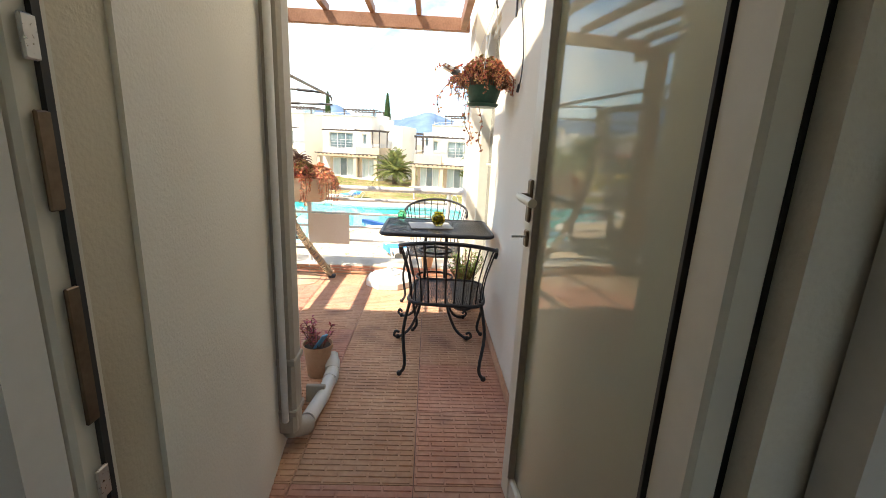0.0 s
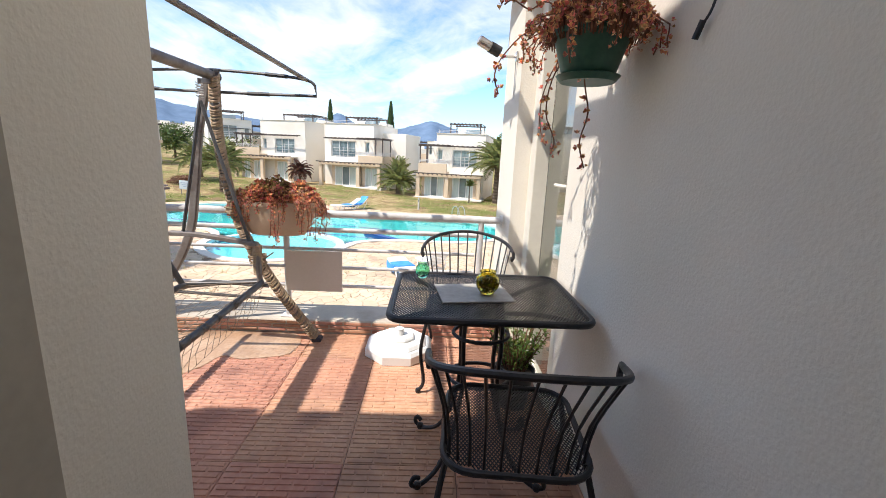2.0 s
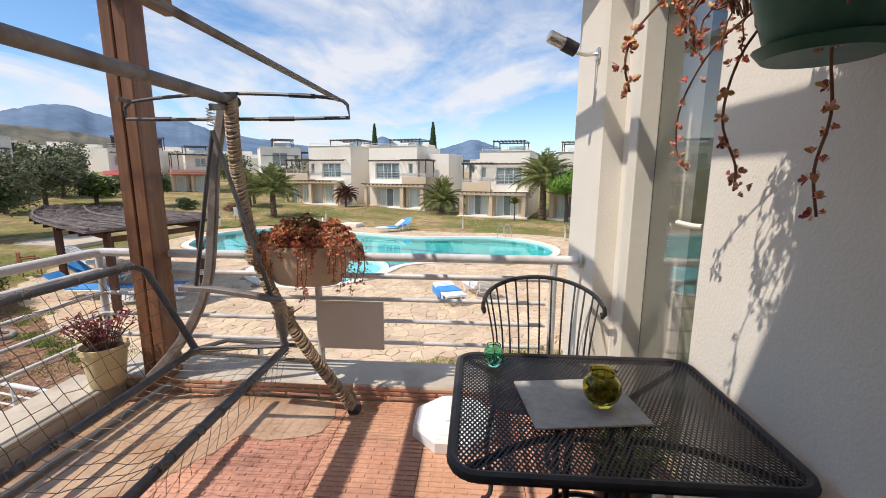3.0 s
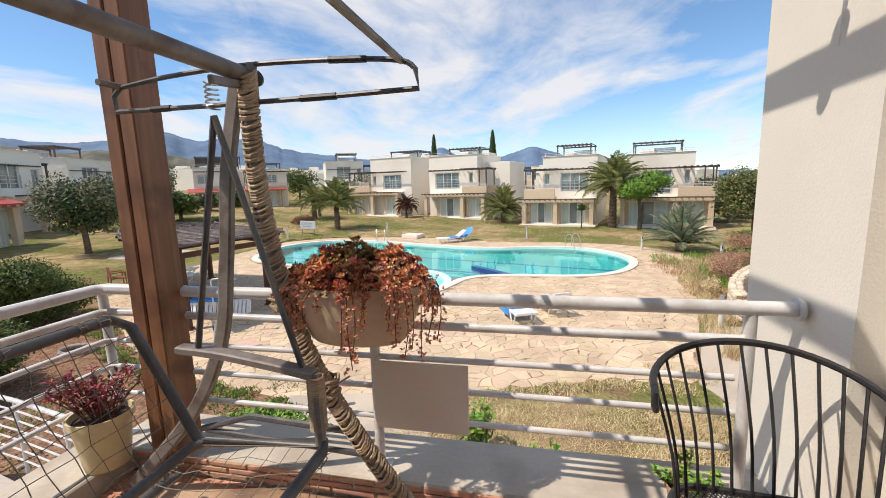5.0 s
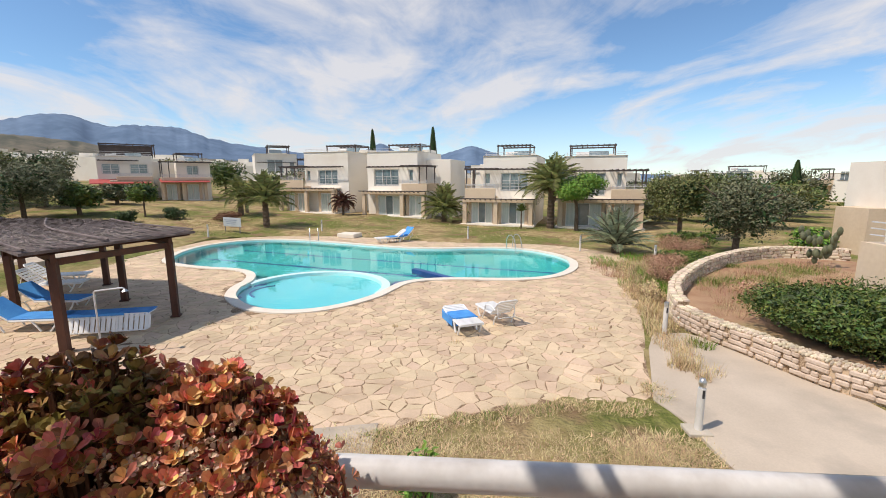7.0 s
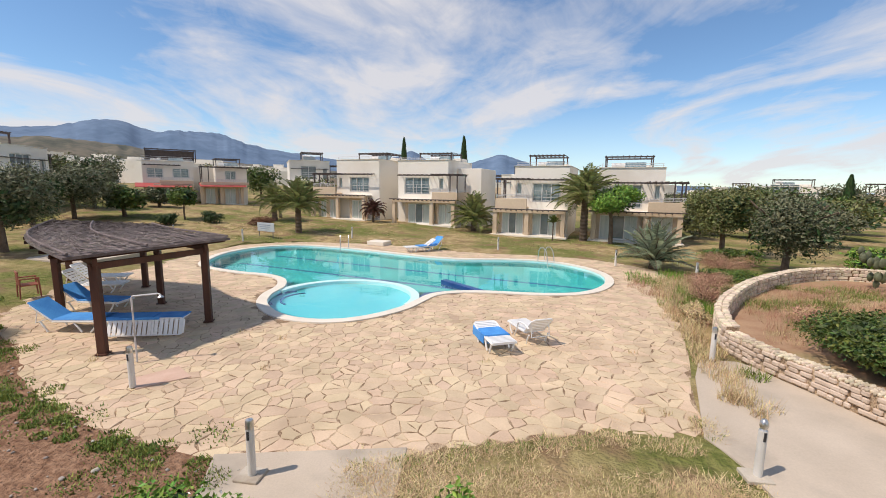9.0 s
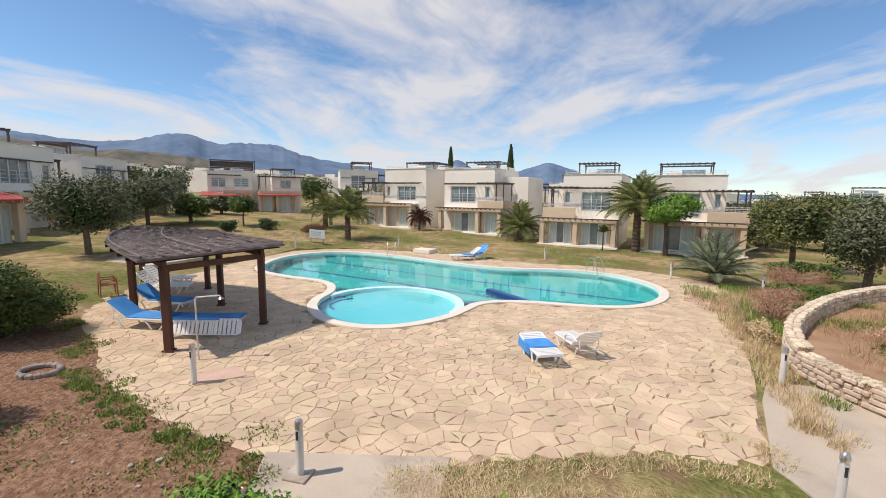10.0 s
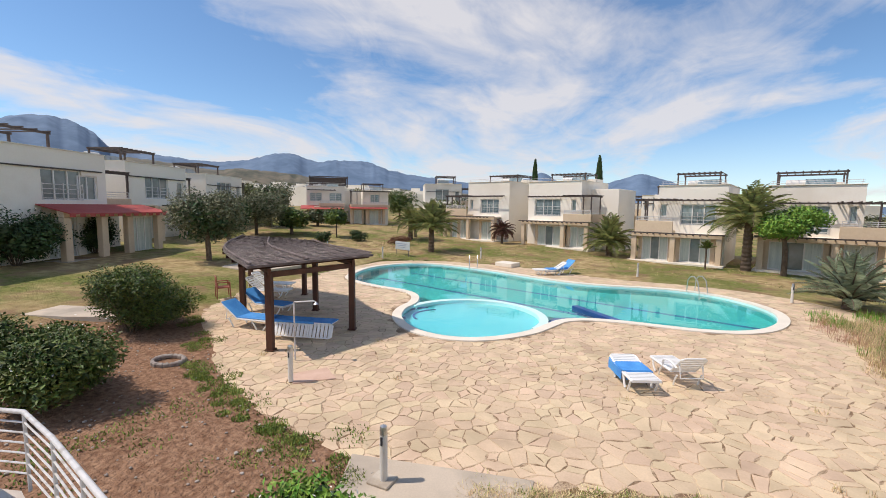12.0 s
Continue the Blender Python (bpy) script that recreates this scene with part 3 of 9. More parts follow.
# ---- pool and terrace ----
def sheet_with_hole(outer, inner, z, name, material, label):
    bm = bmesh.new()
    edges = []
    for poly in (outer, inner):
        ring = [bm.verts.new((x, y, z)) for x, y in poly]
        edges += [bm.edges.new((ring[i], ring[(i + 1) % len(ring)])) for i in range(len(ring))]
    bmesh.ops.triangle_fill(bm, edges=edges, use_beauty=True)
    for f in bm.faces:
        if f.normal.z < 0:
            f.normal_flip()
    me = bpy.data.meshes.new(name)
    bm.to_mesh(me)
    bm.free()
    me.materials.append(material)
    return tagged(new(name, me), label, kind="structure")


pavement = sheet_with_hole(PAVING, offset(POOL, -0.05), POOL_Z - 0.020, "pavement", MORTAR, "pale sandy mortar bed of the pool terrace")


def ring_band(outer, inner, z0, z1):
    """A band with thickness between two outlines of the same count."""
    n = len(outer)
    vs = [(x, y, z0) for x, y in outer] + [(x, y, z1) for x, y in outer] + [(x, y, z1) for x, y in inner] + [(x, y, z0) for x, y in inner]
    fs = []
    for r in range(3):
        for i in range(n):
            j = (i + 1) % n
            fs.append((r * n + i, r * n + j, (r + 1) * n + j, (r + 1) * n + i))
    return Geo().add(vs, fs)


swimming_pool = thing("swimming_pool", (0, 0, 0), "kidney shaped teal swimming pool with a round shallow pool, full", "swimming pool")
part("coping", ring_band(POOL, WATER_EDGE, POOL_Z - 0.25, POOL_Z + 0.02), COPING, swimming_pool, "white cream rounded pool edge")
WATER_Z, SC, SR = POOL_Z - 0.09, (-4.95, 19.25), 2.45


def basin():
    n = len(WATER_EDGE)
    g = Geo()
    e = offset(WATER_EDGE, 0.03)
    g.add([(x, y, POOL_Z - 0.02) for x, y in e] + [(x, y, POOL_Z - 1.5) for x, y in e], [(i, (i + 1) % n, n + (i + 1) % n, n + i) for i in range(n)])
    g.add([(x, y, POOL_Z - 1.5) for x, y in e], [tuple(range(n))[::-1]])
    return g


part("basin", basin(), POOLBIG, swimming_pool, "teal mosaic basin")
arc = [(SC[0] + SR * math.cos(radians(a)), SC[1] + SR * math.sin(radians(a))) for a in range(0, 360, 6)]
part("shallow_floor", Geo().prism([q for q in offset(arc, 0.02)], POOL_Z - 0.55, POOL_Z - 0.45), POOLSMALL, swimming_pool, "pale cyan floor of the shallow pool")
g = Geo()
for a in range(-14, 172, 6):
    t0, t1 = radians(a), radians(a + 6)
    q = [(SC[0] + r * math.cos(t), SC[1] + r * math.sin(t)) for r, t in ((SR, t0), (SR + 0.3, t0), (SR + 0.3, t1), (SR, t1))]
    g.prism(q, POOL_Z - 1.4, POOL_Z - 0.04)
part("divider_wall", g, POOLEDGE, swimming_pool, "pale blue curved wall between the two pools")
for k in range(3):
    g, r = Geo(), SR - 0.12 - 0.3 * k
    c = (SC[0] - 1.9 + 0.33 * k, SC[1] - 0.15)
    for a in range(120, 240, 10):
        t0, t1 = radians(a), radians(a + 10)
        g.prism([(c[0] + rr * 0.5 * math.cos(t), c[1] + rr * 0.5 * math.sin(t)) for rr, t in ((r, t0), (r + 0.12, t0), (r + 0.12, t1), (r, t1))], POOL_Z - 0.5, POOL_Z - 0.14 - 0.1 * k)
    part("step_edge", g, NAVY, swimming_pool, "dark blue step edge in the shallow pool")
part("beam_wall", Geo().beam((-1.75, 22.5, POOL_Z - 0.35), (-0.05, 20.85, POOL_Z - 0.35), 0.28, 0.7, 0.01), NAVY, swimming_pool, "navy blue sunk wall end")
part("blue_sill", Geo().prism([(-2.35, 19.5), (-1.9, 19.75), (-1.2, 20.2), (-0.3, 20.75), (-0.5, 21.1), (-1.5, 20.95), (-2.2, 20.5)], POOL_Z - 0.35, POOL_Z - 0.13), NAVY, swimming_pool, "navy blue sill beside the shallow pool")
for a, b in (((-13.3, 25.9), (3.6, 21.5)), ((-12.6, 28.4), (4.6, 23.7))):
    part("lane_line", Geo().beam((*a, POOL_Z - 1.49), (*b, POOL_Z - 1.49), 0.22, 0.02), NAVY, swimming_pool, "dark blue lane line")
rim = ring_band(WATER_EDGE, offset(WATER_EDGE, -0.02), POOL_Z - 0.17, POOL_Z - 0.03)
part("tile_line", rim, POOLEDGE, swimming_pool, "light mosaic band at the water line")
water_mat = bpy.data.materials.new("rippled pool water")
water_mat.use_nodes = True
_n, _l = water_mat.node_tree.nodes, water_mat.node_tree.links
_p = _n["Principled BSDF"]
_p.inputs["Base Color"].default_value = (0.72, 0.97, 0.98, 1)
_p.inputs["Roughness"].default_value, _p.inputs["Transmission Weight"].default_value, _p.inputs["IOR"].default_value = 0.02, 1.0, 1.33
_w = _n.new("ShaderNodeTexNoise")
_w.inputs["Scale"].default_value, _w.inputs["Detail"].default_value = 1.8, 3
_b = _n.new("ShaderNodeBump")
_b.inputs["Strength"].default_value, _b.inputs["Distance"].default_value = 0.12, 0.03
_l.new(_n.new("ShaderNodeNewGeometry").outputs["Position"], _w.inputs["Vector"])
_l.new(_w.outputs["Fac"], _b.inputs["Height"])
_l.new(_b.outputs[0], _p.inputs["Normal"])
wf = offset(WATER_EDGE, 0.01)[::-1]
water = part("water", Geo().add([(x, y, WATER_Z) for x, y in wf], [tuple(range(len(wf)))]), water_mat, swimming_pool, "clear still pool water")
water.visible_shadow = False
for x, y, a in ((-9.1, 30.35, 0.35), (3.0, 27.8, 0.75)):
    lad = thing("pool_ladder", (x, y, POOL_Z), "curved stainless steel pool ladder rails at the water's edge", "pool ladder", "ladders of the pool", a)
    for s in (-0.25, 0.25):
        part("rail", Geo().tube([(s, 0.35, 0.02), (s, 0.33, 0.55), (s, 0.2, 0.75), (s, 0.0, 0.78), (s, -0.2, 0.6), (s, -0.32, 0.1), (s, -0.34, -0.9)], 0.022, 8), STEEL, lad, smooth=True)
    for z in (-0.3, -0.6):
        part("tread", Geo().box((0, -0.34, z), (0.5, 0.08, 0.03), ch=0.008), STEEL, lad)

# paths
path_w = solid("path_west", Geo().prism([(-30, 9.0), (-20.5, 10.6), (-16.0, 12.1), (-13.5, 13.4), (-13.9, 14.3), (-16.6, 13.3), (-20.9, 11.9), (-30, 10.3)], -2.6, -2.14), SLABPATH, "narrow pale concrete garden path", kind="structure")
path_nw = solid("path_northwest", Geo().prism([(-17.6, 21.0), (-20.7, 21.3), (-23.5, 24.5), (-27, 29), (-26, 30), (-21.5, 24.5), (-17.4, 24.0)], -2.6, -1.99), SLABPATH, "pale concrete path leaving the terrace", kind="structure")
path_e = solid("path_east", Geo().prism([(3.87, 11.9), (4.1, 11.2), (4.15, 10.3), (4.6, 8.0), (8.2, 8.0), (7.5, 11.6), (7.4, 12.6), (6.9, 13.4), (6.6, 14.5), (6.0, 15.2), (5.2, 15.2), (4.7, 14.2)], -2.6, POOL_Z + 0.01), SLABPATH, "grey cream concrete path beside the curved wall", kind="structure")
path_s = solid("path_south", Geo().prism([(-3.4, 10.3), (-3.1, 9.6), (-2.9, 8.9), (-2.3, 7.2), (-0.2, 7.4), (-0.6, 9.4), (-0.7, 10.9)], -2.6, POOL_Z + 0.005), SLABPATH, "pale concrete path towards the house", kind="structure")


# ---- the terrace of our flat ----
floor = structure("floor", Geo().box((0.5, 3.2, -0.06), (3.4, 5.0, 0.08)), GROUT, "terracotta tiled balcony floor")
# shifted pieces laid on it at the end of the file
balcony_slab = structure("balcony_slab", Geo().box((0.35, 3.6, -0.2), (3.3, 4.35, 0.2)), CONCRETE, "cream rendered balcony slab")
house_base = structure("wall_below", Geo().box((0.35, 3.4, -1.35), (3.1, 4.2, 2.1)), STUCCO, "cream rendered wall under the balcony")
kerb = structure("kerb_front", Geo().box((0.33, 5.655, -0.05), (3.12, 0.35, 0.30), ch=0.008), CONCRETE, "low cream concrete kerb of the balcony")
kerb_l = structure("kerb_side", Geo().box((-1.21, 4.385, -0.05), (0.34, 2.17, 0.30), ch=0.008), CONCRETE, "low cream concrete kerb of the balcony")


def wall_between(a, b, thick, z0, z1, side=1):
    """A wall whose face runs from a to b and whose body lies to the left of that way (side 1) or the right (-1)."""
    a, b = Vector(a), Vector(b)
    d = (b - a).normalized()
    nrm = Vector((-d.y, d.x)) * thick * side
    q = [tuple(a), tuple(b), tuple(b + nrm), tuple(a + nrm)]
    if side < 0:
        q = q[::-1]
    return Geo().prism(q, z0, z1)


structure("wall_left", Geo().prism([(0.985, 1.86), (0.825, 3.235), (-1.6, 3.235), (-1.6, 1.86)], -0.02, 3.80), STUCCO, "rough cream rendered house wall")
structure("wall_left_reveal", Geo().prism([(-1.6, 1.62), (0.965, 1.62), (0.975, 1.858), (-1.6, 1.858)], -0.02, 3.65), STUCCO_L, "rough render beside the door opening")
structure("wall_right", Geo().prism([(1.97, 1.62), (2.3, 1.62), (2.3, 4.49), (1.97, 4.49)], -0.02, 3.65), STUCCO, "rough cream rendered wall beside the walkway")
structure("wall_right_over_window", Geo().prism([(1.97, 4.492), (2.3, 4.492), (2.3, 5.17), (1.97, 5.17)], 2.34, 3.65), STUCCO, "rendered wall over the balcony window")
structure("pillar_front", Geo().prism([(1.865, 5.33), (2.3, 5.33), (2.3, 6.0), (1.875, 6.0)], -2.5, 3.65), STUCCO, "cream rendered pillar at the end of the balcony")
structure("wall_pillar_return", Geo().prism([(1.97, 5.172), (2.3, 5.172), (2.3, 5.328), (1.97, 5.328)], -0.02, 3.65), STUCCO, "rendered wall strip beside the balcony window")
structure("wall_over_door", Geo().box((1.48, 1.76, 2.93), (0.97, 0.24, 1.42)), STUCCO, "rendered wall over the balcony door")
structure("wall_far_side", Geo().prism([(-1.6, 1.5), (-1.6, 3.3), (-1.9, 3.3), (-1.9, 1.5)][::-1], -2.5, 3.65), STUCCO, "cream rendered house wall")
# the room behind the door; unseen opening added in its far wall for light
def pierced_room():
    g = Geo().box((0.6, -2.05, 1.3), (3.4, 0.1, 2.6)).box((3.85, -2.05, 1.3), (0.5, 0.1, 2.6))
    return g.box((2.95, -2.05, 2.35), (1.3, 0.1, 0.5)).box((2.95, -2.05, 0.4), (1.3, 0.1, 0.8))


structure("room_floor", Geo().box((1.5, -0.2, -0.05), (5.0, 3.6, 0.10)), mat("beige room floor tile", (0.42, 0.36, 0.30), None, 2, 30, 0.4), "beige tiled room floor")
structure("room_ceiling", Geo().box((1.5, -0.2, 2.62), (5.0, 3.6, 0.12)), PAINT_IN, "plain white room ceiling")
structure("room_wall_west", Geo().box((-1.05, -0.2, 1.3), (0.1, 3.6, 2.6)), PAINT_IN, "plain white room wall")
structure("room_wall_east", Geo().box((4.05, -0.2, 1.3), (0.1, 3.6, 2.6)), PAINT_IN, "plain white room wall")
structure("room_wall_south", pierced_room(), PAINT_IN, "plain white room wall")
structure("room_wall_door_left", Geo().box((-0.01, 1.585, 1.3), (2.06, 0.06, 2.6)), PAINT_IN, "plain white room wall beside the door")
structure("room_wall_door_right", Geo().box((3.05, 1.585, 1.3), (2.0, 0.06, 2.6)), PAINT_IN, "plain white room wall beside the door")
structure("room_wall_over_door", Geo().box((1.48, 1.585, 2.42), (1.08, 0.06, 0.36)), PAINT_IN, "plain white room wall over the door")
structure("wall_east_room", Geo().box((3.2, 1.76, 0.6), (1.78, 0.24, 6.1)), STUCCO, "cream rendered house wall")

# door frame and leaf
door_1 = structure("door_1", Geo().box((0.988, 1.66, 1.08), (0.07, 0.07, 2.24), ch=0.006), UPVC, "cream plastic balcony door, wide open")
part("door_frame", Geo().box((2.005, 1.66, 1.08), (0.06, 0.07, 2.24), ch=0.006).box((1.48, 1.66, 2.17), (0.98, 0.07, 0.06), ch=0.006), UPVC, door_1)
part("door_seal", Geo().box((1.026, 1.668, 1.07), (0.008, 0.012, 2.14)).box((1.966, 1.672, 1.07), (0.010, 0.012, 2.14)), RUBBER, door_1)
part("door_sill", Geo().box((1.48, 1.66, 0.012), (0.97, 0.10, 0.03), ch=0.005), STEEL, door_1)
for z, h in ((1.46, 0.05), (1.32, 0.12), (1.06, 0.20), (0.86, 0.05)):
    part("strike_plate", Geo().box((1.028, 1.655, z), (0.006, 0.022, h), ch=0.002), BRASS if h > 0.1 else STEEL, door_1, "worn metal strike plate")
LEAF = 0.90
leaf = new("door_leaf")
leaf.parent = door_1
leaf.matrix_basis = Matrix.Translation((1.935, 1.655, 0.0)) @ Matrix.Rotation(radians(95.3), 4, "Z")
g = Geo()
g.box((0.05, 0, 1.09), (0.09, 0.058, 2.10), ch=0.008).box((LEAF - 0.045, 0, 1.09), (0.09, 0.058, 2.10), ch=0.008)
g.box((LEAF / 2, 0, 0.10), (LEAF - 0.182, 0.056, 0.12), ch=0.008).box((LEAF / 2, 0, 2.085), (LEAF - 0.182, 0.056, 0.11), ch=0.008)
me_leaf = part("leaf_frame", g, UPVC, leaf, "cream plastic door frame with dark seals")
part("seal", Geo().box((0.099, 0.02, 1.09), (0.008, 0.03, 1.86)), RUBBER, leaf, "black rubber seal")
part("edge_seal", Geo().box((LEAF - 0.094, 0.02, 1.09), (0.006, 0.03, 1.86)), PIPEGREY, leaf, "greyed plastic glazing seal")
part("edge_strip", Geo().box((LEAF + 0.002, 0, 1.09), (0.004, 0.018, 2.08)), PIPEGREY, leaf, "greyed plastic edge strip")
for dy in (-0.009, 0.009):
    leaf_pane = part("pane", Geo().box((LEAF / 2, dy, 1.095), (LEAF - 0.19, 0.004, 1.87)), DUSTYLITGLASS if dy > 0 else GLASS, leaf, "clear pane of the double glazing")
    leaf_pane.visible_shadow = False
for s in (1, -1):
    g = Geo().box((LEAF - 0.045, s * 0.034, 1.20), (0.032, 0.012, 0.14), ch=0.004)
    g.tube([(LEAF - 0.045, s * 0.035, 1.215), (LEAF - 0.045, s * 0.075, 1.215)], 0.011, 10)
    part("handle_plate", g, BRASS, leaf, "dark bronze handle plate")
    part("handle", Geo().tube([(LEAF - 0.04, s * 0.07, 1.215), (LEAF - 0.075, s * 0.072, 1.213), (LEAF - 0.18, s * 0.070, 1.208)], [0.011, 0.013, 0.0145], 12), UPVC, leaf, "cream lever handle", True)
part("keyhole", Geo().box((LEAF - 0.045, 0.034, 1.075), (0.03, 0.012, 0.055), ch=0.003), BRASS, leaf, "bronze lock plate")
part("key", Geo().tube([(LEAF - 0.045, 0.04, 1.08), (LEAF - 0.045, 0.085, 1.08)], 0.004, 6), STEEL, leaf, "small steel key")

# balcony window on the right
window_1 = structure("window_1", Geo().box((1.985, 5.115, 1.16), (0.09, 0.105, 2.32), ch=0.005), UPVC, "cream framed sliding balcony window")
part("window_frame", Geo().box((2.03, 4.505, 1.16), (0.07, 0.028, 2.32), ch=0.004).box((2.03, 4.79, 2.31), (0.07, 0.53, 0.05), ch=0.004).box((2.03, 4.79, 0.03), (0.07, 0.53, 0.06), ch=0.004), UPVC, window_1)
part("pane", Geo().box((2.03, 4.79, 1.17), (0.012, 0.53, 2.22)), GLASS, window_1, "reflecting glass pane")
part("handle", Geo().tube([(1.985, 4.53, 1.24), (1.965, 4.55, 1.24), (1.965, 4.66, 1.24)], 0.010, 8), UPVC, window_1, "white window handle", True)
# the room's dimness is put into the curtain colour
part("curtain", Geo().box((2.25, 4.80, 1.15), (0.02, 0.62, 2.28)), mat("green curtain darkened for a dim room", (0.20, 0.235, 0.18), (0.28, 0.31, 0.24), 2, 20, 0.9), window_1, "curtain behind the glass, coloured dim for room shade")

# skirting
structure("baseboard_right", Geo().box((1.962, 3.2, 0.035), (0.012, 2.5, 0.07), ch=0.003), TILE, "terracotta skirting tile")

# brick pattern facing of the kerb
g = Geo()
for i in range(14):
    for r in range(3):
        L = 0.215
        g.box((-0.93 + (i + 0.5 * (r % 2)) * L, 5.476, 0.02 + r * 0.03), (L - 0.012, 0.012, 0.022), ch=0.003)
structure("kerb_facing", g, mat("terracotta brick slip", (0.46, 0.22, 0.14), (0.60, 0.34, 0.24), 2, 30, 0.8, island=0.12), "small terracotta brick slips on the kerb")


patch = smoothed([(-1.0, 4.7), (-0.95, 5.2), (-0.68, 5.42), (-0.09, 5.46), (0.34, 5.44), (0.40, 5.14), (0.12, 5.02), (-0.03, 5.06), (-0.12, 4.86), (-0.28, 4.62), (-0.42, 4.25), (-0.70, 4.02), (-0.98, 4.05)], 4)
structure("floor_patch", Geo().prism([(x + 0.02 * noise.noise((x * 9, y * 9, 1)), y + 0.02 * noise.noise((x * 9, y * 9, 5))) for x, y in patch][::-1], -0.012, 0.0015, ch=0.003),
          mat("ochre stained damp screed", (0.34, 0.19, 0.10), (0.56, 0.40, 0.28), 2.6, 40, 0.38, bump=0.15, stain=(0.11, 0.07, 0.055), stain_scale=1.7), "smooth ochre stained damp patch over the floor tiles")


# ---- balcony railing ----
RY, RX = 5.57, -1.21
railing = thing("balcony_railing", (0, 0, 0), "grey white painted steel balcony railing with five bars, slightly weathered", "railing")
part("handrail", Geo().tube([(1.845, RY, 0.905), (RX + 0.04, RY, 0.905), (RX, RY - 0.04, 0.905), (RX, 3.32, 0.905)], 0.027, 14), RAILPAINT, railing, smooth=True)
part("flange", Geo().tube([(1.852, RY, 0.905), (1.838, RY, 0.905)], 0.042, 16), RAILPAINT, railing)
for k, z in enumerate((0.785, 0.635, 0.495, 0.35)):
    a = (1.66, RY, z)
    pts = [a, (RX + 0.03, RY, z), (RX, RY - 0.03, z), (RX, 3.32, z)]
    if k == 0:
        pts = [(1.70, RY, 0.86), (1.70, RY, 0.81), (1.675, RY, 0.785)] + pts[1:]
    part("bar", Geo().tube(pts, 0.013 if k else 0.018, 10), RAILPAINT, railing, smooth=True)
for x, y in ((1.70, RY), (0.245, RY), (RX, RY), (RX, 4.35)):
    g = Geo().tube([(x, y, 0.10), (x, y, 0.90)], 0.022, 10)
    g.box((x, y, 0.105), (0.10, 0.10, 0.012), ch=0.003)
    part("post", g, RAILPAINT, railing, smooth=True)
solid("notice_board", Geo().box((0.452, 5.545, 0.468), (0.425, 0.012, 0.315), ch=0.003), BOARD, "blank pale grey board hung on the balcony railing", "board")

# ---- pergola over the balcony ----
pergola = thing("pergola", (-0.82, 5.50, 0.1), "red brown stained timber pergola over the balcony", "pergola")
px, py, pz = -0.82, 5.50, 0.1


def rel(g, p=(px, py, pz)):
    g.v = [(a - p[0], b - p[1], c - p[2]) for a, b, c in g.v]
    return g


part("post", rel(Geo().box((-0.835, 5.50, 1.26), (0.075, 0.15, 2.32), ch=0.006).box((-0.752, 5.50, 1.26), (0.075, 0.15, 2.32), ch=0.006)), TIMBER, pergola, "red brown stained double timber post")
part("front_beam", rel(Geo().box((0.45, 5.90, 2.595), (2.80, 0.06, 0.13), ch=0.005)), BEAM, pergola)
part("side_beam", rel(Geo().box((1.78, 4.60, 2.595), (0.06, 2.53, 0.13), ch=0.005)), BEAM, pergola)
part("side_beam", rel(Geo().box((-0.80, 4.58, 2.473), (0.06, 2.66, 0.11), ch=0.005)), BEAM, pergola)
for i in range(6):
    part("rafter", rel(Geo().box((1.32 - i * 0.475 if i < 5 else -0.93, 4.62, 2.695), (0.05, 2.65, 0.075), ch=0.005)), BEAM, pergola)

# ---- swing seat ----
swing = thing("garden_swing", (0, 4.6, 0), "old grey metal garden swing frame wrapped in rope and net", "garden swing")


def sw(g):
    g.v = [(a, b - 4.6, c) for a, b, c in g.v]
    return g


def flat_bar(pts, across, high):
    """A bar of squarish section with cut corners swept along pts that lie in a plane of constant y."""
    g, vs, fs, n = Geo(), [], [], 8
    pts = [Vector(q) for q in pts]
    for i, q in enumerate(pts):
        d = (pts[min(i + 1, len(pts) - 1)] - pts[max(i - 1, 0)]).normalized()
        u = Vector((0, 1, 0))
        w = d.cross(u).normalized()
        for a, b in ((1, 0.7), (0.7, 1), (-0.7, 1), (-1, 0.7), (-1, -0.7), (-0.7, -1), (0.7, -1), (1, -0.7)):
            vs.append(q + u * across * a + w * high * b)
    for i in range(len(pts) - 1):
        fs += [(i * n + k, i * n + (k + 1) % n, (i + 1) * n + (k + 1) % n, (i + 1) * n + k) for k in range(n)]
    fs += [tuple(range(n))[::-1], tuple((len(pts) - 1) * n + k for k in range(n))]
    return g.add(vs, fs)


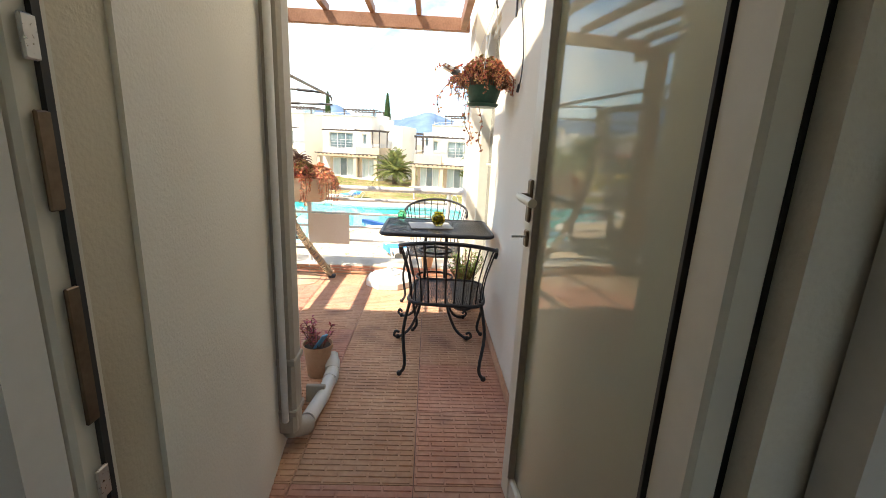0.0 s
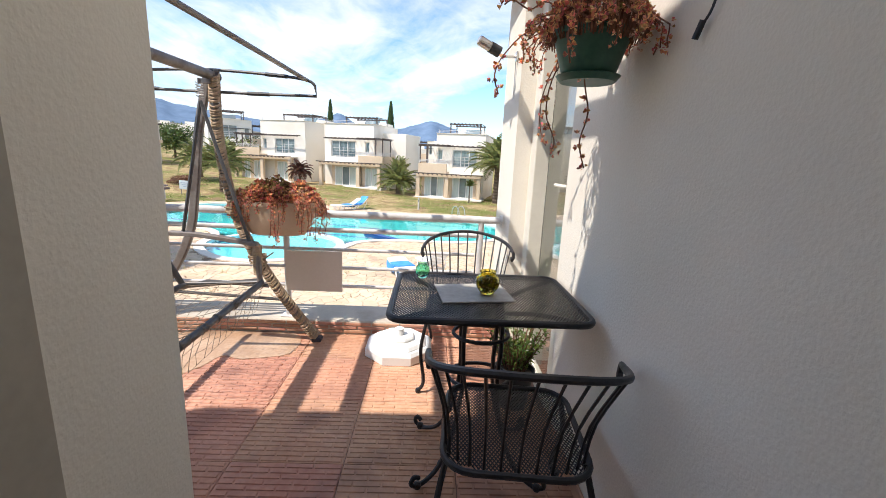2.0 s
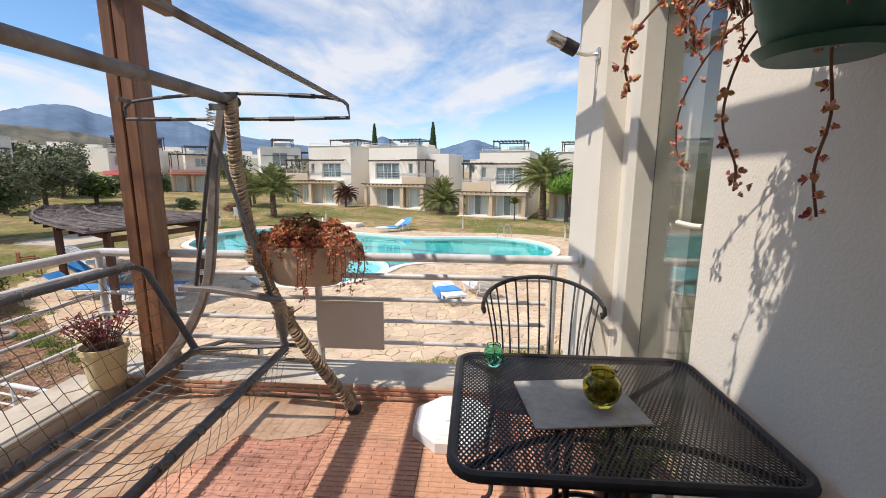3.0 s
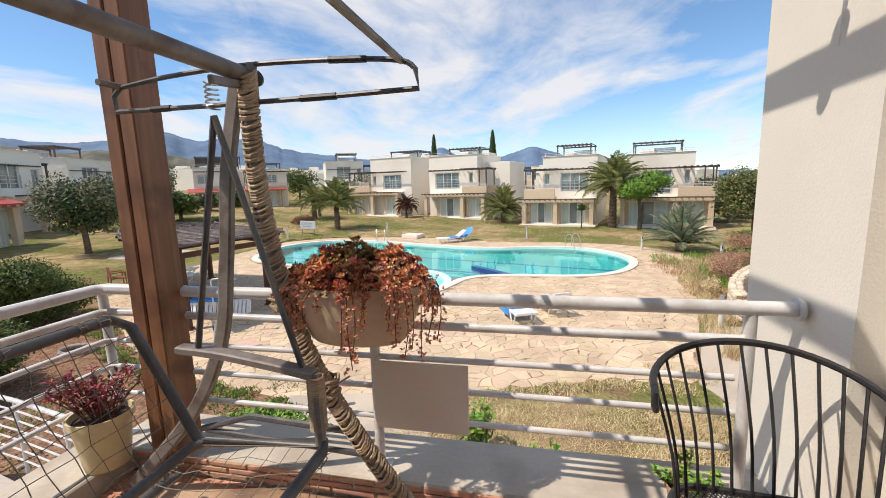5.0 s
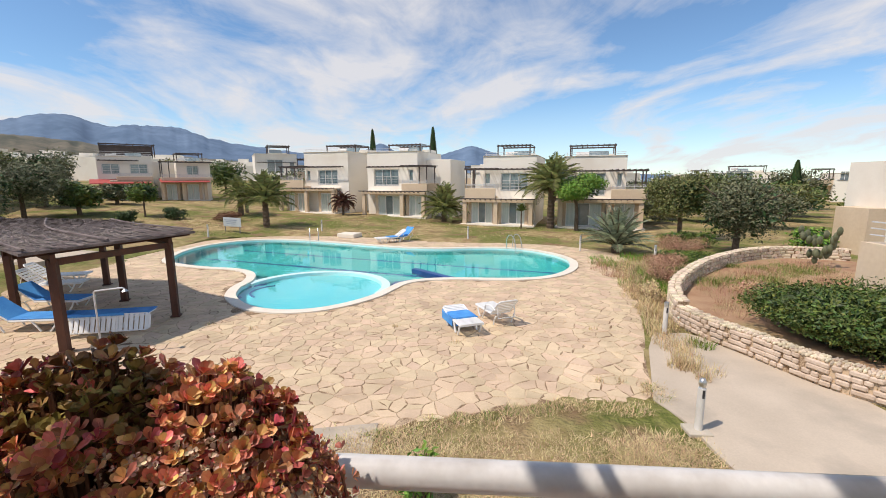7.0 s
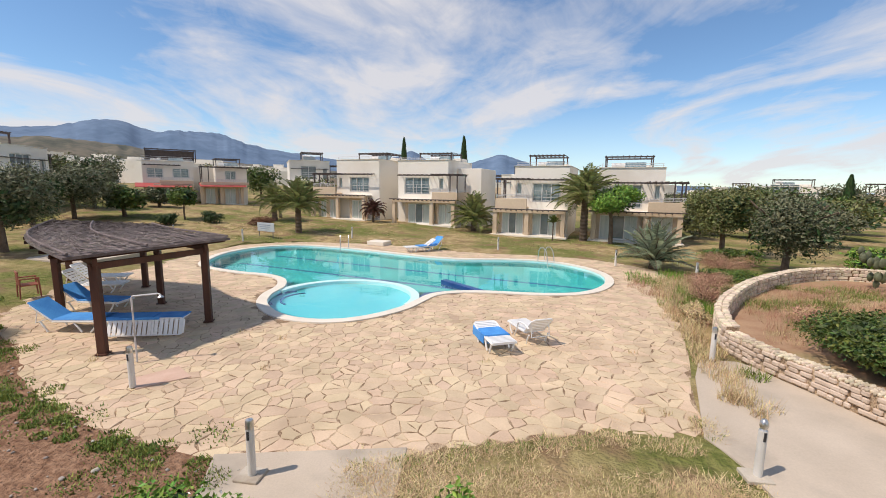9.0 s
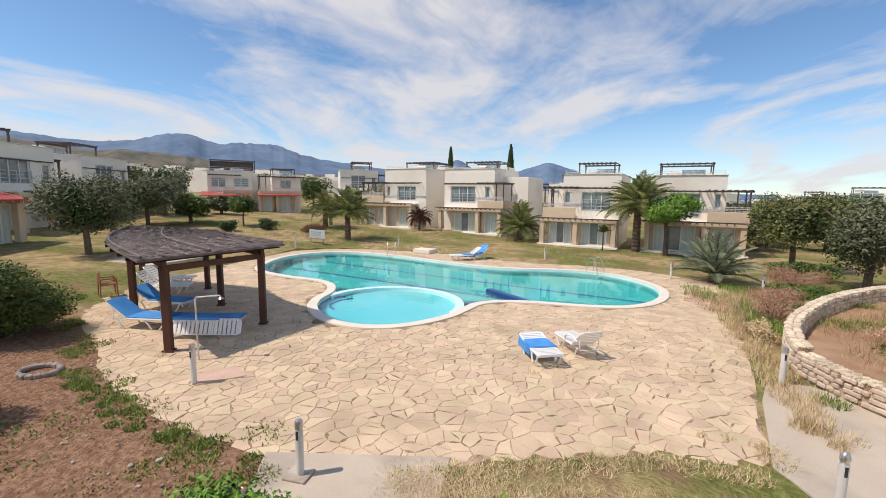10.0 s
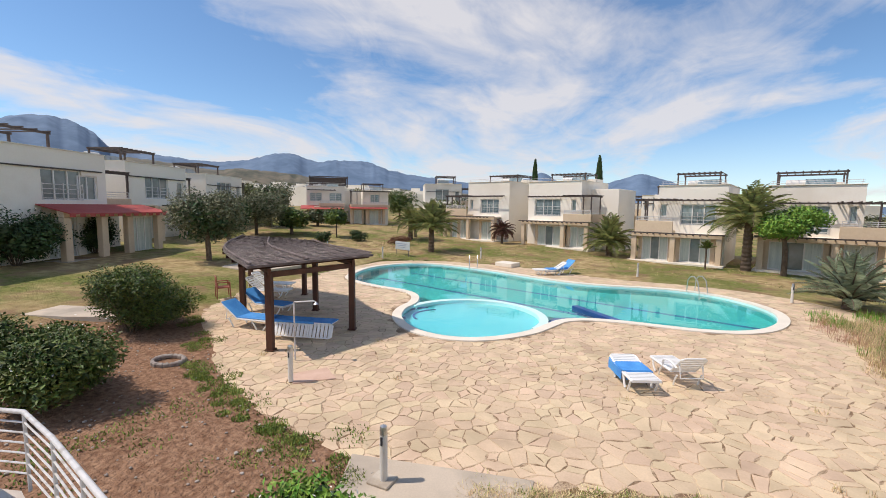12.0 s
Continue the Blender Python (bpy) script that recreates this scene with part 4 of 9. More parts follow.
APEX, SY0, SY1 = (-0.12, 1.80), 5.34, 3.62
for y in (SY0, SY1):
    ax, az = APEX
    front = smoothed([(ax + 0.02, y, az), (ax + 0.03, y, 1.35), (ax + 0.13, y, 0.85), (ax + 0.33, y, 0.45), (ax + 0.63, y, 0.03)], 5, False)
    back = smoothed([(ax - 0.02, y, az - 0.02), (ax - 0.10, y, 1.45), (ax - 0.15, y, 1.10), (ax - 0.22, y, 0.75), (ax - 0.42, y, 0.40), (ax - 0.78, y, 0.03)], 5, False)
    part("front_leg", sw(Geo().tube(front, 0.024, 10)), GREYMETAL, swing, smooth=True)
    part("back_leg", sw(flat_bar(back, 0.016, 0.027)), GREYMETAL, swing, "flat bent grey metal leg")
    arm_line = smoothed([(ax - 0.24, y - 0.18, 0.80), (ax - 0.05, y - 0.20, 0.80), (ax + 0.18, y - 0.21, 0.775), (ax + 0.33, y - 0.22, 0.755)], 3, False)
    part("armrest_bar", sw(flat_bar(arm_line, 0.028, 0.014)), GREYMETAL, swing, "faded grey brown flat armrest")
    part("hanger_back", sw(Geo().tube([(ax + 0.03, y - 0.20, 1.62), (ax - 0.14, y - 0.20, 0.82)], 0.011, 8)), DARKTUBE, swing)
    part("hanger_front", sw(Geo().tube([(ax + 0.03, y - 0.20, 1.62), (ax + 0.28, y - 0.21, 0.77)], 0.011, 8)), DARKTUBE, swing)
    spring = [(ax + 0.03 + 0.02 * math.cos(t * 0.9), y - 0.20 + 0.02 * math.sin(t * 0.9), 1.64 + t * 0.0022) for t in range(0, 40)]
    part("spring", sw(Geo().tube(spring, 0.003, 5)), STEEL, swing, "small coil spring")
    part("hook_bracket", sw(Geo().beam((ax + 0.0, y, 1.76), (ax + 0.03, y - 0.20, 1.735), 0.02, 0.03, 0.004)), GREYMETAL, swing)
    g = Geo()
    m = len(front)
    rnd = random.Random(5)
    for i in range(150):
        t = i / 150 * (m - 1)
        k = min(int(t), m - 2)
        c = Vector(front[k]).lerp(Vector(front[k + 1]), t - k)
        d = (Vector(front[k + 1]) - Vector(front[k])).normalized()
        u = d.cross(Vector((0, 1, 0))).normalized()
        w = d.cross(u)
        tilt = rnd.uniform(-0.15, 0.15) + 0.25
        ring = []
        for s in range(9):
            a = 2 * math.pi * s / 9
            rr = 0.032 + rnd.uniform(-0.001, 0.0015)
            ring.append(c + u * math.cos(a) * rr + w * math.sin(a) * rr + d * math.sin(a) * 0.02 * tilt * 4)
        g.tube(ring, 0.0062, 5, closed=True)
    part("rope_wrapping", sw(g), WICKER, swing, "dried woven rope wrapping")
    if y == SY0:
        g = Geo()
        for zc in (0.98, 0.62):
            k = min(range(m), key=lambda i: abs(front[i][2] - zc))
            for s in range(7):
                c = Vector(front[k]) + Vector((rnd.uniform(-.01, .01), 0, rnd.uniform(-0.03, 0.03)))
                g.tube([c + Vector((0.055 * math.cos(a / 8 * 6.283), 0.055 * math.sin(a / 8 * 6.283), rnd.uniform(-0.012, 0.012))) for a in range(8)], 0.006, 5, closed=True)
            g.tube([Vector(front[k]) + Vector((0.05, 0, 0)), Vector(front[k]) + Vector((0.12, -0.02, 0.05))], 0.004, 5)
        part("rope_knot", sw(g), WICKER, swing, "loose tied rope ends", kind="stuff")
        g = Geo()
        for i in range(26):
            c = Vector((ax + 0.33, y - 0.22, 0.56 + i * 0.0075))
            g.tube([c + Vector((0.027 * math.cos(a / 8 * 6.283), 0.027 * math.sin(a / 8 * 6.283), 0)) for a in range(8)], 0.005, 5, closed=True)
        part("armrest_wrapping", sw(g), WICKER, swing, "rope wrapped armrest post", kind="stuff")
    part("armrest_post", sw(Geo().tube([(ax + 0.33, y - 0.22, 0.76), (ax + 0.35, y - 0.25, 0.52)], 0.019, 8)), GREYMETAL, swing)
    part("foot", sw(Geo().box((ax + 0.64, y, 0.015), (0.07, 0.07, 0.03), ch=0.006)), BLACKPLASTIC, swing, "small black plastic foot")
part("top_bar", sw(Geo().tube([(APEX[0], SY1 - 0.03, 1.80), (APEX[0], SY0 + 0.05, 1.80)], 0.030, 12)), GREYMETAL, swing, smooth=True)
part("end_knob", sw(Geo().lathe([(0.0, -0.02), (0.026, -0.018), (0.033, 0.0), (0.026, 0.018), (0.0, 0.02)], n=12)), BLACKPLASTIC, swing, "black plastic knob").matrix_basis = Matrix.Translation((APEX[0] + 0.0, SY0 + 0.08 - 4.6 + 0.0, 1.80)) @ Matrix.Rotation(radians(90), 4, "X") @ Matrix.Translation((0, 4.6 - 4.6, 0))
for o in swing.children:
    if o.name.startswith("end_knob"):
        o.data.transform(Matrix.Translation((0, 4.6, 0)))
CX0, CX1 = -0.72, 0.545
zt, zb = 1.80, 1.705
for y in (5.36, 3.62):
    s = 0 if y > 4.5 else 0
    frame_pts = smoothed([(CX0 + 0.03, y, zt - 0.005), (CX0 + 0.25, y, zt + 0.02), (-0.1, y, zt + 0.035), (0.3, y, zt + 0.02), (CX1 - 0.06, y, zt), (CX1 - 0.01, y, zt - 0.03)], 4, False)
    part("canopy_end_frame", sw(Geo().tube(frame_pts + [(CX1, y, zb), (0.2, y, zb - 0.004), (-0.3, y, zb - 0.004), (CX0, y, zb), (CX0 - 0.005, y, zb + 0.06), (CX0 + 0.03, y, zt - 0.005)], 0.0095, 8)), DARKTUBE, swing, "thin dark canopy frame")
    for xa, za, xb, zc in ((0.10, zb - 0.004, 0.24, zb - 0.004), (-0.55, zb - 0.001, -0.46, zb - 0.001), (0.22, zt + 0.024, 0.36, zt + 0.016)):
        part("canopy_sleeve", sw(Geo().tube([(xa, y, za), (xb, y, zc)], 0.0125, 8)), BLACKPLASTIC, swing)
    part("canopy_bracket", sw(Geo().beam((-0.09, y, 1.84), (-0.09, y, 1.69), 0.02, 0.035, 0.003)), GREYMETAL, swing)
part("canopy_side_bar", sw(Geo().tube([(CX1 - 0.06, 5.36, zt), (CX1 - 0.06, 3.62, zt)], 0.0125, 8)), GREYMETAL, swing, smooth=True)
part("canopy_stub", sw(Geo().tube([(CX0 + 0.03, 5.36, zt), (CX0 + 0.03, 5.27, zt)], 0.0125, 8)), GREYMETAL, swing, smooth=True)
# seat and back frames
seat_pts = [(0.24, 5.10, 0.52), (0.255, 5.05, 0.52), (0.255, 3.88, 0.50), (0.24, 3.84, 0.50), (-0.24, 3.84, 0.44), (-0.27, 3.88, 0.44), (-0.27, 5.06, 0.47), (-0.24, 5.10, 0.47)]
part("seat_frame", sw(Geo().tube(seat_pts, 0.019, 10, closed=True)), DARKTUBE, swing, "dull dark grey seat tube with net ties", True)
back_pts = [(-0.27, 5.10, 0.47), (-0.50, 5.10, 0.90), (-0.53, 5.05, 0.94), (-0.53, 3.88, 0.94), (-0.50, 3.84, 0.90), (-0.27, 3.84, 0.45)]
part("back_frame", sw(Geo().tube(back_pts, 0.019, 10)), DARKTUBE, swing, "dull dark grey backrest tube", True)
part("base_rail", sw(Geo().tube([(-0.60, 5.30, 0.14), (-0.62, 5.25, 0.14), (-0.62, 3.66, 0.14)], 0.021, 10).tube([(0.18, 5.36, 0.40), (-0.25, 5.36, 0.42), (-0.50, 5.36, 0.34)], 0.014, 8).tube([(-0.48, 5.36, 0.335), (0.30, 5.36, 0.30), (0.36, 5.36, 0.26)], 0.012, 8)), DARKTUBE, swing, smooth=True)


def net(corners, nu, nv, sag, r, seed):
    """A hand tied net over four corners."""
    rnd = random.Random(seed)
    a, b, c, d = map(Vector, corners)
    P = []
    for i in range(nu + 1):
        row = []
        for j in range(nv + 1):
            u, v = i / nu, j / nv
            q = a.lerp(b, u).lerp(d.lerp(c, u), v)
            k = 0 if i in (0, nu) or j in (0, nv) else 1
            row.append(q + Vector((rnd.uniform(-.011, .011) * k, rnd.uniform(-.011, .011) * k, rnd.uniform(-.008, .008) * k - sag * 16 * u * (1 - u) * v * (1 - v))))
        P.append(row)
    g = Geo()
    for i in range(nu + 1):
        g.tube(P[i], r, 4)
    for j in range(nv + 1):
        g.tube([P[i][j] for i in range(nu + 1)], r, 4)
    return g


part("seat_net", sw(net([(0.25, 5.08, 0.52), (0.25, 3.86, 0.50), (-0.26, 3.86, 0.44), (-0.26, 5.08, 0.47)], 19, 8, 0.05, 0.0016, 1)), TWINE, swing, "sagging hand tied cord net")
part("back_net", sw(net([(-0.27, 5.08, 0.47), (-0.27, 3.86, 0.45), (-0.52, 3.86, 0.93), (-0.52, 5.08, 0.93)], 19, 8, 0.01, 0.0016, 2)), TWINE, swing, "hand tied cord net")
part("hem_net", sw(net([(0.25, 5.08, 0.51), (0.25, 3.86, 0.49), (0.20, 3.86, 0.30), (0.20, 5.08, 0.32)], 17, 3, 0.0, 0.0014, 3)), TWINE, swing, "loose hanging cord net")
g = Geo()
rnd = random.Random(8)
for i in range(46):
    k = rnd.random()
    side = rnd.choice((0, 1, 2))
    c = [Vector((0.255, 3.9 + 1.15 * k, 0.51)), Vector((-0.27, 3.9 + 1.15 * k, 0.455)), Vector((-0.53, 3.9 + 1.15 * k, 0.94))][side]
    g.tube([c + Vector((0.023 * math.cos(a), rnd.uniform(-.004, .004), 0.023 * math.sin(a))) for a in (0, 1.05, 2.1, 3.14, 4.2, 5.2)], 0.0022, 4, closed=True)
    g.tube([c + Vector((0.02, 0, 0.01)), c + Vector((0.03 + rnd.uniform(0, .02), rnd.uniform(-.02, .02), rnd.uniform(0, .03)))], 0.0012, 4)
part("net_ties", sw(g), TWINE, swing, "knotted cord ties", kind="stuff")


# ---- table and chairs ----
def wire_panel(x0, x1, y0, y1, z, pitch, w, rad=0.05, wave=0.0):
    """An open diamond mesh of flat strands, cut to a rectangle with round corners."""
    g = Geo()

    def keep(x, y):
        dx, dy = max(x0 + rad - x, x - (x1 - rad), 0), max(y0 + rad - y, y - (y1 - rad), 0)
        return dx * dx + dy * dy <= rad * rad and x0 <= x <= x1 and y0 <= y <= y1

    for s in (1, -1):
        n = int(((x1 - x0) + (y1 - y0) * 0.6) / pitch) + 2
        for i in range(-2, n + int((y1 - y0) / pitch)):
            seg, t = [], 0.0
            while t <= (y1 - y0):
                x = (x0 + (i * pitch - (y1 - y0) * 0.6) + t * 0.6) if s > 0 else (x0 + i * pitch - t * 0.6)
                y = y0 + t
                if keep(x, y):
                    seg.append((x, y))
                t += 0.02
            if len(seg) > 1:
                a, b = seg[0], seg[-1]
                g.beam((a[0], a[1], z + 0.0012 * s), (b[0], b[1], z + 0.0012 * s), w, 0.0016)
    return g


def rounded_rect(x0, x1, y0, y1, r, z, n=5):
    out = []
    for cx, cy, a0 in ((x1 - r, y1 - r, 0), (x0 + r, y1 - r, 90), (x0 + r, y0 + r, 180), (x1 - r, y0 + r, 270)):
        for k in range(n + 1):
            a = radians(a0 + 90 * k / n)
            out.append((cx + r * math.cos(a), cy + r * math.sin(a), z))
    return out


TX, TY, TZ = 1.555, 4.145, 0.80
table = thing("bistro_table", (TX, TY, 0), "black painted iron bistro table with a perforated mesh top", "table")
hx, hy = 0.375, 0.30
part("tabletop", wire_panel(-hx, hx, -hy, hy, TZ - 0.004, 0.0125, 0.0042), MESHMETAL, table, "black perforated steel mesh", kind="stuff")
part("rim", Geo().tube(rounded_rect(-hx, hx, -hy, hy, 0.06, TZ - 0.010), 0.0135, 8, closed=True), BLACKMETAL, table, smooth=True)
for sx in (-1, 1):
    for sy in (-1, 1):
        g = Geo().tube(smoothed([(sx * 0.08, sy * 0.07, TZ - 0.06), (sx * 0.2, sy * 0.15, TZ - 0.03), (sx * (hx - 0.03), sy * (hy - 0.03), TZ - 0.018)], 4, False), 0.009, 6)
        part("top_brace", g, BLACKMETAL, table)
for sx in (-1, 1):
    for sy in (-1, 1):
        p = smoothed([(sx * 0.07, sy * 0.06, TZ - 0.02), (sx * 0.08, sy * 0.07, 0.62), (sx * 0.075, sy * 0.07, 0.42), (sx * 0.10, sy * 0.09, 0.22), (sx * 0.16, sy * 0.14, 0.07), (sx * 0.235, sy * 0.19, 0.018), (sx * 0.275, sy * 0.215, 0.035), (sx * 0.265, sy * 0.21, 0.065), (sx * 0.245, sy * 0.195, 0.052)], 4, False)
        part("leg", Geo().tube(p, 0.010, 8), BLACKMETAL, table, smooth=True)
        part("foot_ball", Geo().lathe([(0.0, -0.018), (0.014, -0.012), (0.018, 0), (0.014, 0.012), (0, 0.018)], (sx * 0.25, sy * 0.2, 0.02), 10), BLACKMETAL, table)
for z, r in ((0.42, 0.135), (0.62, 0.12)):
    part("ring", Geo().tube([(r * math.cos(a / 20 * 6.2832), r * 0.85 * math.sin(a / 20 * 6.2832), z) for a in range(20)], 0.0085, 6, closed=True), BLACKMETAL, table, smooth=True)


def bistro_chair():
    """Faces +y: the hooped back stands at -y."""
    c = thing("bistro_chair", (0, 0, 0), "black iron bistro chair with hooped wire back and mesh seat", "chair", "bistro chairs at the table")
    W, D, SZ = 0.235, 0.255, 0.435
    part("seat", wire_panel(-W + 0.01, W - 0.01, -D + 0.01, D, SZ - 0.006, 0.0125, 0.0045, 0.09), MESHMETAL, c, "black perforated seat mesh", kind="stuff")
    part("seat_rim", Geo().tube(rounded_rect(-W, W, -D, D, 0.10, SZ - 0.006), 0.0115, 8, closed=True), BLACKMETAL, c, smooth=True)
    hoop = []
    for k in range(25):
        a = math.pi * (k / 24)
        x = -0.29 * math.cos(a)
        y = -0.19 - 0.23 * math.sin(a) ** 0.9
        z = 0.775 + 0.075 * math.sin(a) ** 1.3
        hoop.append((x, y, z))
    part("back_hoop", Geo().tube(hoop, 0.0115, 8), BLACKMETAL, c, smooth=True)
    for e in (0, -1):
        x, y, z = hoop[e]
        s = 1 if x > 0 else -1
        part("arm_scroll", Geo().tube([(x, y, z), (x + s * 0.004, y + 0.035, z - 0.005), (x + s * 0.006, y + 0.045, z - 0.035), (x, y + 0.03, z - 0.055), (x, y + 0.012, z - 0.04)], 0.0105, 8), BLACKMETAL, c, smooth=True)
    for k in range(13):
        a = math.pi * ((k + 0.7) / 13.4)
        i = min(int(a / math.pi * 24), 23)
        f = a / math.pi * 24 - i
        top = Vector(hoop[i]).lerp(Vector(hoop[i + 1]), f)
        bot = Vector((-W * 0.98 * math.cos(a), -0.06 - (D - 0.07) * max(0.0, math.sin(a)) ** 0.5, SZ - 0.006))
        mid = top.lerp(bot, 0.55) + Vector(((bot.x - top.x) * 0.22, (bot.y - top.y) * 0.2, 0))
        part("back_rod", Geo().tube(smoothed([top, mid, bot], 3, False), 0.0048, 6), BLACKMETAL, c)
    for sx in (-1, 1):
        for sy, y0, y1 in ((-1, -D * 0.7, -D - 0.09), (1, D * 0.8, D + 0.02)):
            p = smoothed([(sx * W * 0.93, y0, SZ), (sx * (W + 0.015), (y0 + y1) / 2, 0.25), (sx * (W - 0.01), y1, 0.07), (sx * (W + 0.02), y1 * 1.03, 0.012)], 4, False)
            g = Geo().tube(p, 0.0105, 8)
            g.lathe([(0, -0.012), (0.014, -0.01), (0.017, 0.0), (0.012, 0.012), (0, 0.014)], (sx * (W + 0.02), y1 * 1.03, 0.013), 10)
            part("leg", g, BLACKMETAL, c, smooth=True)
    return c


chair = bistro_chair()
chair.matrix_basis = pose(1.635, 3.78, 0, 0, 0, -5)
copy_thing(chair, pose(1.555, 4.95, 0, 0, 0, 176))

mat_ob = solid("place_mat", Geo().box((0, 0, 0.004), (0.30, 0.24, 0.006), ch=0.002), mat("grey beige stone place mat", (0.30, 0.28, 0.25), (0.42, 0.40, 0.36), 30, 90, 0.55), "square pale grey stone mat on the bistro table", "table mat")
mat_ob.matrix_basis = pose(1.51, 4.14, TZ, 0, 0, 8)


def cup(name, place, r, h, material, label, cat, fill=None, flabel=""):
    c = thing(name, place, label, cat)
    prof = [(0, 0), (r * 0.55, 0), (r * 0.92, h * 0.28), (r, h * 0.5), (r * 0.92, h * 0.72), (r * 0.62, h * 0.90), (r * 0.70, h), (r * 0.62, h * 0.985), (r * 0.55, h * 0.88), (r * 0.84, h * 0.7), (r * 0.92, h * 0.5), (r * 0.84, h * 0.3), (0, h * 0.06)]
    part("bowl", Geo().lathe(prof, n=24), material, c, smooth=True)
    return c


jar = cup("candle_jar", (1.29, 4.35, TZ + 0.002), 0.034, 0.07, GREENGLASS, "small clear green glass candle jar on the bistro table", "candle holder")
vase = cup("glass_bowl", (1.565, 4.12, TZ + 0.012), 0.050, 0.095, YELLOWGLASS, "round yellow green glass bowl filled with pebbles", "glass bowl")
g, rnd = Geo(), random.Random(3)
for i in range(60):
    a, z = rnd.uniform(0, 6.283), rnd.uniform(0.015, 0.070)
    rr = 0.036 * math.sqrt(max(0.05, 1 - ((z - 0.045) / 0.045) ** 2)) * rnd.uniform(0.55, 0.95)
    g.lathe([(0, -0.009), (0.007, -0.005), (0.009, 0), (0.007, 0.005), (0, 0.009)], (rr * math.cos(a), rr * math.sin(a), z), 6)
part("filling", g, mat("olive green pebbles", (0.10, 0.10, 0.01), (0.45, 0.40, 0.06), 40, 120, 0.4, island=0.5), vase, "olive and yellow pebbles")


# ---- plants near by ----
def leaf_shape(g, base, d, up, ln, w, fold=0.3, bend=0.3):
    """A pointed leaf of four faces."""
    d = Vector(d).normalized()
    s = d.cross(Vector(up))
    s = s.normalized() if s.length > 1e-4 else d.orthogonal().normalized()
    n = s.cross(d)
    b = Vector(base)
    m = b + d * ln * 0.5 + n * ln * bend * 0.25
    t = b + d * ln - n * ln * bend * 0.1
    g.add([b, m + s * w / 2 + n * w * fold, m - n * w * 0.05, m - s * w / 2 + n * w * fold, t], [(0, 1, 2), (0, 2, 3), (1, 4, 2), (2, 4, 3)])


def fat_leaf(g, base, d, up, ln, w):
    """A broad blunt leaf, widest towards its tip and cupped along the middle."""
    d = Vector(d).normalized()
    sd = d.cross(Vector(up))
    sd = sd.normalized() if sd.length > 1e-4 else d.orthogonal().normalized()
    n = sd.cross(d)
    b = Vector(base)
    lo, hi = b + d * ln * 0.35 + n * ln * 0.03, b + d * ln * 0.75 + n * ln * 0.10
    tip = b + d * ln + n * ln * 0.20
    g.add([b, lo + sd * w * 0.30 + n * w * 0.10, hi + sd * w * 0.5 + n * w * 0.16, tip + sd * w * 0.16, tip - sd * w * 0.16, hi - sd * w * 0.5 + n * w * 0.16, lo - sd * w * 0.30 + n * w * 0.10, hi],
          [(0, 1, 7), (1, 2, 7), (2, 3, 7), (3, 4, 7), (4, 5, 7), (5, 6, 7), (6, 0, 7)])


def rosette(g, c, r, n, rnd, tilt=None):
    ax = Vector(tilt or (rnd.uniform(-.5, .5), rnd.uniform(-.5, .5), 1)).normalized()
    u = ax.orthogonal().normalized()
    w = ax.cross(u)
    for k in range(n):
        a = k * 2.4 + rnd.uniform(-.2, .2)
        lift = 0.35 + 1.1 * (k / n)
        d = u * math.cos(a) + w * math.sin(a) + ax * lift
        fat_leaf(g, Vector(c) + ax * 0.004 * k / n, d, ax, r * (1.05 - 0.40 * k / n) * rnd.uniform(0.8, 1.15), r * 0.62)


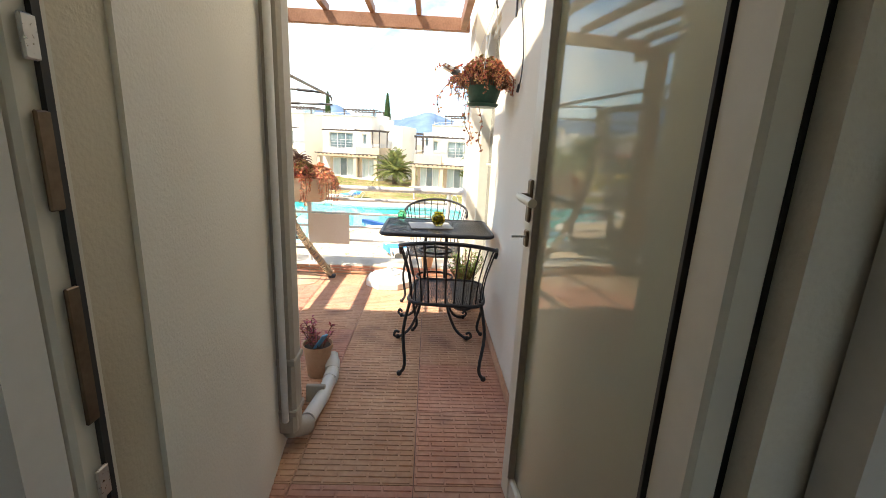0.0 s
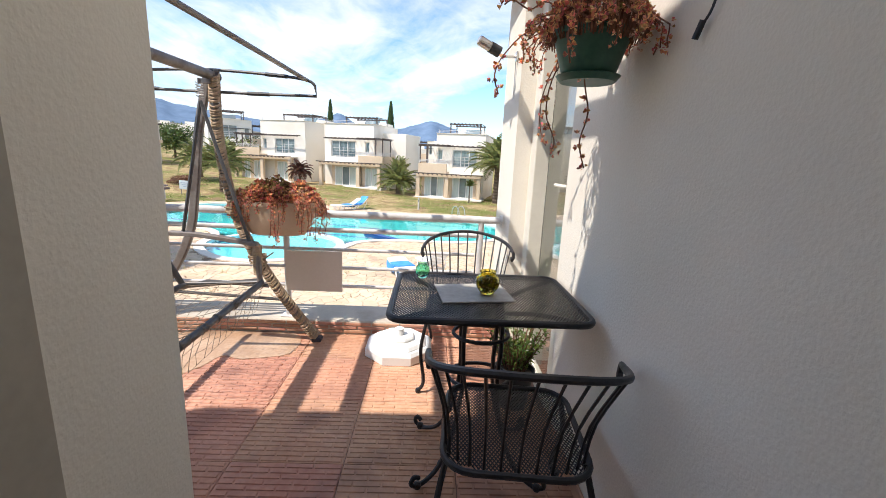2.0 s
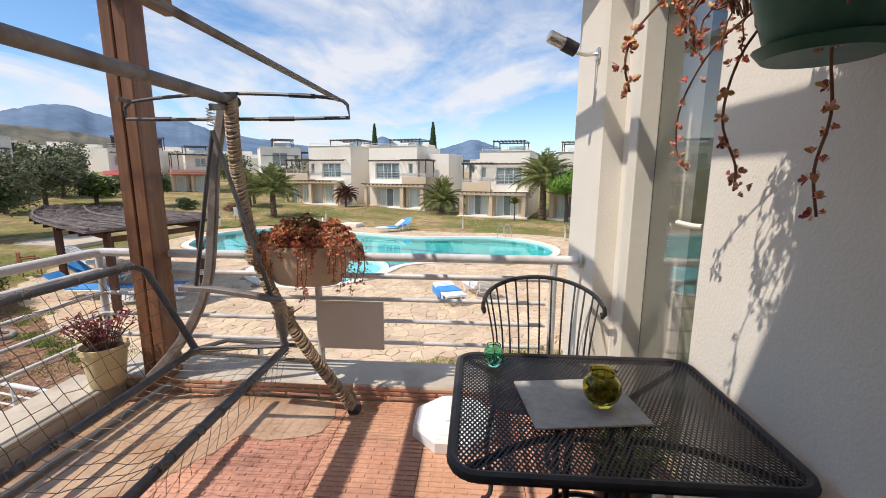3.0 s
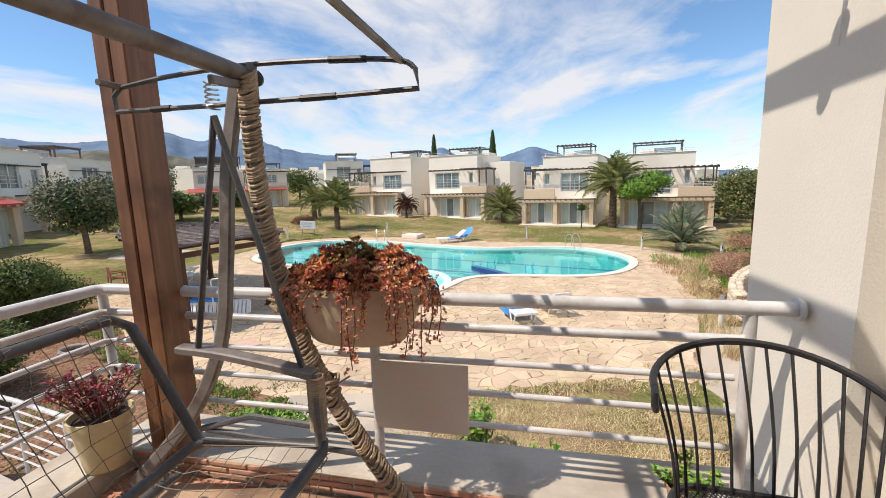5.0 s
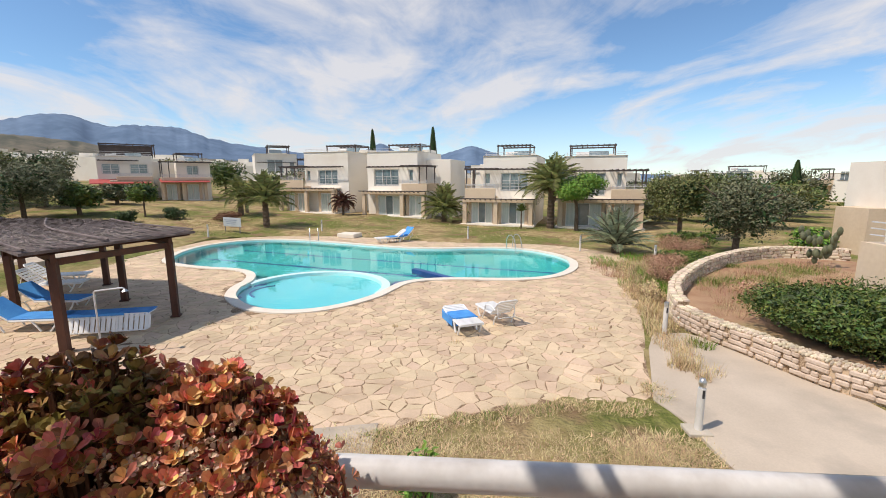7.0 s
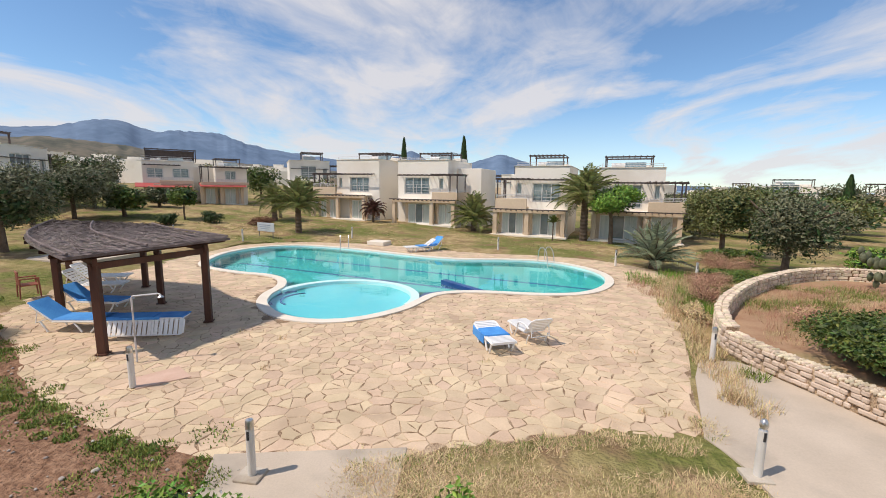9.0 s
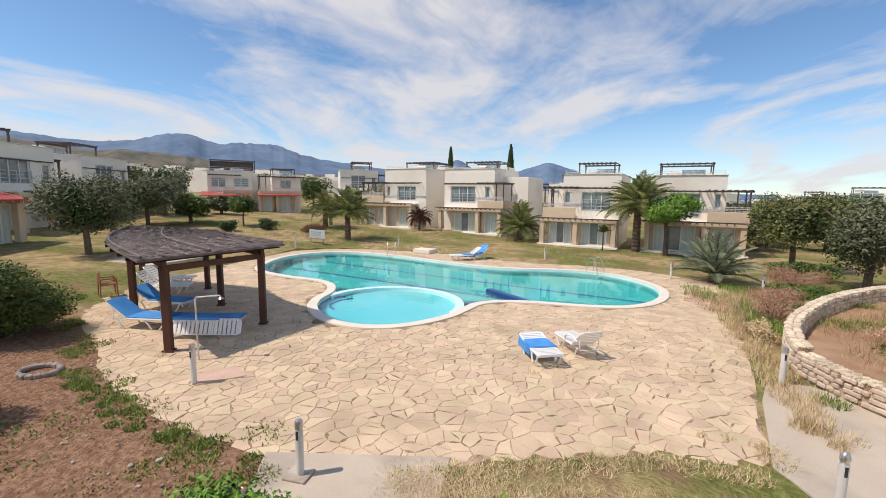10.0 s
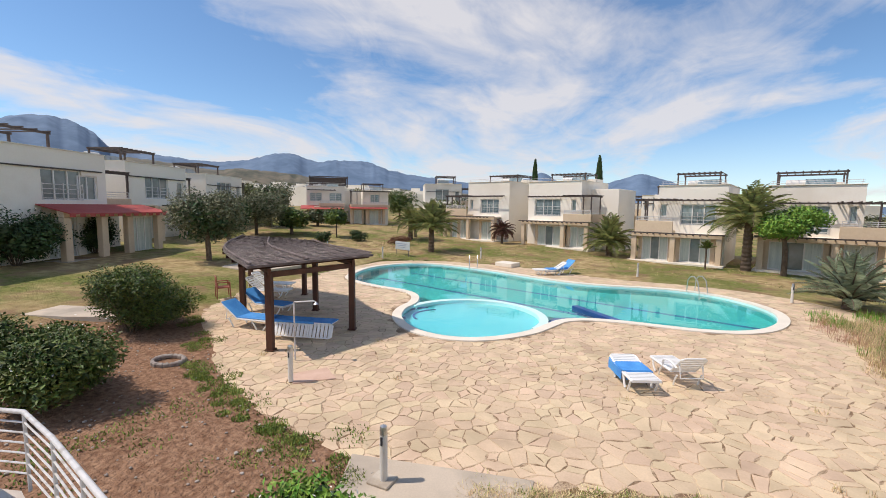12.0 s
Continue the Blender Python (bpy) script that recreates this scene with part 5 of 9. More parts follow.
def succulent(parent, half_x, half_y, z0, dome, trails, seed, n_top=230, olive_r=0.45, rs=0.021, down=0.20, off=(0, 0)):
    rnd = random.Random(seed)
    rust, olive, stems = Geo(), Geo(), Geo()
    for i in range(n_top):
        a, q = rnd.uniform(0, 6.283), math.sqrt(rnd.random())
        x, y = off[0] + half_x * q * math.cos(a) * 1.06, off[1] + half_y * q * math.sin(a) * 1.15
        lump = noise.noise((x * 9, y * 9, seed))
        z = z0 + dome * (1 - q * q) ** 0.7 + 0.07 * lump + rnd.uniform(-0.035, 0.02)
        tgt = olive if (q < olive_r and rnd.random() < 0.8) or rnd.random() < 0.08 else rust
        out = Vector((math.cos(a) * q, math.sin(a) * q, 0.9))
        rosette(tgt, (x, y, z), rs * rnd.uniform(0.6, 1.3), rnd.choice((5, 6, 8)), rnd, out + Vector((rnd.uniform(-.5, .5), rnd.uniform(-.5, .5), 0)))
        stems.tube([(x * 0.9 + off[0] * 0.1, y * 0.9 + off[1] * 0.1, z0 - 0.03), (x, y, z)], 0.002, 4)
    for i in range(trails):
        a = rnd.uniform(0, 6.283)
        x, y = off[0] + half_x * math.cos(a) * 1.0, off[1] + half_y * math.sin(a) * 1.05
        pts, p = [], Vector((x, y, z0 + 0.02))
        L = rnd.uniform(0.3, 1.0) * down
        steps = 7
        out = Vector((math.cos(a), math.sin(a), 0)) * 0.02
        for k in range(steps):
            pts.append(p.copy())
            p = p + Vector((out.x * (1 if k < 3 else -0.1) + rnd.uniform(-.008, .008), out.y * (1 if k < 3 else -0.1) + rnd.uniform(-.008, .008), (0.3 if k < 1 else -1) * L / (steps - 1)))
        stems.tube(pts, 0.0022, 4)
        for k in range(1, steps):
            for s in range(2):
                c = pts[k] + Vector((rnd.uniform(-.006, .006), rnd.uniform(-.006, .006), rnd.uniform(-.01, .01)))
                rosette(rust, c, rs * rnd.uniform(0.45, 0.8), 5, rnd, (rnd.uniform(-1, 1), rnd.uniform(-1, 1), rnd.uniform(-.5, 1)))
    dried = Geo()
    for i in range(int(n_top * 0.7)):
        a, q = rnd.uniform(-1.2, 1.2), rnd.uniform(0.75, 1.1)
        x, y = off[0] + half_x * q * math.cos(a), off[1] + half_y * q * math.sin(a)
        rosette(dried, (x, y, z0 + dome * max(0.0, 1 - q * q) ** 0.7 + rnd.uniform(-0.05, 0.03)), rs * rnd.uniform(0.3, 0.55), 4, rnd, (rnd.uniform(-1, 1), rnd.uniform(-1, 1), 0.5))
    part("dried_foliage", dried, DRY_LEAF, parent, "pale shrivelled dry leaves")
    part("stem", stems, STEM, parent, "thin brown trailing stems")
    part("outer_foliage", rust, RUST_LEAF, parent, "rust red pointed succulent leaves")
    if olive.v:
        part("inner_foliage", olive, OLIVE_LEAF, parent, "olive brown succulent leaves")


PLX, PLY, PLZ = 0.24, 5.42, 0.772
planter = thing("railing_planter", (PLX, PLY, PLZ), "beige oval plastic planter hung on the balcony railing", "planter")
prof = [(0.0, 0.0), (0.185, 0.0), (0.20, 0.012), (0.245, 0.10), (0.282, 0.205), (0.298, 0.208), (0.300, 0.232), (0.290, 0.235), (0.280, 0.222), (0.262, 0.205), (0.19, 0.16), (0, 0.16)]
part("trough", Geo().lathe(prof, n=40, sq=(1.0, 0.50)), PLANTERPLASTIC, planter, smooth=True)
part("soil", Geo().lathe([(0.268, 0.19), (0.25, 0.205), (0.0, 0.215)], n=32, sq=(1, 0.5)), SOIL, planter)
for hxx in (-0.12, 0.12):
    part("hook", Geo().beam((hxx, 0.13, 0.21), (hxx, 0.185, 0.215), 0.03, 0.008), PLANTERPLASTIC, planter)
plant = thing("succulent_plant", (PLX, PLY, PLZ), "dense rust red and olive succulent trailing over the railing planter", "plant")
g, lv = Geo(), Geo()
rnd = random.Random(33)
for sx, sy, ln in ((-0.17, -0.145, 0.13), (-0.15, -0.15, 0.16), (0.02, -0.155, 0.22), (0.04, -0.155, 0.29), (0.06, -0.155, 0.25), (0.20, -0.13, 0.20), (0.23, -0.12, 0.25), (0.25, -0.10, 0.22), (0.27, -0.06, 0.27), (0.30, -0.02, 0.22), (0.31, 0.03, 0.24), (0.18, -0.14, 0.14)):
    p = smoothed([(sx * 0.9, sy * 0.85, 0.235), (sx * 1.04, sy * 1.10, 0.235), (sx * 1.07 + rnd.uniform(-.01, .01), sy * 1.16, 0.235 - ln * 0.5), (sx * 1.03 + rnd.uniform(-.02, .02), sy * 1.10, 0.235 - ln)], 4, False)
    g.tube(p, 0.0022, 4)
    for k in range(2, len(p)):
        for q in range(3):
            c = Vector(p[k]) + Vector((rnd.uniform(-.018, .018), rnd.uniform(-.012, .012), rnd.uniform(-.012, .012)))
            rosette(lv, c, rnd.uniform(0.009, 0.014), 6, rnd, (rnd.uniform(-1, 1), rnd.uniform(-1, 1), rnd.uniform(-.3, 1)))
part("trailing_stem", g, STEM, plant, "drooping stems over the planter's rim", kind="stuff")
part("trailing_foliage", lv, mat("salmon dry succulent leaf", (0.50, 0.17, 0.10), (0.80, 0.42, 0.26), 9, 50, 0.55, bump=0.1, island=0.35), plant, "salmon red leaf clusters hanging over the rim", kind="stuff")
succulent(plant, 0.27, 0.13, 0.225, 0.125, 50, 11, 1100, olive_r=0.40, rs=0.019, down=0.19)

# hanging basket on the right wall
BX, BY, BZ = 1.80, 3.86, 1.625
basket = thing("hanging_pot", (BX, BY, BZ), "green plastic pot hanging from a wire hook on the wall", "hanging pot")
part("pot", Geo().lathe([(0, 0), (0.075, 0), (0.082, 0.006), (0.115, 0.115), (0.124, 0.118), (0.124, 0.132), (0.116, 0.133), (0.108, 0.115), (0.08, 0.09), (0, 0.09)], n=28), GREENPOT, basket, smooth=True)
part("saucer", Geo().lathe([(0, -0.014), (0.085, -0.014), (0.10, 0.004), (0.094, 0.006), (0.08, -0.006), (0, -0.006)], n=24), GREENPOT, basket, smooth=True)
part("soil", Geo().lathe([(0.112, 0.112), (0, 0.125)], n=20), SOIL, basket)
g = Geo()
for a in (0.3, 2.4, 4.5):
    g.tube([(0.12 * math.cos(a), 0.12 * math.sin(a), 0.125), (0.03 * math.cos(a) + 0.03, 0.03 * math.sin(a), 0.45), (0.05, 0, 0.58)], 0.0022, 5)
part("hanger_wires", g, STEEL, basket)
bplant = thing("succulent_plant", (BX, BY, BZ), "rust brown succulent trailing from the green hanging pot", "plant")
rnd = random.Random(21)
succulent(bplant, 0.15, 0.16, 0.13, 0.12, 34, 22, 420, olive_r=0.3, rs=0.018, down=0.16)
g, lv = Geo(), Geo()
for tr in ([(0.0, 0.10, 0.14), (-0.04, 0.26, 0.08), (-0.05, 0.38, -0.03), (-0.03, 0.43, -0.14), (-0.01, 0.40, -0.20)],
           [(-0.06, 0.08, 0.14), (-0.17, 0.10, 0.16), (-0.25, 0.14, 0.09), (-0.28, 0.13, 0.02), (-0.26, 0.15, -0.04)],
           [(0.0, -0.05, 0.10), (-0.03, -0.06, 0.0), (0.0, -0.04, -0.11), (-0.02, -0.05, -0.20), (0.01, -0.03, -0.28)],
           [(-0.02, 0.02, 0.13), (-0.09, 0.06, 0.02), (-0.10, 0.09, -0.10), (-0.06, 0.10, -0.19), (-0.08, 0.06, -0.24)],
           [(-0.05, 0.0, 0.15), (-0.14, 0.02, 0.22), (-0.20, 0.0, 0.19), (-0.25, 0.02, 0.22), (-0.28, 0.0, 0.20)],
           [(-0.02, -0.08, 0.13), (-0.09, -0.15, 0.14), (-0.13, -0.19, 0.08), (-0.12, -0.20, 0.0)]):
    p = smoothed(tr, 5, False)
    g.tube(p, 0.0026, 5)
    for k in range(2, len(p), 2):
        for s in range(2):
            q = Vector(p[k]) + Vector((rnd.uniform(-.014, .014), rnd.uniform(-.014, .014), rnd.uniform(-.01, .01)))
            rosette(lv, q, rnd.uniform(0.010, 0.018), 6, rnd, (rnd.uniform(-1, 1), rnd.uniform(-1, 1), rnd.uniform(-.5, 1)))
part("trailing_stem", g, STEM, bplant, "long bare hanging stems")
part("tip_foliage", lv, RUST_LEAF, bplant, "small rust red leaves on the hanging stems")
hook_ob = solid("wall_hook", Geo().tube([(1.968, 3.86, 2.24), (1.85, 3.86, 2.25), (1.845, 3.86, 2.20), (1.855, 3.86, 2.17)], 0.006, 8).box((1.966, 3.86, 2.2), (0.008, 0.03, 0.14), ch=0.002), BLACKMETAL, "black iron wall bracket carrying the hanging pot", "bracket")
cable = solid("wall_cable", Geo().tube(smoothed([(1.962, 3.86, 2.30), (1.955, 3.70, 2.20), (1.955, 3.56, 2.0), (1.955, 3.49, 1.85), (1.955, 3.50, 1.74), (1.955, 3.535, 1.70)], 6, False), 0.0035, 6)
              .tube([(1.955, 3.535, 1.71), (1.95, 3.55, 1.67)], 0.008, 8), BLACKPLASTIC, "loose dark cable hanging down the wall", "cable", smooth=True)

# security camera on the pillar
cctv = thing("security_camera", (1.70, 5.45, 2.09), "small white and black outdoor security camera on the pillar", "camera")
part("bracket", Geo().tube([(0.16, 0.05, -0.05), (0.09, 0.04, -0.055), (0.02, 0.02, -0.045), (-0.03, 0.0, -0.005)], 0.010, 8).box((0.158, 0.05, -0.05), (0.012, 0.06, 0.06), ch=0.003), STEEL, cctv, smooth=True)
body = part("body", Geo().lathe([(0, -0.075), (0.028, -0.075), (0.032, -0.06), (0.032, 0.06), (0.027, 0.07), (0, 0.07)], n=18), STEEL, cctv, smooth=True)
body.matrix_basis = Matrix.Translation((-0.05, 0, 0.0)) @ Matrix.Rotation(radians(68), 4, (0.25, -1, 0)) 
hood = part("hood", Geo().lathe([(0.034, -0.095), (0.036, -0.095), (0.036, -0.02), (0.034, -0.02)], n=18).lathe([(0, -0.078), (0.025, -0.078)], n=18), BLACKPLASTIC, cctv, "black lens hood")
hood.matrix_basis = body.matrix_basis.copy()
part("cable", Geo().tube([(0.155, 0.06, -0.06), (0.160, 0.08, -0.2), (0.160, 0.085, -0.32)], 0.003, 5), WHITEPLASTIC, cctv)

# parasol base
base = thing("parasol_base", (1.13, 5.22, 0), "white octagonal plastic parasol base on the tiles", "parasol base")
oct_ = [(0.245 * math.cos(radians(22.5 + 45 * k)), 0.245 * math.sin(radians(22.5 + 45 * k))) for k in range(8)]
part("weight", Geo().prism(oct_, 0.0, 0.075, ch=0.02), WHITEPLASTIC, base)
part("ribs", Geo().prism([(x * 0.82, y * 0.82) for x, y in oct_], 0.074, 0.10, ch=0.02).prism([(x * 0.45, y * 0.45) for x, y in oct_], 0.10, 0.125, ch=0.01), WHITEPLASTIC, base, "white moulded raised top")
part("socket", Geo().tube([(0, 0, 0.12), (0, 0, 0.17)], 0.032, 14), WHITEPLASTIC, base)


def flowerpot(name, place, r, h, material, label):
    p = thing(name, place, label, "flower pot")
    prof = [(0, 0), (r * 0.72, 0), (r * 0.74, 0.01), (r * 0.96, h * 0.86), (r * 1.05, h * 0.87), (r * 1.05, h), (r * 0.98, h), (r * 0.9, h * 0.86), (0, h * 0.84)]
    part("pot", Geo().lathe(prof, n=28), material, p, smooth=True)
    part("soil", Geo().lathe([(r * 0.93, h * 0.885), (0, h * 0.91)], n=20), SOIL, p)
    return p


def stem_plant(parent, n, r, z0, h, leafmat, seed, leaf=0.03, lbl="", spread=1.0):
    rnd = random.Random(seed)
    st, lv = Geo(), Geo()
    for i in range(n):
        a, q = rnd.uniform(0, 6.283), r * math.sqrt(rnd.random())
        x, y = q * math.cos(a), q * math.sin(a)
        hh = h * rnd.uniform(0.5, 1.0)
        p = [(x * 0.5, y * 0.5, z0), (x * (0.5 + 0.4 * spread), y * (0.5 + 0.4 * spread), z0 + hh * 0.5), (x * (0.6 + 0.9 * spread), y * (0.6 + 0.9 * spread), z0 + hh)]
        p = smoothed(p, 3, False)
        st.tube(p, 0.003, 4)
        for k in range(2, len(p)):
            for s in range(4):
                d = Vector((rnd.uniform(-1, 1), rnd.uniform(-1, 1), rnd.uniform(-.1, .8)))
                leaf_shape(lv, Vector(p[k]) + Vector((0, 0, rnd.uniform(-.01, .01))), d, (0, 0, 1), leaf * rnd.uniform(0.6, 1.3), leaf * 0.45)
    part("stem", st, STEM, parent)
    part("foliage", lv, leafmat, parent, lbl)


pot1 = flowerpot("flower_pot", (-1.06, 5.36, 0.105), 0.125, 0.26, YELLOWPOT, "cream yellow plastic pot on the balcony kerb")
pl1 = thing("potted_plant", (-1.06, 5.36, 0.105), "wine red leafy plant in the cream yellow pot", "plant")
stem_plant(pl1, 26, 0.12, 0.235, 0.23, RED_LEAF, 4, 0.035, "wine red narrow leaves")
pot2 = flowerpot("flower_pot", (1.82, 4.60, 0), 0.11, 0.22, BLACKPLASTIC, "black plastic pot standing by the window")
pl2 = thing("potted_plant", (1.82, 4.60, 0), "bushy green plant in the black pot by the window", "plant")
stem_plant(pl2, 50, 0.11, 0.2, 0.30, GREEN_LEAF, 5, 0.032, "small green leaves")
pot3 = flowerpot("flower_pot", (0.865, 3.44, 0), 0.085, 0.20, TERRA, "terracotta coloured pot at the house corner")
pl3 = thing("potted_plant", (0.865, 3.44, 0), "sparse dark red succulent in the pot at the house corner", "plant")
stem_plant(pl3, 10, 0.07, 0.17, 0.17, RED_LEAF, 6, 0.03, "dark red leaves")
solid("plant_scoop", Geo().beam((0.86, 3.42, 0.18), (0.93, 3.36, 0.29), 0.04, 0.012, 0.004), mat("light blue plastic", (0.12, 0.35, 0.55), None, 5, 60, 0.4), "light blue plastic scoop stuck in the pot", "scoop")
pot4 = flowerpot("flower_pot", (1.50, 5.50, 0.105), 0.07, 0.12, TERRA, "small terracotta pot on the balcony kerb")
pl4 = thing("potted_plant", (1.50, 5.50, 0.105), "small green and red plant on the balcony kerb", "plant")
stem_plant(pl4, 16, 0.09, 0.1, 0.10, BRIGHT_LEAF, 9, 0.03, "yellow green leaves")

# pipes on the left wall
dp = thing("downpipe", (0.925, 2.78, 0), "taupe painted square rainwater downpipe on the house wall", "downpipe")
part("pipe", Geo().box((-0.012, 0.0, 1.86), (0.085, 0.10, 3.5), ch=0.014), PIPEGREY, dp)
for z in (0.22, 0.46, 2.6):
    part("clamp", Geo().box((-0.012, 0.0, z), (0.100, 0.115, 0.03), ch=0.005), PIPEGREY, dp, "painted pipe clamp")
part("side_pipe", Geo().tube([(-0.005, -0.075, 0.20), (-0.005, -0.075, 3.6)], 0.014, 10), PVC, dp, "thin cream pipe", True)
part("elbow", Geo().tube([(-0.01, 0.0, 0.20), (-0.01, 0.02, 0.10), (0.03, 0.10, 0.06)], 0.046, 12), PIPEGREY, dp, smooth=True)
fp = thing("floor_pipe", (0.97, 2.92, 0), "grey white plastic drain pipe lying along the wall foot", "pipe")
part("pipe", Geo().tube([(-0.02, 0.0, 0.06), (0.0, 0.2, 0.055), (0.0, 0.42, 0.055), (-0.01, 0.50, 0.075), (-0.03, 0.55, 0.115)], 0.036, 14), PVC, fp, smooth=True)
part("collar", Geo().tube([(0.0, 0.36, 0.055), (0.0, 0.42, 0.055)], 0.042, 14).tube([(-0.008, 0.46, 0.062), (-0.018, 0.52, 0.088)], 0.042, 14), PVC, fp, "pipe collar", True)
part("pipe_clip", Geo().box((-0.04, 0.22, 0.06), (0.1, 0.025, 0.10), ch=0.004), PIPEGREY, fp)


# ---- houses round the pool ----
def pierced(g, x0, x1, z0, z1, y, thick, holes):
    """A wall along x with rectangular openings through it: (xa, xb, za, zb)."""
    xs = sorted({x0, x1, *[h[0] for h in holes], *[h[1] for h in holes]})
    for a, b in zip(xs, xs[1:]):
        cuts = sorted([(h[2], h[3]) for h in holes if h[0] <= a + 1e-6 and h[1] >= b - 1e-6])
        z = z0
        for lo, hi in cuts + [(z1, z1)]:
            if lo > z + 1e-6:
                g.box(((a + b) / 2, y + thick / 2, (z + lo) / 2), (b - a, thick, lo - z))
            z = max(z, hi)
    return g


def window(parent, x0, x1, z0, z1, y, leaves=2, pane=None, name="window", rail=False):
    w = part(name, Geo().box(((x0 + x1) / 2, y + 0.08, z0 + 0.03), (x1 - x0, 0.16, 0.06)), WINFRAME, parent, "white framed window")
    g = Geo()
    n = leaves
    step = (x1 - x0) / n
    for i in range(n + 1):
        g.box((min(max(x0 + i * step, x0 + 0.035), x1 - 0.035), y + 0.10, (z0 + z1) / 2), (0.07, 0.07, z1 - z0))
    g.box(((x0 + x1) / 2, y + 0.10, z1 - 0.035), (x1 - x0 - 0.02, 0.068, 0.07))
    part("window_frame", g, WINFRAME, w)
    for i in range(n):
        part("pane", Geo().box((x0 + (i + 0.5) * step, y + 0.14, (z0 + z1) / 2), (step - 0.04, 0.03, z1 - z0 - 0.04)), pane or WINGLASS, w)
    if rail:
        g = Geo()
        for k in range(4):
            g.box(((x0 + x1) / 2, y - 0.05, z0 + 0.12 + k * 0.25), (x1 - x0, 0.03, 0.035))
        for x in (x0, (x0 + x1) / 2, x1):
            g.box((x, y - 0.05, z0 + 0.48), (0.04, 0.04, 0.92))
        part("window_rail", g, RAILPAINT, w, "white steel guard rail")
    return w


def pergola_part(parent, x0, x1, y0, y1, z0, z1, material, posts=True, slats=7, name="roof_pergola", label="dark timber roof pergola"):
    p = part(name, Geo().box(((x0 + x1) / 2, y0, z1), (x1 - x0 + 0.3, 0.09, 0.14)), material, parent, label)
    part("beam", Geo().box(((x0 + x1) / 2, y1, z1), (x1 - x0 + 0.3, 0.09, 0.14)), material, p)
    if posts:
        for x in (x0, x1):
            for y in (y0, y1):
                part("post", Geo().box((x, y, (z0 + z1) / 2), (0.11, 0.11, z1 - z0 - 0.14)), material, p)
    for i in range(slats):
        part("slat", Geo().box((x0 + (x1 - x0) * i / (slats - 1), (y0 + y1) / 2, z1 + 0.10), (0.07, y1 - y0 + 0.4, 0.07)), material, p)
    return p


def rail_part(parent, x0, x1, y, z, name="balcony_rail"):
    g = Geo().box(((x0 + x1) / 2, y, z + 0.42), (x1 - x0, 0.05, 0.05))
    for k in range(2):
        g.box(((x0 + x1) / 2, y, z + 0.14 + k * 0.13), (x1 - x0, 0.025, 0.03))
    n = max(2, int((x1 - x0) / 1.2) + 1)
    for i in range(n):
        g.box((x0 + (x1 - x0) * i / (n - 1), y, z + 0.2), (0.04, 0.04, 0.4))
    return part(name, g, RAILPAINT, parent, "white steel rail")


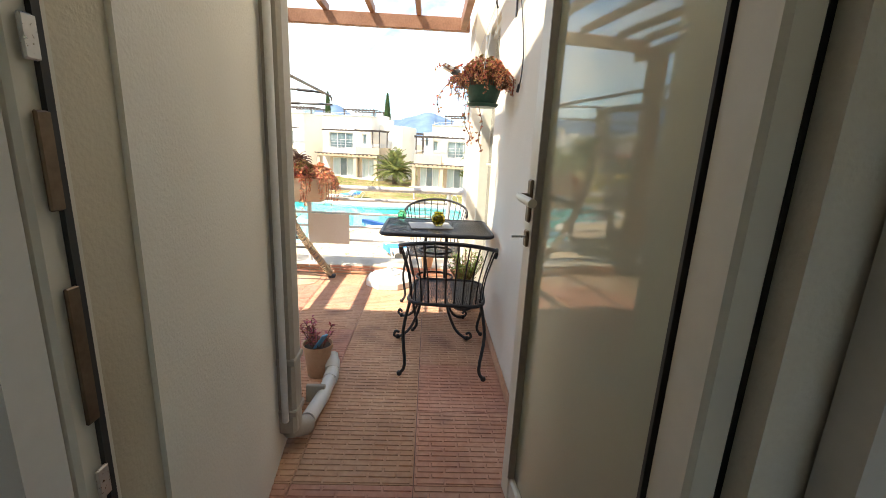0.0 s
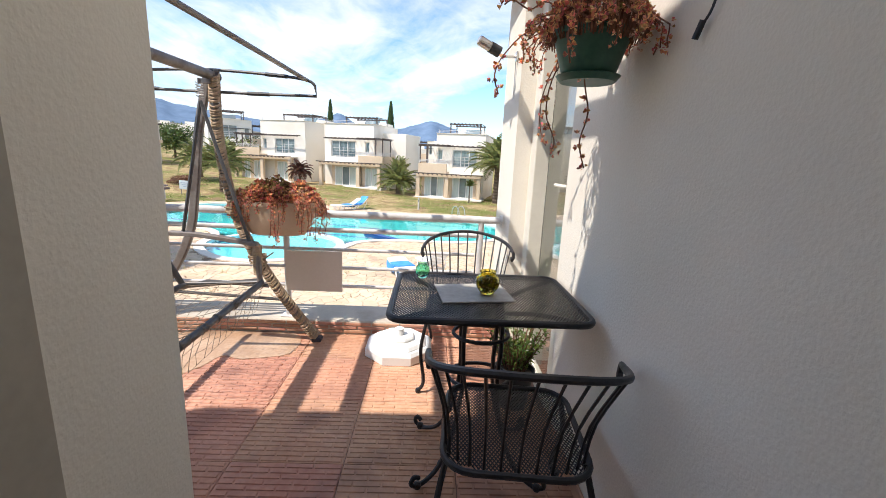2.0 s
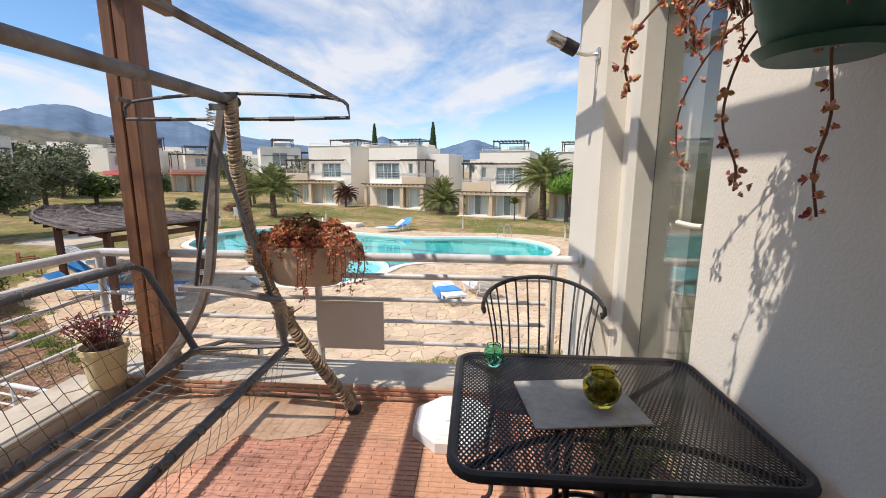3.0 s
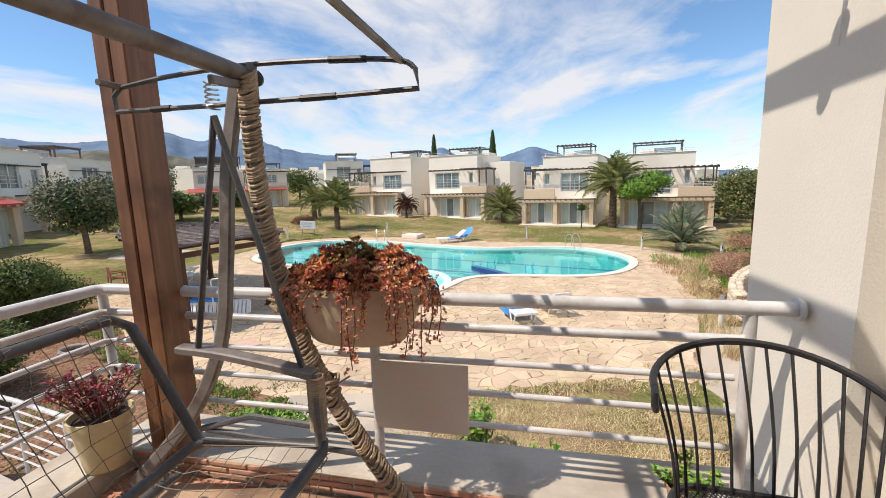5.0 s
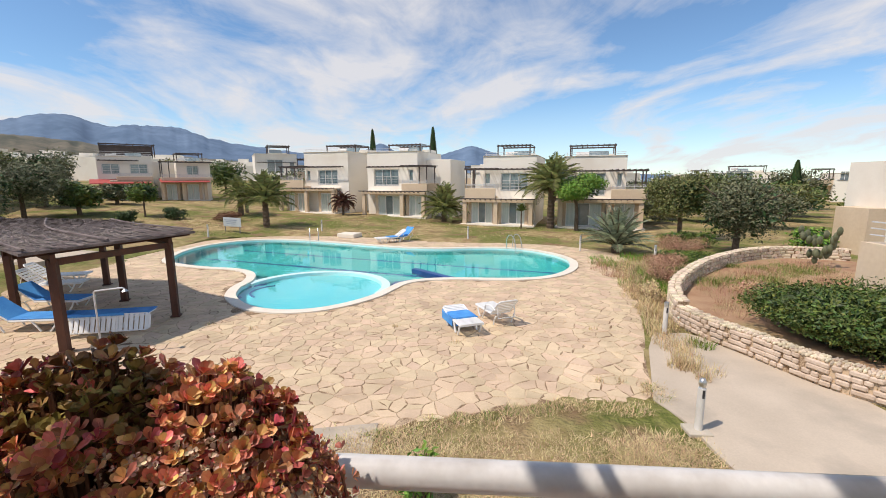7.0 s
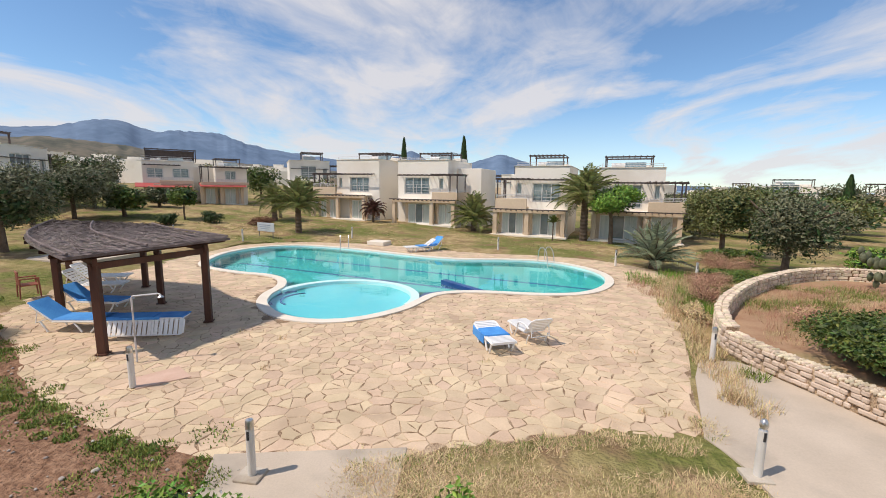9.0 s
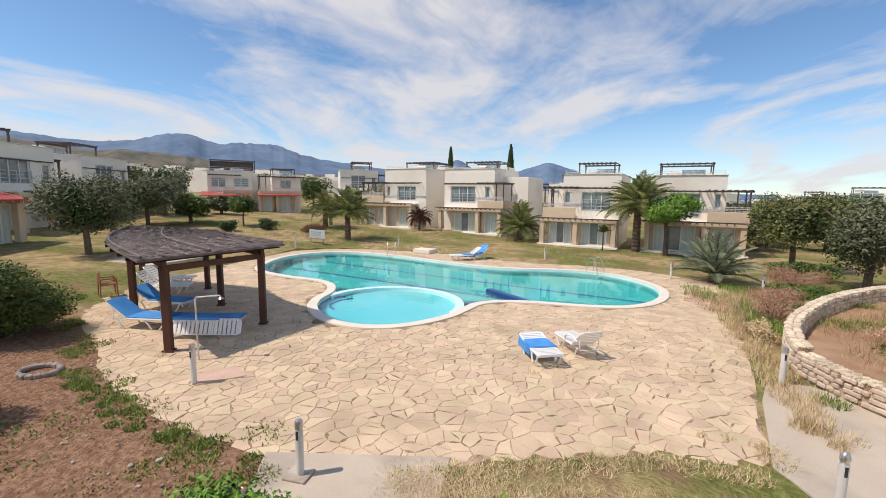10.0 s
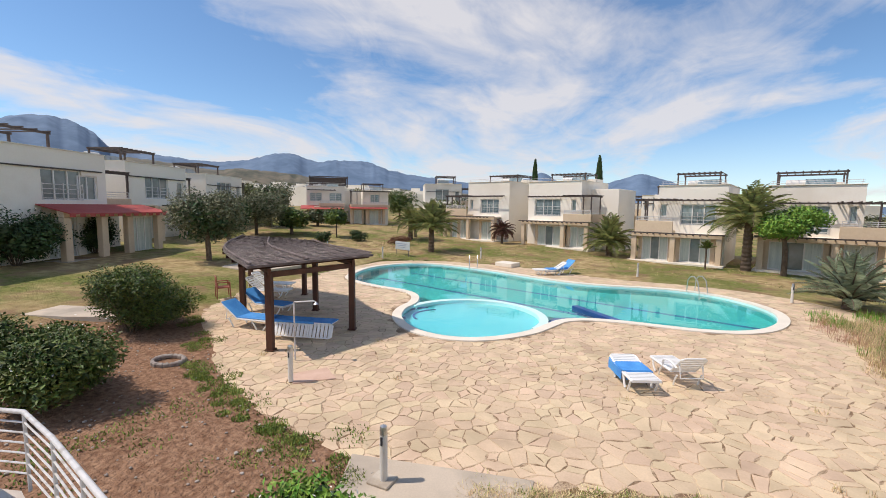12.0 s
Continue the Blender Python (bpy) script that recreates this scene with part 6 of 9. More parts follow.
def villa(x, y, turn, W, side, bays, label, z=None, D=8.0, awning=False, H=6.2, roof="pergola", upper=None, stub=2.4, lift=0.0):
    """A two storey house: the front along local x, the body behind it; side -1 or 1: on which side the balcony is."""
    z = level(x, y) if z is None else z
    h = thing("villa", (x, y, z + lift), label, "house", "villas round the pool", radians(turn))
    up = upper or ((W * 0.28, W * 0.66),)
    holes_up = [(a, b, 3.25, 4.95) for a, b in up]
    small = (W * 0.82, W * 0.94) if side > 0 else (W * 0.06, W * 0.16)
    holes_up.append((*small, 3.3, 4.7))
    lower = [(a + 0.25, b - 0.25, 0.05, 2.35) for a, b in bays if a >= 0 and b <= W]
    g = pierced(Geo(), 0, W, 0, H, 0, 0.25, holes_up + lower)
    g.box((W / 2, D / 2 + 0.127, H / 2), (W, D - 0.25, H))
    part("wall", g, WHITEWALL, h, "white cream rendered wall")
    part("plinth", Geo().box((W / 2, D / 2, -0.35), (W + 0.1, D + 0.1, 0.7)), CONCRETE, h)
    part("cornice", Geo().box((W * 0.5, -0.03, H - 1.02), (W * 0.94, 0.14, 0.07)), VILLAWOOD, h, "thin dark timber cornice")
    part("parapet_coping", Geo().box((W / 2, 0.1, H + 0.03), (W + 0.06, 0.3, 0.06)).box((0.1, D / 2, H + 0.03), (0.3, D - 0.32, 0.06)).box((W - 0.1, D / 2, H + 0.03), (0.3, D - 0.32, 0.06)), COPING, h)
    for i, hole in enumerate(holes_up):
        window(h, *hole, 0.02, leaves=3 if hole[1] - hole[0] > 2.0 else (2 if hole[1] - hole[0] > 1 else 1), rail=(i < len(up)))
    for hole in lower:
        window(h, *hole, 0.02, leaves=3, pane=CURTAIN, name="glass_door")
    # side balcony block
    sx0, sx1 = (W, W + stub) if side > 0 else (-stub, 0)
    g = Geo().box(((sx0 + sx1) / 2, 0.1 + (D - 2) / 2 + 1.2, 1.4), (sx1 - sx0, D - 2.0, 2.8))
    part("side_block", g, WHITEWALL if side > 0 else BEIGEWALL, h, "lower side block with a terrace on top")
    g = Geo().box(((sx0 + sx1) / 2, 0.38, 2.95), (sx1 - sx0 + 0.05, 0.14, 0.95), ch=0.02)
    g.box((sx0 if side < 0 else sx1, 1.9, 2.95), (0.14, 2.9, 0.95), ch=0.02)
    g.box(((sx0 + sx1) / 2, 1.7, 2.62), (sx1 - sx0, 2.7, 0.14))
    bal = part("balcony", g, BEIGEWALL, h, "beige rendered balcony parapet")
    rail_part(bal, sx0 + 0.1, sx1 - 0.1, 0.38, 3.40, "rail")
    pergola_part(h, sx0 + 0.1, sx1 - 0.1, 0.45, 2.6, 3.40, 5.05, VILLAWOOD, slats=6, name="balcony_pergola", label="dark timber balcony pergola")
    # ground floor porch
    if bays:
        pr = 1.5
        cols = sorted({round(q, 2) for b in bays for q in b})
        porch = part("porch", Geo().box(((cols[0] + cols[-1]) / 2, -pr + 0.18, 2.52), (cols[-1] - cols[0] + 0.45, 0.36, 0.34), ch=0.02), BEIGEWALL, h, "beige stone clad porch with square columns")
        for c in cols:
            part("column", Geo().box((c, -pr + 0.18, 1.17), (0.42, 0.36, 2.34), ch=0.02), BEIGEWALL, porch)
        part("porch_floor", Geo().box(((cols[0] + cols[-1]) / 2, -pr / 2, -0.12), (cols[-1] - cols[0] + 0.6, pr + 0.3, 0.3)), CONCRETE, porch)
        n = int((cols[-1] - cols[0]) / 0.45)
        if awning:
            q = [(cols[0] - 0.3, -pr - 0.5, 2.58), (cols[-1] + 0.3, -pr - 0.5, 2.58), (cols[-1] + 0.3, -0.02, 3.05), (cols[0] - 0.3, -0.02, 3.05)]
            g = Geo().add(q + [(a, b, c - 0.06) for a, b, c in q], [(0, 1, 2, 3), (7, 6, 5, 4), (0, 4, 5, 1), (1, 5, 6, 2), (2, 6, 7, 3), (3, 7, 4, 0)])
            for i in range(12):
                a = cols[0] - 0.3 + (cols[-1] - cols[0] + 0.6) * i / 12
                g.box((a + 0.1, -pr - 0.50, 2.46), (0.34, 0.02, 0.16), ch=0.01)
            part("awning", g, REDROOF, h, "red porch awning")
        else:
            part("porch_roof", Geo().box(((cols[0] + cols[-1]) / 2, -pr / 2 + 0.1, 2.74), (cols[-1] - cols[0] + 0.4, pr, 0.1)), WHITEWALL, porch)
            for i in range(n):
                part("rafter_end", Geo().box((cols[0] + 0.2 + i * 0.45, -pr - 0.10, 2.75), (0.09, 0.45, 0.10)), VILLAWOOD, porch)
        for a, b in bays:
            if not (a >= 0 and b <= W):
                gw = part("glass_door", Geo().box(((a + b) / 2, -pr + 0.42, 0.06), (b - a - 0.45, 0.1, 0.1)), WINFRAME, porch)
                m = 3
                for i in range(m):
                    part("pane", Geo().box((a + 0.25 + (i + 0.5) * (b - a - 0.5) / m, -pr + 0.44, 1.2), ((b - a - 0.5) / m - 0.05, 0.04, 2.2)), CURTAIN, gw)
                part("window_frame", Geo().box(((a + b) / 2, -pr + 0.42, 2.27), (b - a - 0.45, 0.08, 0.1)).box(((a + b) / 2 + (b - a - .5) / 6, -pr + 0.42, 1.2), (0.06, 0.07, 2.1)).box(((a + b) / 2 - (b - a - .5) / 6, -pr + 0.42, 1.2), (0.06, 0.07, 2.1)), WINFRAME, gw)
    # roof terrace
    if roof:
        part("roof_block", Geo().box((W * 0.62, D * 0.68, H + 0.22), (W * 0.5, 2.4, 0.44), ch=0.03), WHITEWALL, h, "low white roof block")
        pergola_part(h, W * 0.34, W * 0.86, D * 0.24, D * 0.52, H, H + 1.15, VILLAWOOD, slats=8)
        part("solar_panel", Geo().box((W * 0.55, D * 0.44, H + 0.55), (1.6, 0.05, 0.7), ch=0.01, m=Matrix.Rotation(radians(-50), 3, "X")), WINGLASS, h, "dark solar water panel")
        part("water_tank", Geo().tube([(W * 0.38, D * 0.58, H + 0.75), (W * 0.38 + 1.1, D * 0.58, H + 0.75)], 0.25, 12), WINFRAME, h, "white water tank", True)
    return h


villa(-26.2, 10.9, 110, 10.0, 1, ((6.0, 8.2), (8.2, 10.0), (10.0, 12.4)), "white two storey villa with a red awning over a stone porch", z=-1.65, awning=True, H=6.0, D=9, stub=2.2, upper=((6.1, 8.4),))
villa(-33.3, 23.4, 112, 6.6, 1, ((1.5, 4.0),), "white two storey villa partly hidden by olive trees", z=-1.4, H=5.9, D=9, stub=1.2)
villa(-38.0, 33.0, 112, 6.6, 1, ((1.5, 4.0),), "white two storey villa beside another of its row", z=-1.2, H=5.6, D=9, stub=1.2)
villa(-26.5, 57.0, 30, 5.0, 1, ((0.3, 4.0),), "white two storey villa with a roof pergola behind the palms", z=-1.0, H=5.6)
villa(0.4, 66.0, -10, 4.6, -1, (), "small white villa in the gap between two nearer villas", z=-1.9, H=5.2)
villa(42.0, 84.0, -25, 10.0, -1, (), "white villa behind green garden trees", z=-2.3, H=4.6)
villa(57.0, 76.0, -25, 11.0, -1, (), "white villa behind green garden trees", z=-2.3, H=4.4)
villa(76.0, 66.0, -30, 11.0, -1, (), "white villa beside dark conifers", z=-2.3, H=4.2)

def garden_villa(x, y, z, turn, label, body, H, win, small, cornice, balc, cols, bays, roof, D=8.0, awning=False, block=None, wing=None, screen=False, balc_pergola=True):
    """A villa given along its porch front: body and openings as (x0, x1[, z0, z1]); the upper wall stands 1.3 m behind the porch."""
    F = 1.3
    h = thing("villa", (x, y, z), label, "house", "villas round the pool", radians(turn))
    x0, x1 = body
    holes = [tuple(w) for w in win + small]
    lower = [(a, b, 0.12, 2.0) for a, b in bays if a >= x0 + 0.1 and b <= x1 - 0.1]
    g = pierced(Geo(), x0, x1, -0.5, H, F, 0.25, holes + lower)
    g.box(((x0 + x1) / 2, F + D / 2 + 0.127, H / 2 - 0.25), (x1 - x0, D - 0.25, H + 0.5))
    part("wall", g, WHITEWALL, h, "cream white rendered wall")
    part("parapet_coping", Geo().box(((x0 + x1) / 2, F + 0.1, H + 0.025), (x1 - x0 + 0.08, 0.34, 0.05), ch=0.015).box((x0 + 0.12, F + D / 2, H + 0.025), (0.32, D - 0.4, 0.05)).box((x1 - 0.12, F + D / 2, H + 0.025), (0.32, D - 0.4, 0.05)), COPING, h)
    if block:
        part("stepped_wall", Geo().box(((block[0] + block[1]) / 2, F + 1.2 + block[3] / 2, block[2] / 2 - 0.2), (block[1] - block[0], block[3], block[2] + 0.4), ch=0.02), WHITEWALL, h, "lower stepped side wall")
    if wing:
        g = Geo().box(((wing[0] + wing[1]) / 2, F + 2.2 + 2.4, wing[2] / 2 - 0.2), (wing[1] - wing[0], 4.8, wing[2] + 0.4), ch=0.02)
        part("rear_wing", g, WHITEWALL, h, "recessed white rear wing")
    for i, w in enumerate(win):
        wide = w[1] - w[0]
        window(h, *w, F + 0.02, leaves=3 if wide > 1.8 else 2, pane=SKYGLASS, rail=True)
    for w in small:
        window(h, *w, F + 0.02, leaves=1, pane=SKYGLASS)
    # thin dark timber brim with short rafters over the upper openings
    ca, cb, cz = cornice
    brim = part("cornice", Geo().box(((ca + cb) / 2, F - 0.62, cz), (cb - ca, 0.07, 0.11)), VILLAWOOD, h, "thin dark timber brim")
    n = int((cb - ca) / 0.42)
    for i in range(n):
        part("rafter", Geo().box((ca + 0.15 + i * (cb - ca - 0.3) / (n - 1), F - 0.3, cz + 0.06), (0.06, 0.62, 0.08)), VILLAWOOD, brim)
    # balcony box over the end of the porch
    if balc:
        b0, b1, bz0, bz1 = balc
        out = 0.0
        g = Geo().box(((b0 + b1) / 2, out + 0.07, (bz0 + bz1) / 2), (b1 - b0, 0.14, bz1 - bz0), ch=0.015)
        outer = b0 if b0 < (x0 + x1) / 2 else b1
        g.box((outer, out + 1.6, (bz0 + bz1) / 2), (0.14, 2.9, bz1 - bz0), ch=0.015)
        g.box(((b0 + b1) / 2, out + 1.5, bz0 + 0.08), (b1 - b0 - 0.16, 2.7, 0.16))
        bal = part("balcony", g, BEIGEWALL, h, "beige rendered balcony parapet")
        rail = Geo()
        for k in range(3):
            rail.box(((b0 + b1) / 2, out + 0.07, bz1 + 0.09 + 0.11 * k), (b1 - b0 - 0.1, 0.03, 0.035))
            rail.box((outer, out + 1.5, bz1 + 0.09 + 0.11 * k), (0.03, 2.8, 0.035))
        for k in range(4):
            rail.box((b0 + 0.08 + (b1 - b0 - 0.16) * k / 3, out + 0.07, bz1 + 0.17), (0.035, 0.035, 0.34))
        part("rail", rail, RAILPAINT, bal, "white steel rail")
        if balc_pergola:
            s = -1 if outer == b0 else 1
            for k, (px_, py_) in enumerate(((outer - s * 0.08, 0.15), (outer - s * 0.08, 2.2), (outer - s * 0.75, 0.15))):
                part("balcony_post", Geo().box((px_, py_, (bz1 + cz) / 2), (0.09, 0.09, cz - bz1)), VILLAWOOD, h, "dark timber post")
            top = part("balcony_pergola", Geo().box(((b0 + b1) / 2, 0.15, cz), (b1 - b0 + 0.2, 0.07, 0.12)).box((outer - s * 0.08, 1.3, cz), (0.07, 2.6, 0.11)), VILLAWOOD, h, "dark timber balcony pergola")
            for k in range(7):
                part("slat", Geo().box((b0 + (b1 - b0) * k / 6, 1.3, cz + 0.09), (0.05, 2.9, 0.06)), VILLAWOOD, top)
    # beige porch of columns and beam with a dark eave
    pz = balc[2] if balc else 2.2
    c0, c1 = cols[0], cols[-1]
    porch = part("porch", Geo().box(((c0 + c1) / 2, 0.16, pz - 0.17), (c1 - c0 + 0.36, 0.30, 0.26), ch=0.02), BEIGEWALL, h, "beige stone clad porch with square columns")
    for c in cols:
        part("column", Geo().box((c, 0.16, (pz - 0.30) / 2 - 0.25), (0.34, 0.32, pz - 0.30 + 0.5), ch=0.02), BEIGEWALL, porch)
    part("porch_roof", Geo().box(((c0 + c1) / 2, F / 2 + 0.16, pz - 0.03), (c1 - c0 + 0.3, F - 0.05, 0.10)), WHITEWALL, porch)
    part("porch_floor", Geo().box(((c0 + c1) / 2, 0.55, -0.05), (c1 - c0 + 0.7, 1.5, 0.24), ch=0.02), COPING, porch, "pale concrete step")
    for a, b in bays:
        g = Geo().box((a - 0.14, 0.72, pz / 2 - 0.1), (0.26, 0.16, pz)).box((b + 0.14, 0.72, pz / 2 - 0.1), (0.26, 0.16, pz)).box(((a + b) / 2, 0.72, (pz + 1.9) / 2), (b - a, 0.155, pz - 1.92))
        part("bay_wall", g, BEIGEWALL, porch)
        door = part("glass_door", Geo().box(((a + b) / 2, 0.72, 1.87), (b - a, 0.12, 0.07)), WINFRAME, porch, "white framed glass door")
        part("door_sill", Geo().box(((a + b) / 2, 0.72, 0.11), (b - a, 0.12, 0.08)), WINFRAME, door)
        m = 3 if b - a > 1.6 else 2
        w = (b - a) / m
        for k in range(m + 1):
            part("window_frame", Geo().box((min(max(a + k * w, a + 0.035), b - 0.035), 0.72, 0.99), (0.06, 0.10, 1.68)), WINFRAME, door)
        for k in range(m):
            part("pane", Geo().box((a + (k + 0.5) * w, 0.76, 0.99), (w - 0.07, 0.03, 1.66)), CURTAIN if k != 1 or m == 2 else WINGLASS, door)
    if awning:
        a0, a1, az = awning
        q = [(a0, -0.75, az), (a1, -0.75, az), (a1, F - 0.02, az + 0.42), (a0, F - 0.02, az + 0.42)]
        g = Geo().add(q + [(a, b, c - 0.06) for a, b, c in q], [(0, 1, 2, 3), (7, 6, 5, 4), (0, 4, 5, 1), (1, 5, 6, 2), (2, 6, 7, 3), (3, 7, 4, 0)])
        part("awning", g, REDROOF, h, "faded red porch awning")
    else:
        eave = part("eave", Geo().box(((c0 + c1) / 2, -0.16, pz + 0.0), (c1 - c0 + 0.7, 0.06, 0.09)), VILLAWOOD, porch, "dark timber eave strip")
        n = int((c1 - c0) / 0.42)
        for i in range(n):
            part("rafter_end", Geo().box((c0 + 0.1 + i * 0.42, -0.12, pz - 0.08), (0.06, 0.26, 0.07)), VILLAWOOD, porch)
    # roof terrace: pergola, tank, panel, low walls and an aerial
    r0, r1, rz = roof
    y0, y1 = F + 0.8, F + 3.4
    p = part("roof_pergola", Geo().box(((r0 + r1) / 2, y0, rz), (r1 - r0 + 0.2, 0.08, 0.11)), VILLAWOOD, h, "thin dark roof pergola")
    part("beam", Geo().box(((r0 + r1) / 2, y1, rz), (r1 - r0 + 0.2, 0.08, 0.11)), VILLAWOOD, p)
    for px_ in (r0, r1):
        for py_ in (y0, y1):
            part("post", Geo().box((px_, py_, (H + rz) / 2 - 0.03), (0.09, 0.09, rz - H - 0.06)), VILLAWOOD, p)
    for i in range(9):
        part("slat", Geo().box((r0 + (r1 - r0) * i / 8, (y0 + y1) / 2, rz + 0.08), (0.05, y1 - y0 + 0.3, 0.05)), VILLAWOOD, p)
    if screen:
        part("roof_screen", Geo().box(((r0 + r1) / 2, y1 + 0.1, (H + rz) / 2), (r1 - r0, 0.06, rz - H - 0.1)).box((r0 + 0.55, y0 + 0.1, (H + rz) / 2 + 0.1), (1.0, 0.05, rz - H - 0.4)), VILLAWOOD, h, "dark slatted roof screen")
        rail = Geo()
        for k in range(3):
            rail.box(((x0 + x1) / 2, F - 0.05, H + 0.1 + k * 0.2), (x1 - x0, 0.04, 0.04))
        part("roof_railing", rail, RAILPAINT, h, "white roof railing")
    part("roof_block", Geo().box(((r0 + r1) / 2 + 0.2, F + D * 0.62, H + 0.16), ((r1 - r0) * 0.9, 2.0, 0.34), ch=0.03), WHITEWALL, h, "low white roof block")
    part("solar_panel", Geo().box(((r0 + r1) / 2 + 0.5, F + 2.2, H + 0.30), (1.5, 0.05, 0.55), ch=0.01, m=Matrix.Rotation(radians(-40), 3, "X")), SKYGLASS, h, "solar water panel")
    part("water_tank", Geo().tube([(r0 + 0.4, F + 2.4, H + 0.28), (r0 + 1.4, F + 2.4, H + 0.28)], 0.2, 12), WINFRAME, h, "white water tank", True)
    g = Geo()
    for k in range(2):
        g.box((x0 + (x1 - x0) * 0.5, F + 0.12, H + 0.16 + k * 0.14), (x1 - x0 - 0.2, 0.025, 0.025))
    part("parapet_rail", g.box((x0 + 0.2, F + 0.12, H + 0.17), (0.03, 0.03, 0.3)).box((x1 - 0.2, F + 0.12, H + 0.17), (0.03, 0.03, 0.3)), RAILPAINT, h, "thin white parapet rail")
    return h


garden_villa(-18.2, 46.1, -1.80, -15, "cream two storey villa with beige balcony and porch", (1.8, 6.8), 5.85, [(3.4, 5.6, 2.7, 4.15)], [(2.05, 2.45, 3.1, 4.1)], (0.4, 6.4, 4.4),
             (-0.2, 2.5, 2.4, 3.15), (-0.35, 2.7, 5.75), ((0.2, 0.9), (1.3, 2.2), (4.0, 5.5)), (4.0, 7.2, 6.45), D=6.5)
garden_villa(-9.44, 43.81, -1.95, -15, "cream two storey villa with two curtained porch bays", (-0.2, 4.95), 5.87, [(0.5, 3.05, 2.75, 4.3)], [(4.05, 4.5, 3.2, 4.25)], (0.05, 6.3, 4.48),
             (3.9, 6.35, 2.3, 2.98), (0.0, 3.85, 5.95), ((1.2, 3.45), (4.3, 5.6)), (1.75, 4.9, 6.5), D=6.5, wing=(4.96, 7.4, 5.2))
garden_villa(0.03, 40.0, -2.30, -15, "cream two storey villa with a low balcony behind a palm tree", (1.25, 5.6), 5.55, [(2.75, 4.95, 2.72, 4.2)], [(1.4, 1.85, 3.3, 4.2)], (0.0, 5.6, 4.47),
             (0.05, 2.55, 2.12, 2.97), (0.0, 2.6, 5.4), ((0.42, 2.2), (2.95, 4.85)), (2.3, 4.95, 6.42), D=6.5, block=(0.65, 1.245, 4.95, 5.0))
garden_villa(7.40, 38.0, -2.30, -15, "cream two storey villa with a wide roof pergola and long balcony", (0.1, 4.65), 5.40, [(1.2, 3.2, 2.4, 4.15)], [(4.0, 4.4, 3.1, 4.15)], (-0.2, 5.8, 4.28),
             (3.6, 5.95, 2.2, 2.93), (0.0, 3.5, 5.7), ((0.4, 3.0), (3.9, 5.3)), (0.5, 3.8, 6.25), D=6.5)
garden_villa(-37.0, 46.4, -0.95, 42, "white two storey villa with a faded red awning beyond the lawn", (-0.6, 4.2), 4.85, [(-0.2, 1.3, 3.0, 4.1), (2.2, 3.8, 3.0, 4.1)], [], (-0.5, 3.0, 4.42),
             (1.0, 4.1, 2.35, 2.75), (0.5, 1.6, 3.9), ((0.7, 1.35), (2.0, 3.6)), (-0.2, 4.6, 6.2), D=7, awning=(-1.3, 3.9, 2.05), balc_pergola=False, screen=True, wing=(4.21, 7.6, 4.5))
garden_villa(-33.4, 49.7, -0.95, 42, "white two storey villa with red awning beside its neighbour", (1.6, 5.0), 4.5, [(2.6, 3.8, 2.9, 4.0)], [], (0.2, 5.0, 4.35),
             (0.0, 5.0, 2.3, 2.65), (0.0, 2.0, 4.2), ((0.4, 1.4), (2.4, 3.6)), (1.8, 4.4, 5.4), D=7, awning=(-0.2, 4.6, 2.15))

# neighbour block on the east side
nb = thing("neighbour_house", (0, 0, POOL_Z), "white and beige rendered neighbouring house with a roof terrace", "house")
part("wall", Geo().prism([(10.6, 13.9), (16.5, 13.9), (16.5, 16.3), (10.6, 16.3)], -0.2, 2.15), BEIGEWALL, nb, "beige rendered lower wall")
part("upper_wall", Geo().prism([(20.5, 26.5), (32.0, 26.5), (32.0, 29.0), (20.5, 29.0)], 0.0, 4.55), WHITEWALL, nb, "white rendered upper wall")
part("side_wall", Geo().prism([(19.6, 26.5), (20.49, 26.5), (20.49, 28.4), (19.6, 28.4)], -0.2, 2.3), BEIGEWALL, nb, "beige rendered side wall")
g = Geo()
for k in range(3):
    g.box((13.5, 14.0, 2.35 + k * 0.16), (5.6, 0.03, 0.03)).box((10.72, 15.1, 2.35 + k * 0.16), (0.03, 2.2, 0.03))
for x in (10.72, 13.5, 16.3):
    g.box((x, 14.0, 2.42), (0.04, 0.04, 0.54))
part("roof_rail", g, RAILPAINT, nb, "white steel terrace rail")

# far settlement: small white houses along the slope
rnd = random.Random(12)
far_houses = Geo()
for i in range(150):
    b = rnd.choice((rnd.uniform(-85, -33), rnd.uniform(-60, -20), rnd.uniform(-20, 30)))
    d = rnd.uniform(120, 420)
    a = radians(b)
    x, y = d * math.sin(a), 5 + d * math.cos(a)
    w, dd, hh = rnd.uniform(6, 14), rnd.uniform(6, 9), rnd.uniform(3.5, 6.5)
    z = level(x, y) + (0.022 * (d - 100) if b < -25 else 0.0) - 0.5
    far_houses.box((x, y, z + hh / 2 - 2), (w, dd, hh + 4), rz=rnd.uniform(0, 1.5))
    if rnd.random() < 0.6:
        far_houses.box((x + 1, y, z + hh + 0.5), (w * 0.4, dd * 0.5, 1.2), rz=0.4)
tagged(structure("backdrop_houses", far_houses, WHITEWALL, "distant cluster of small white flat roofed houses"), category="distant houses")


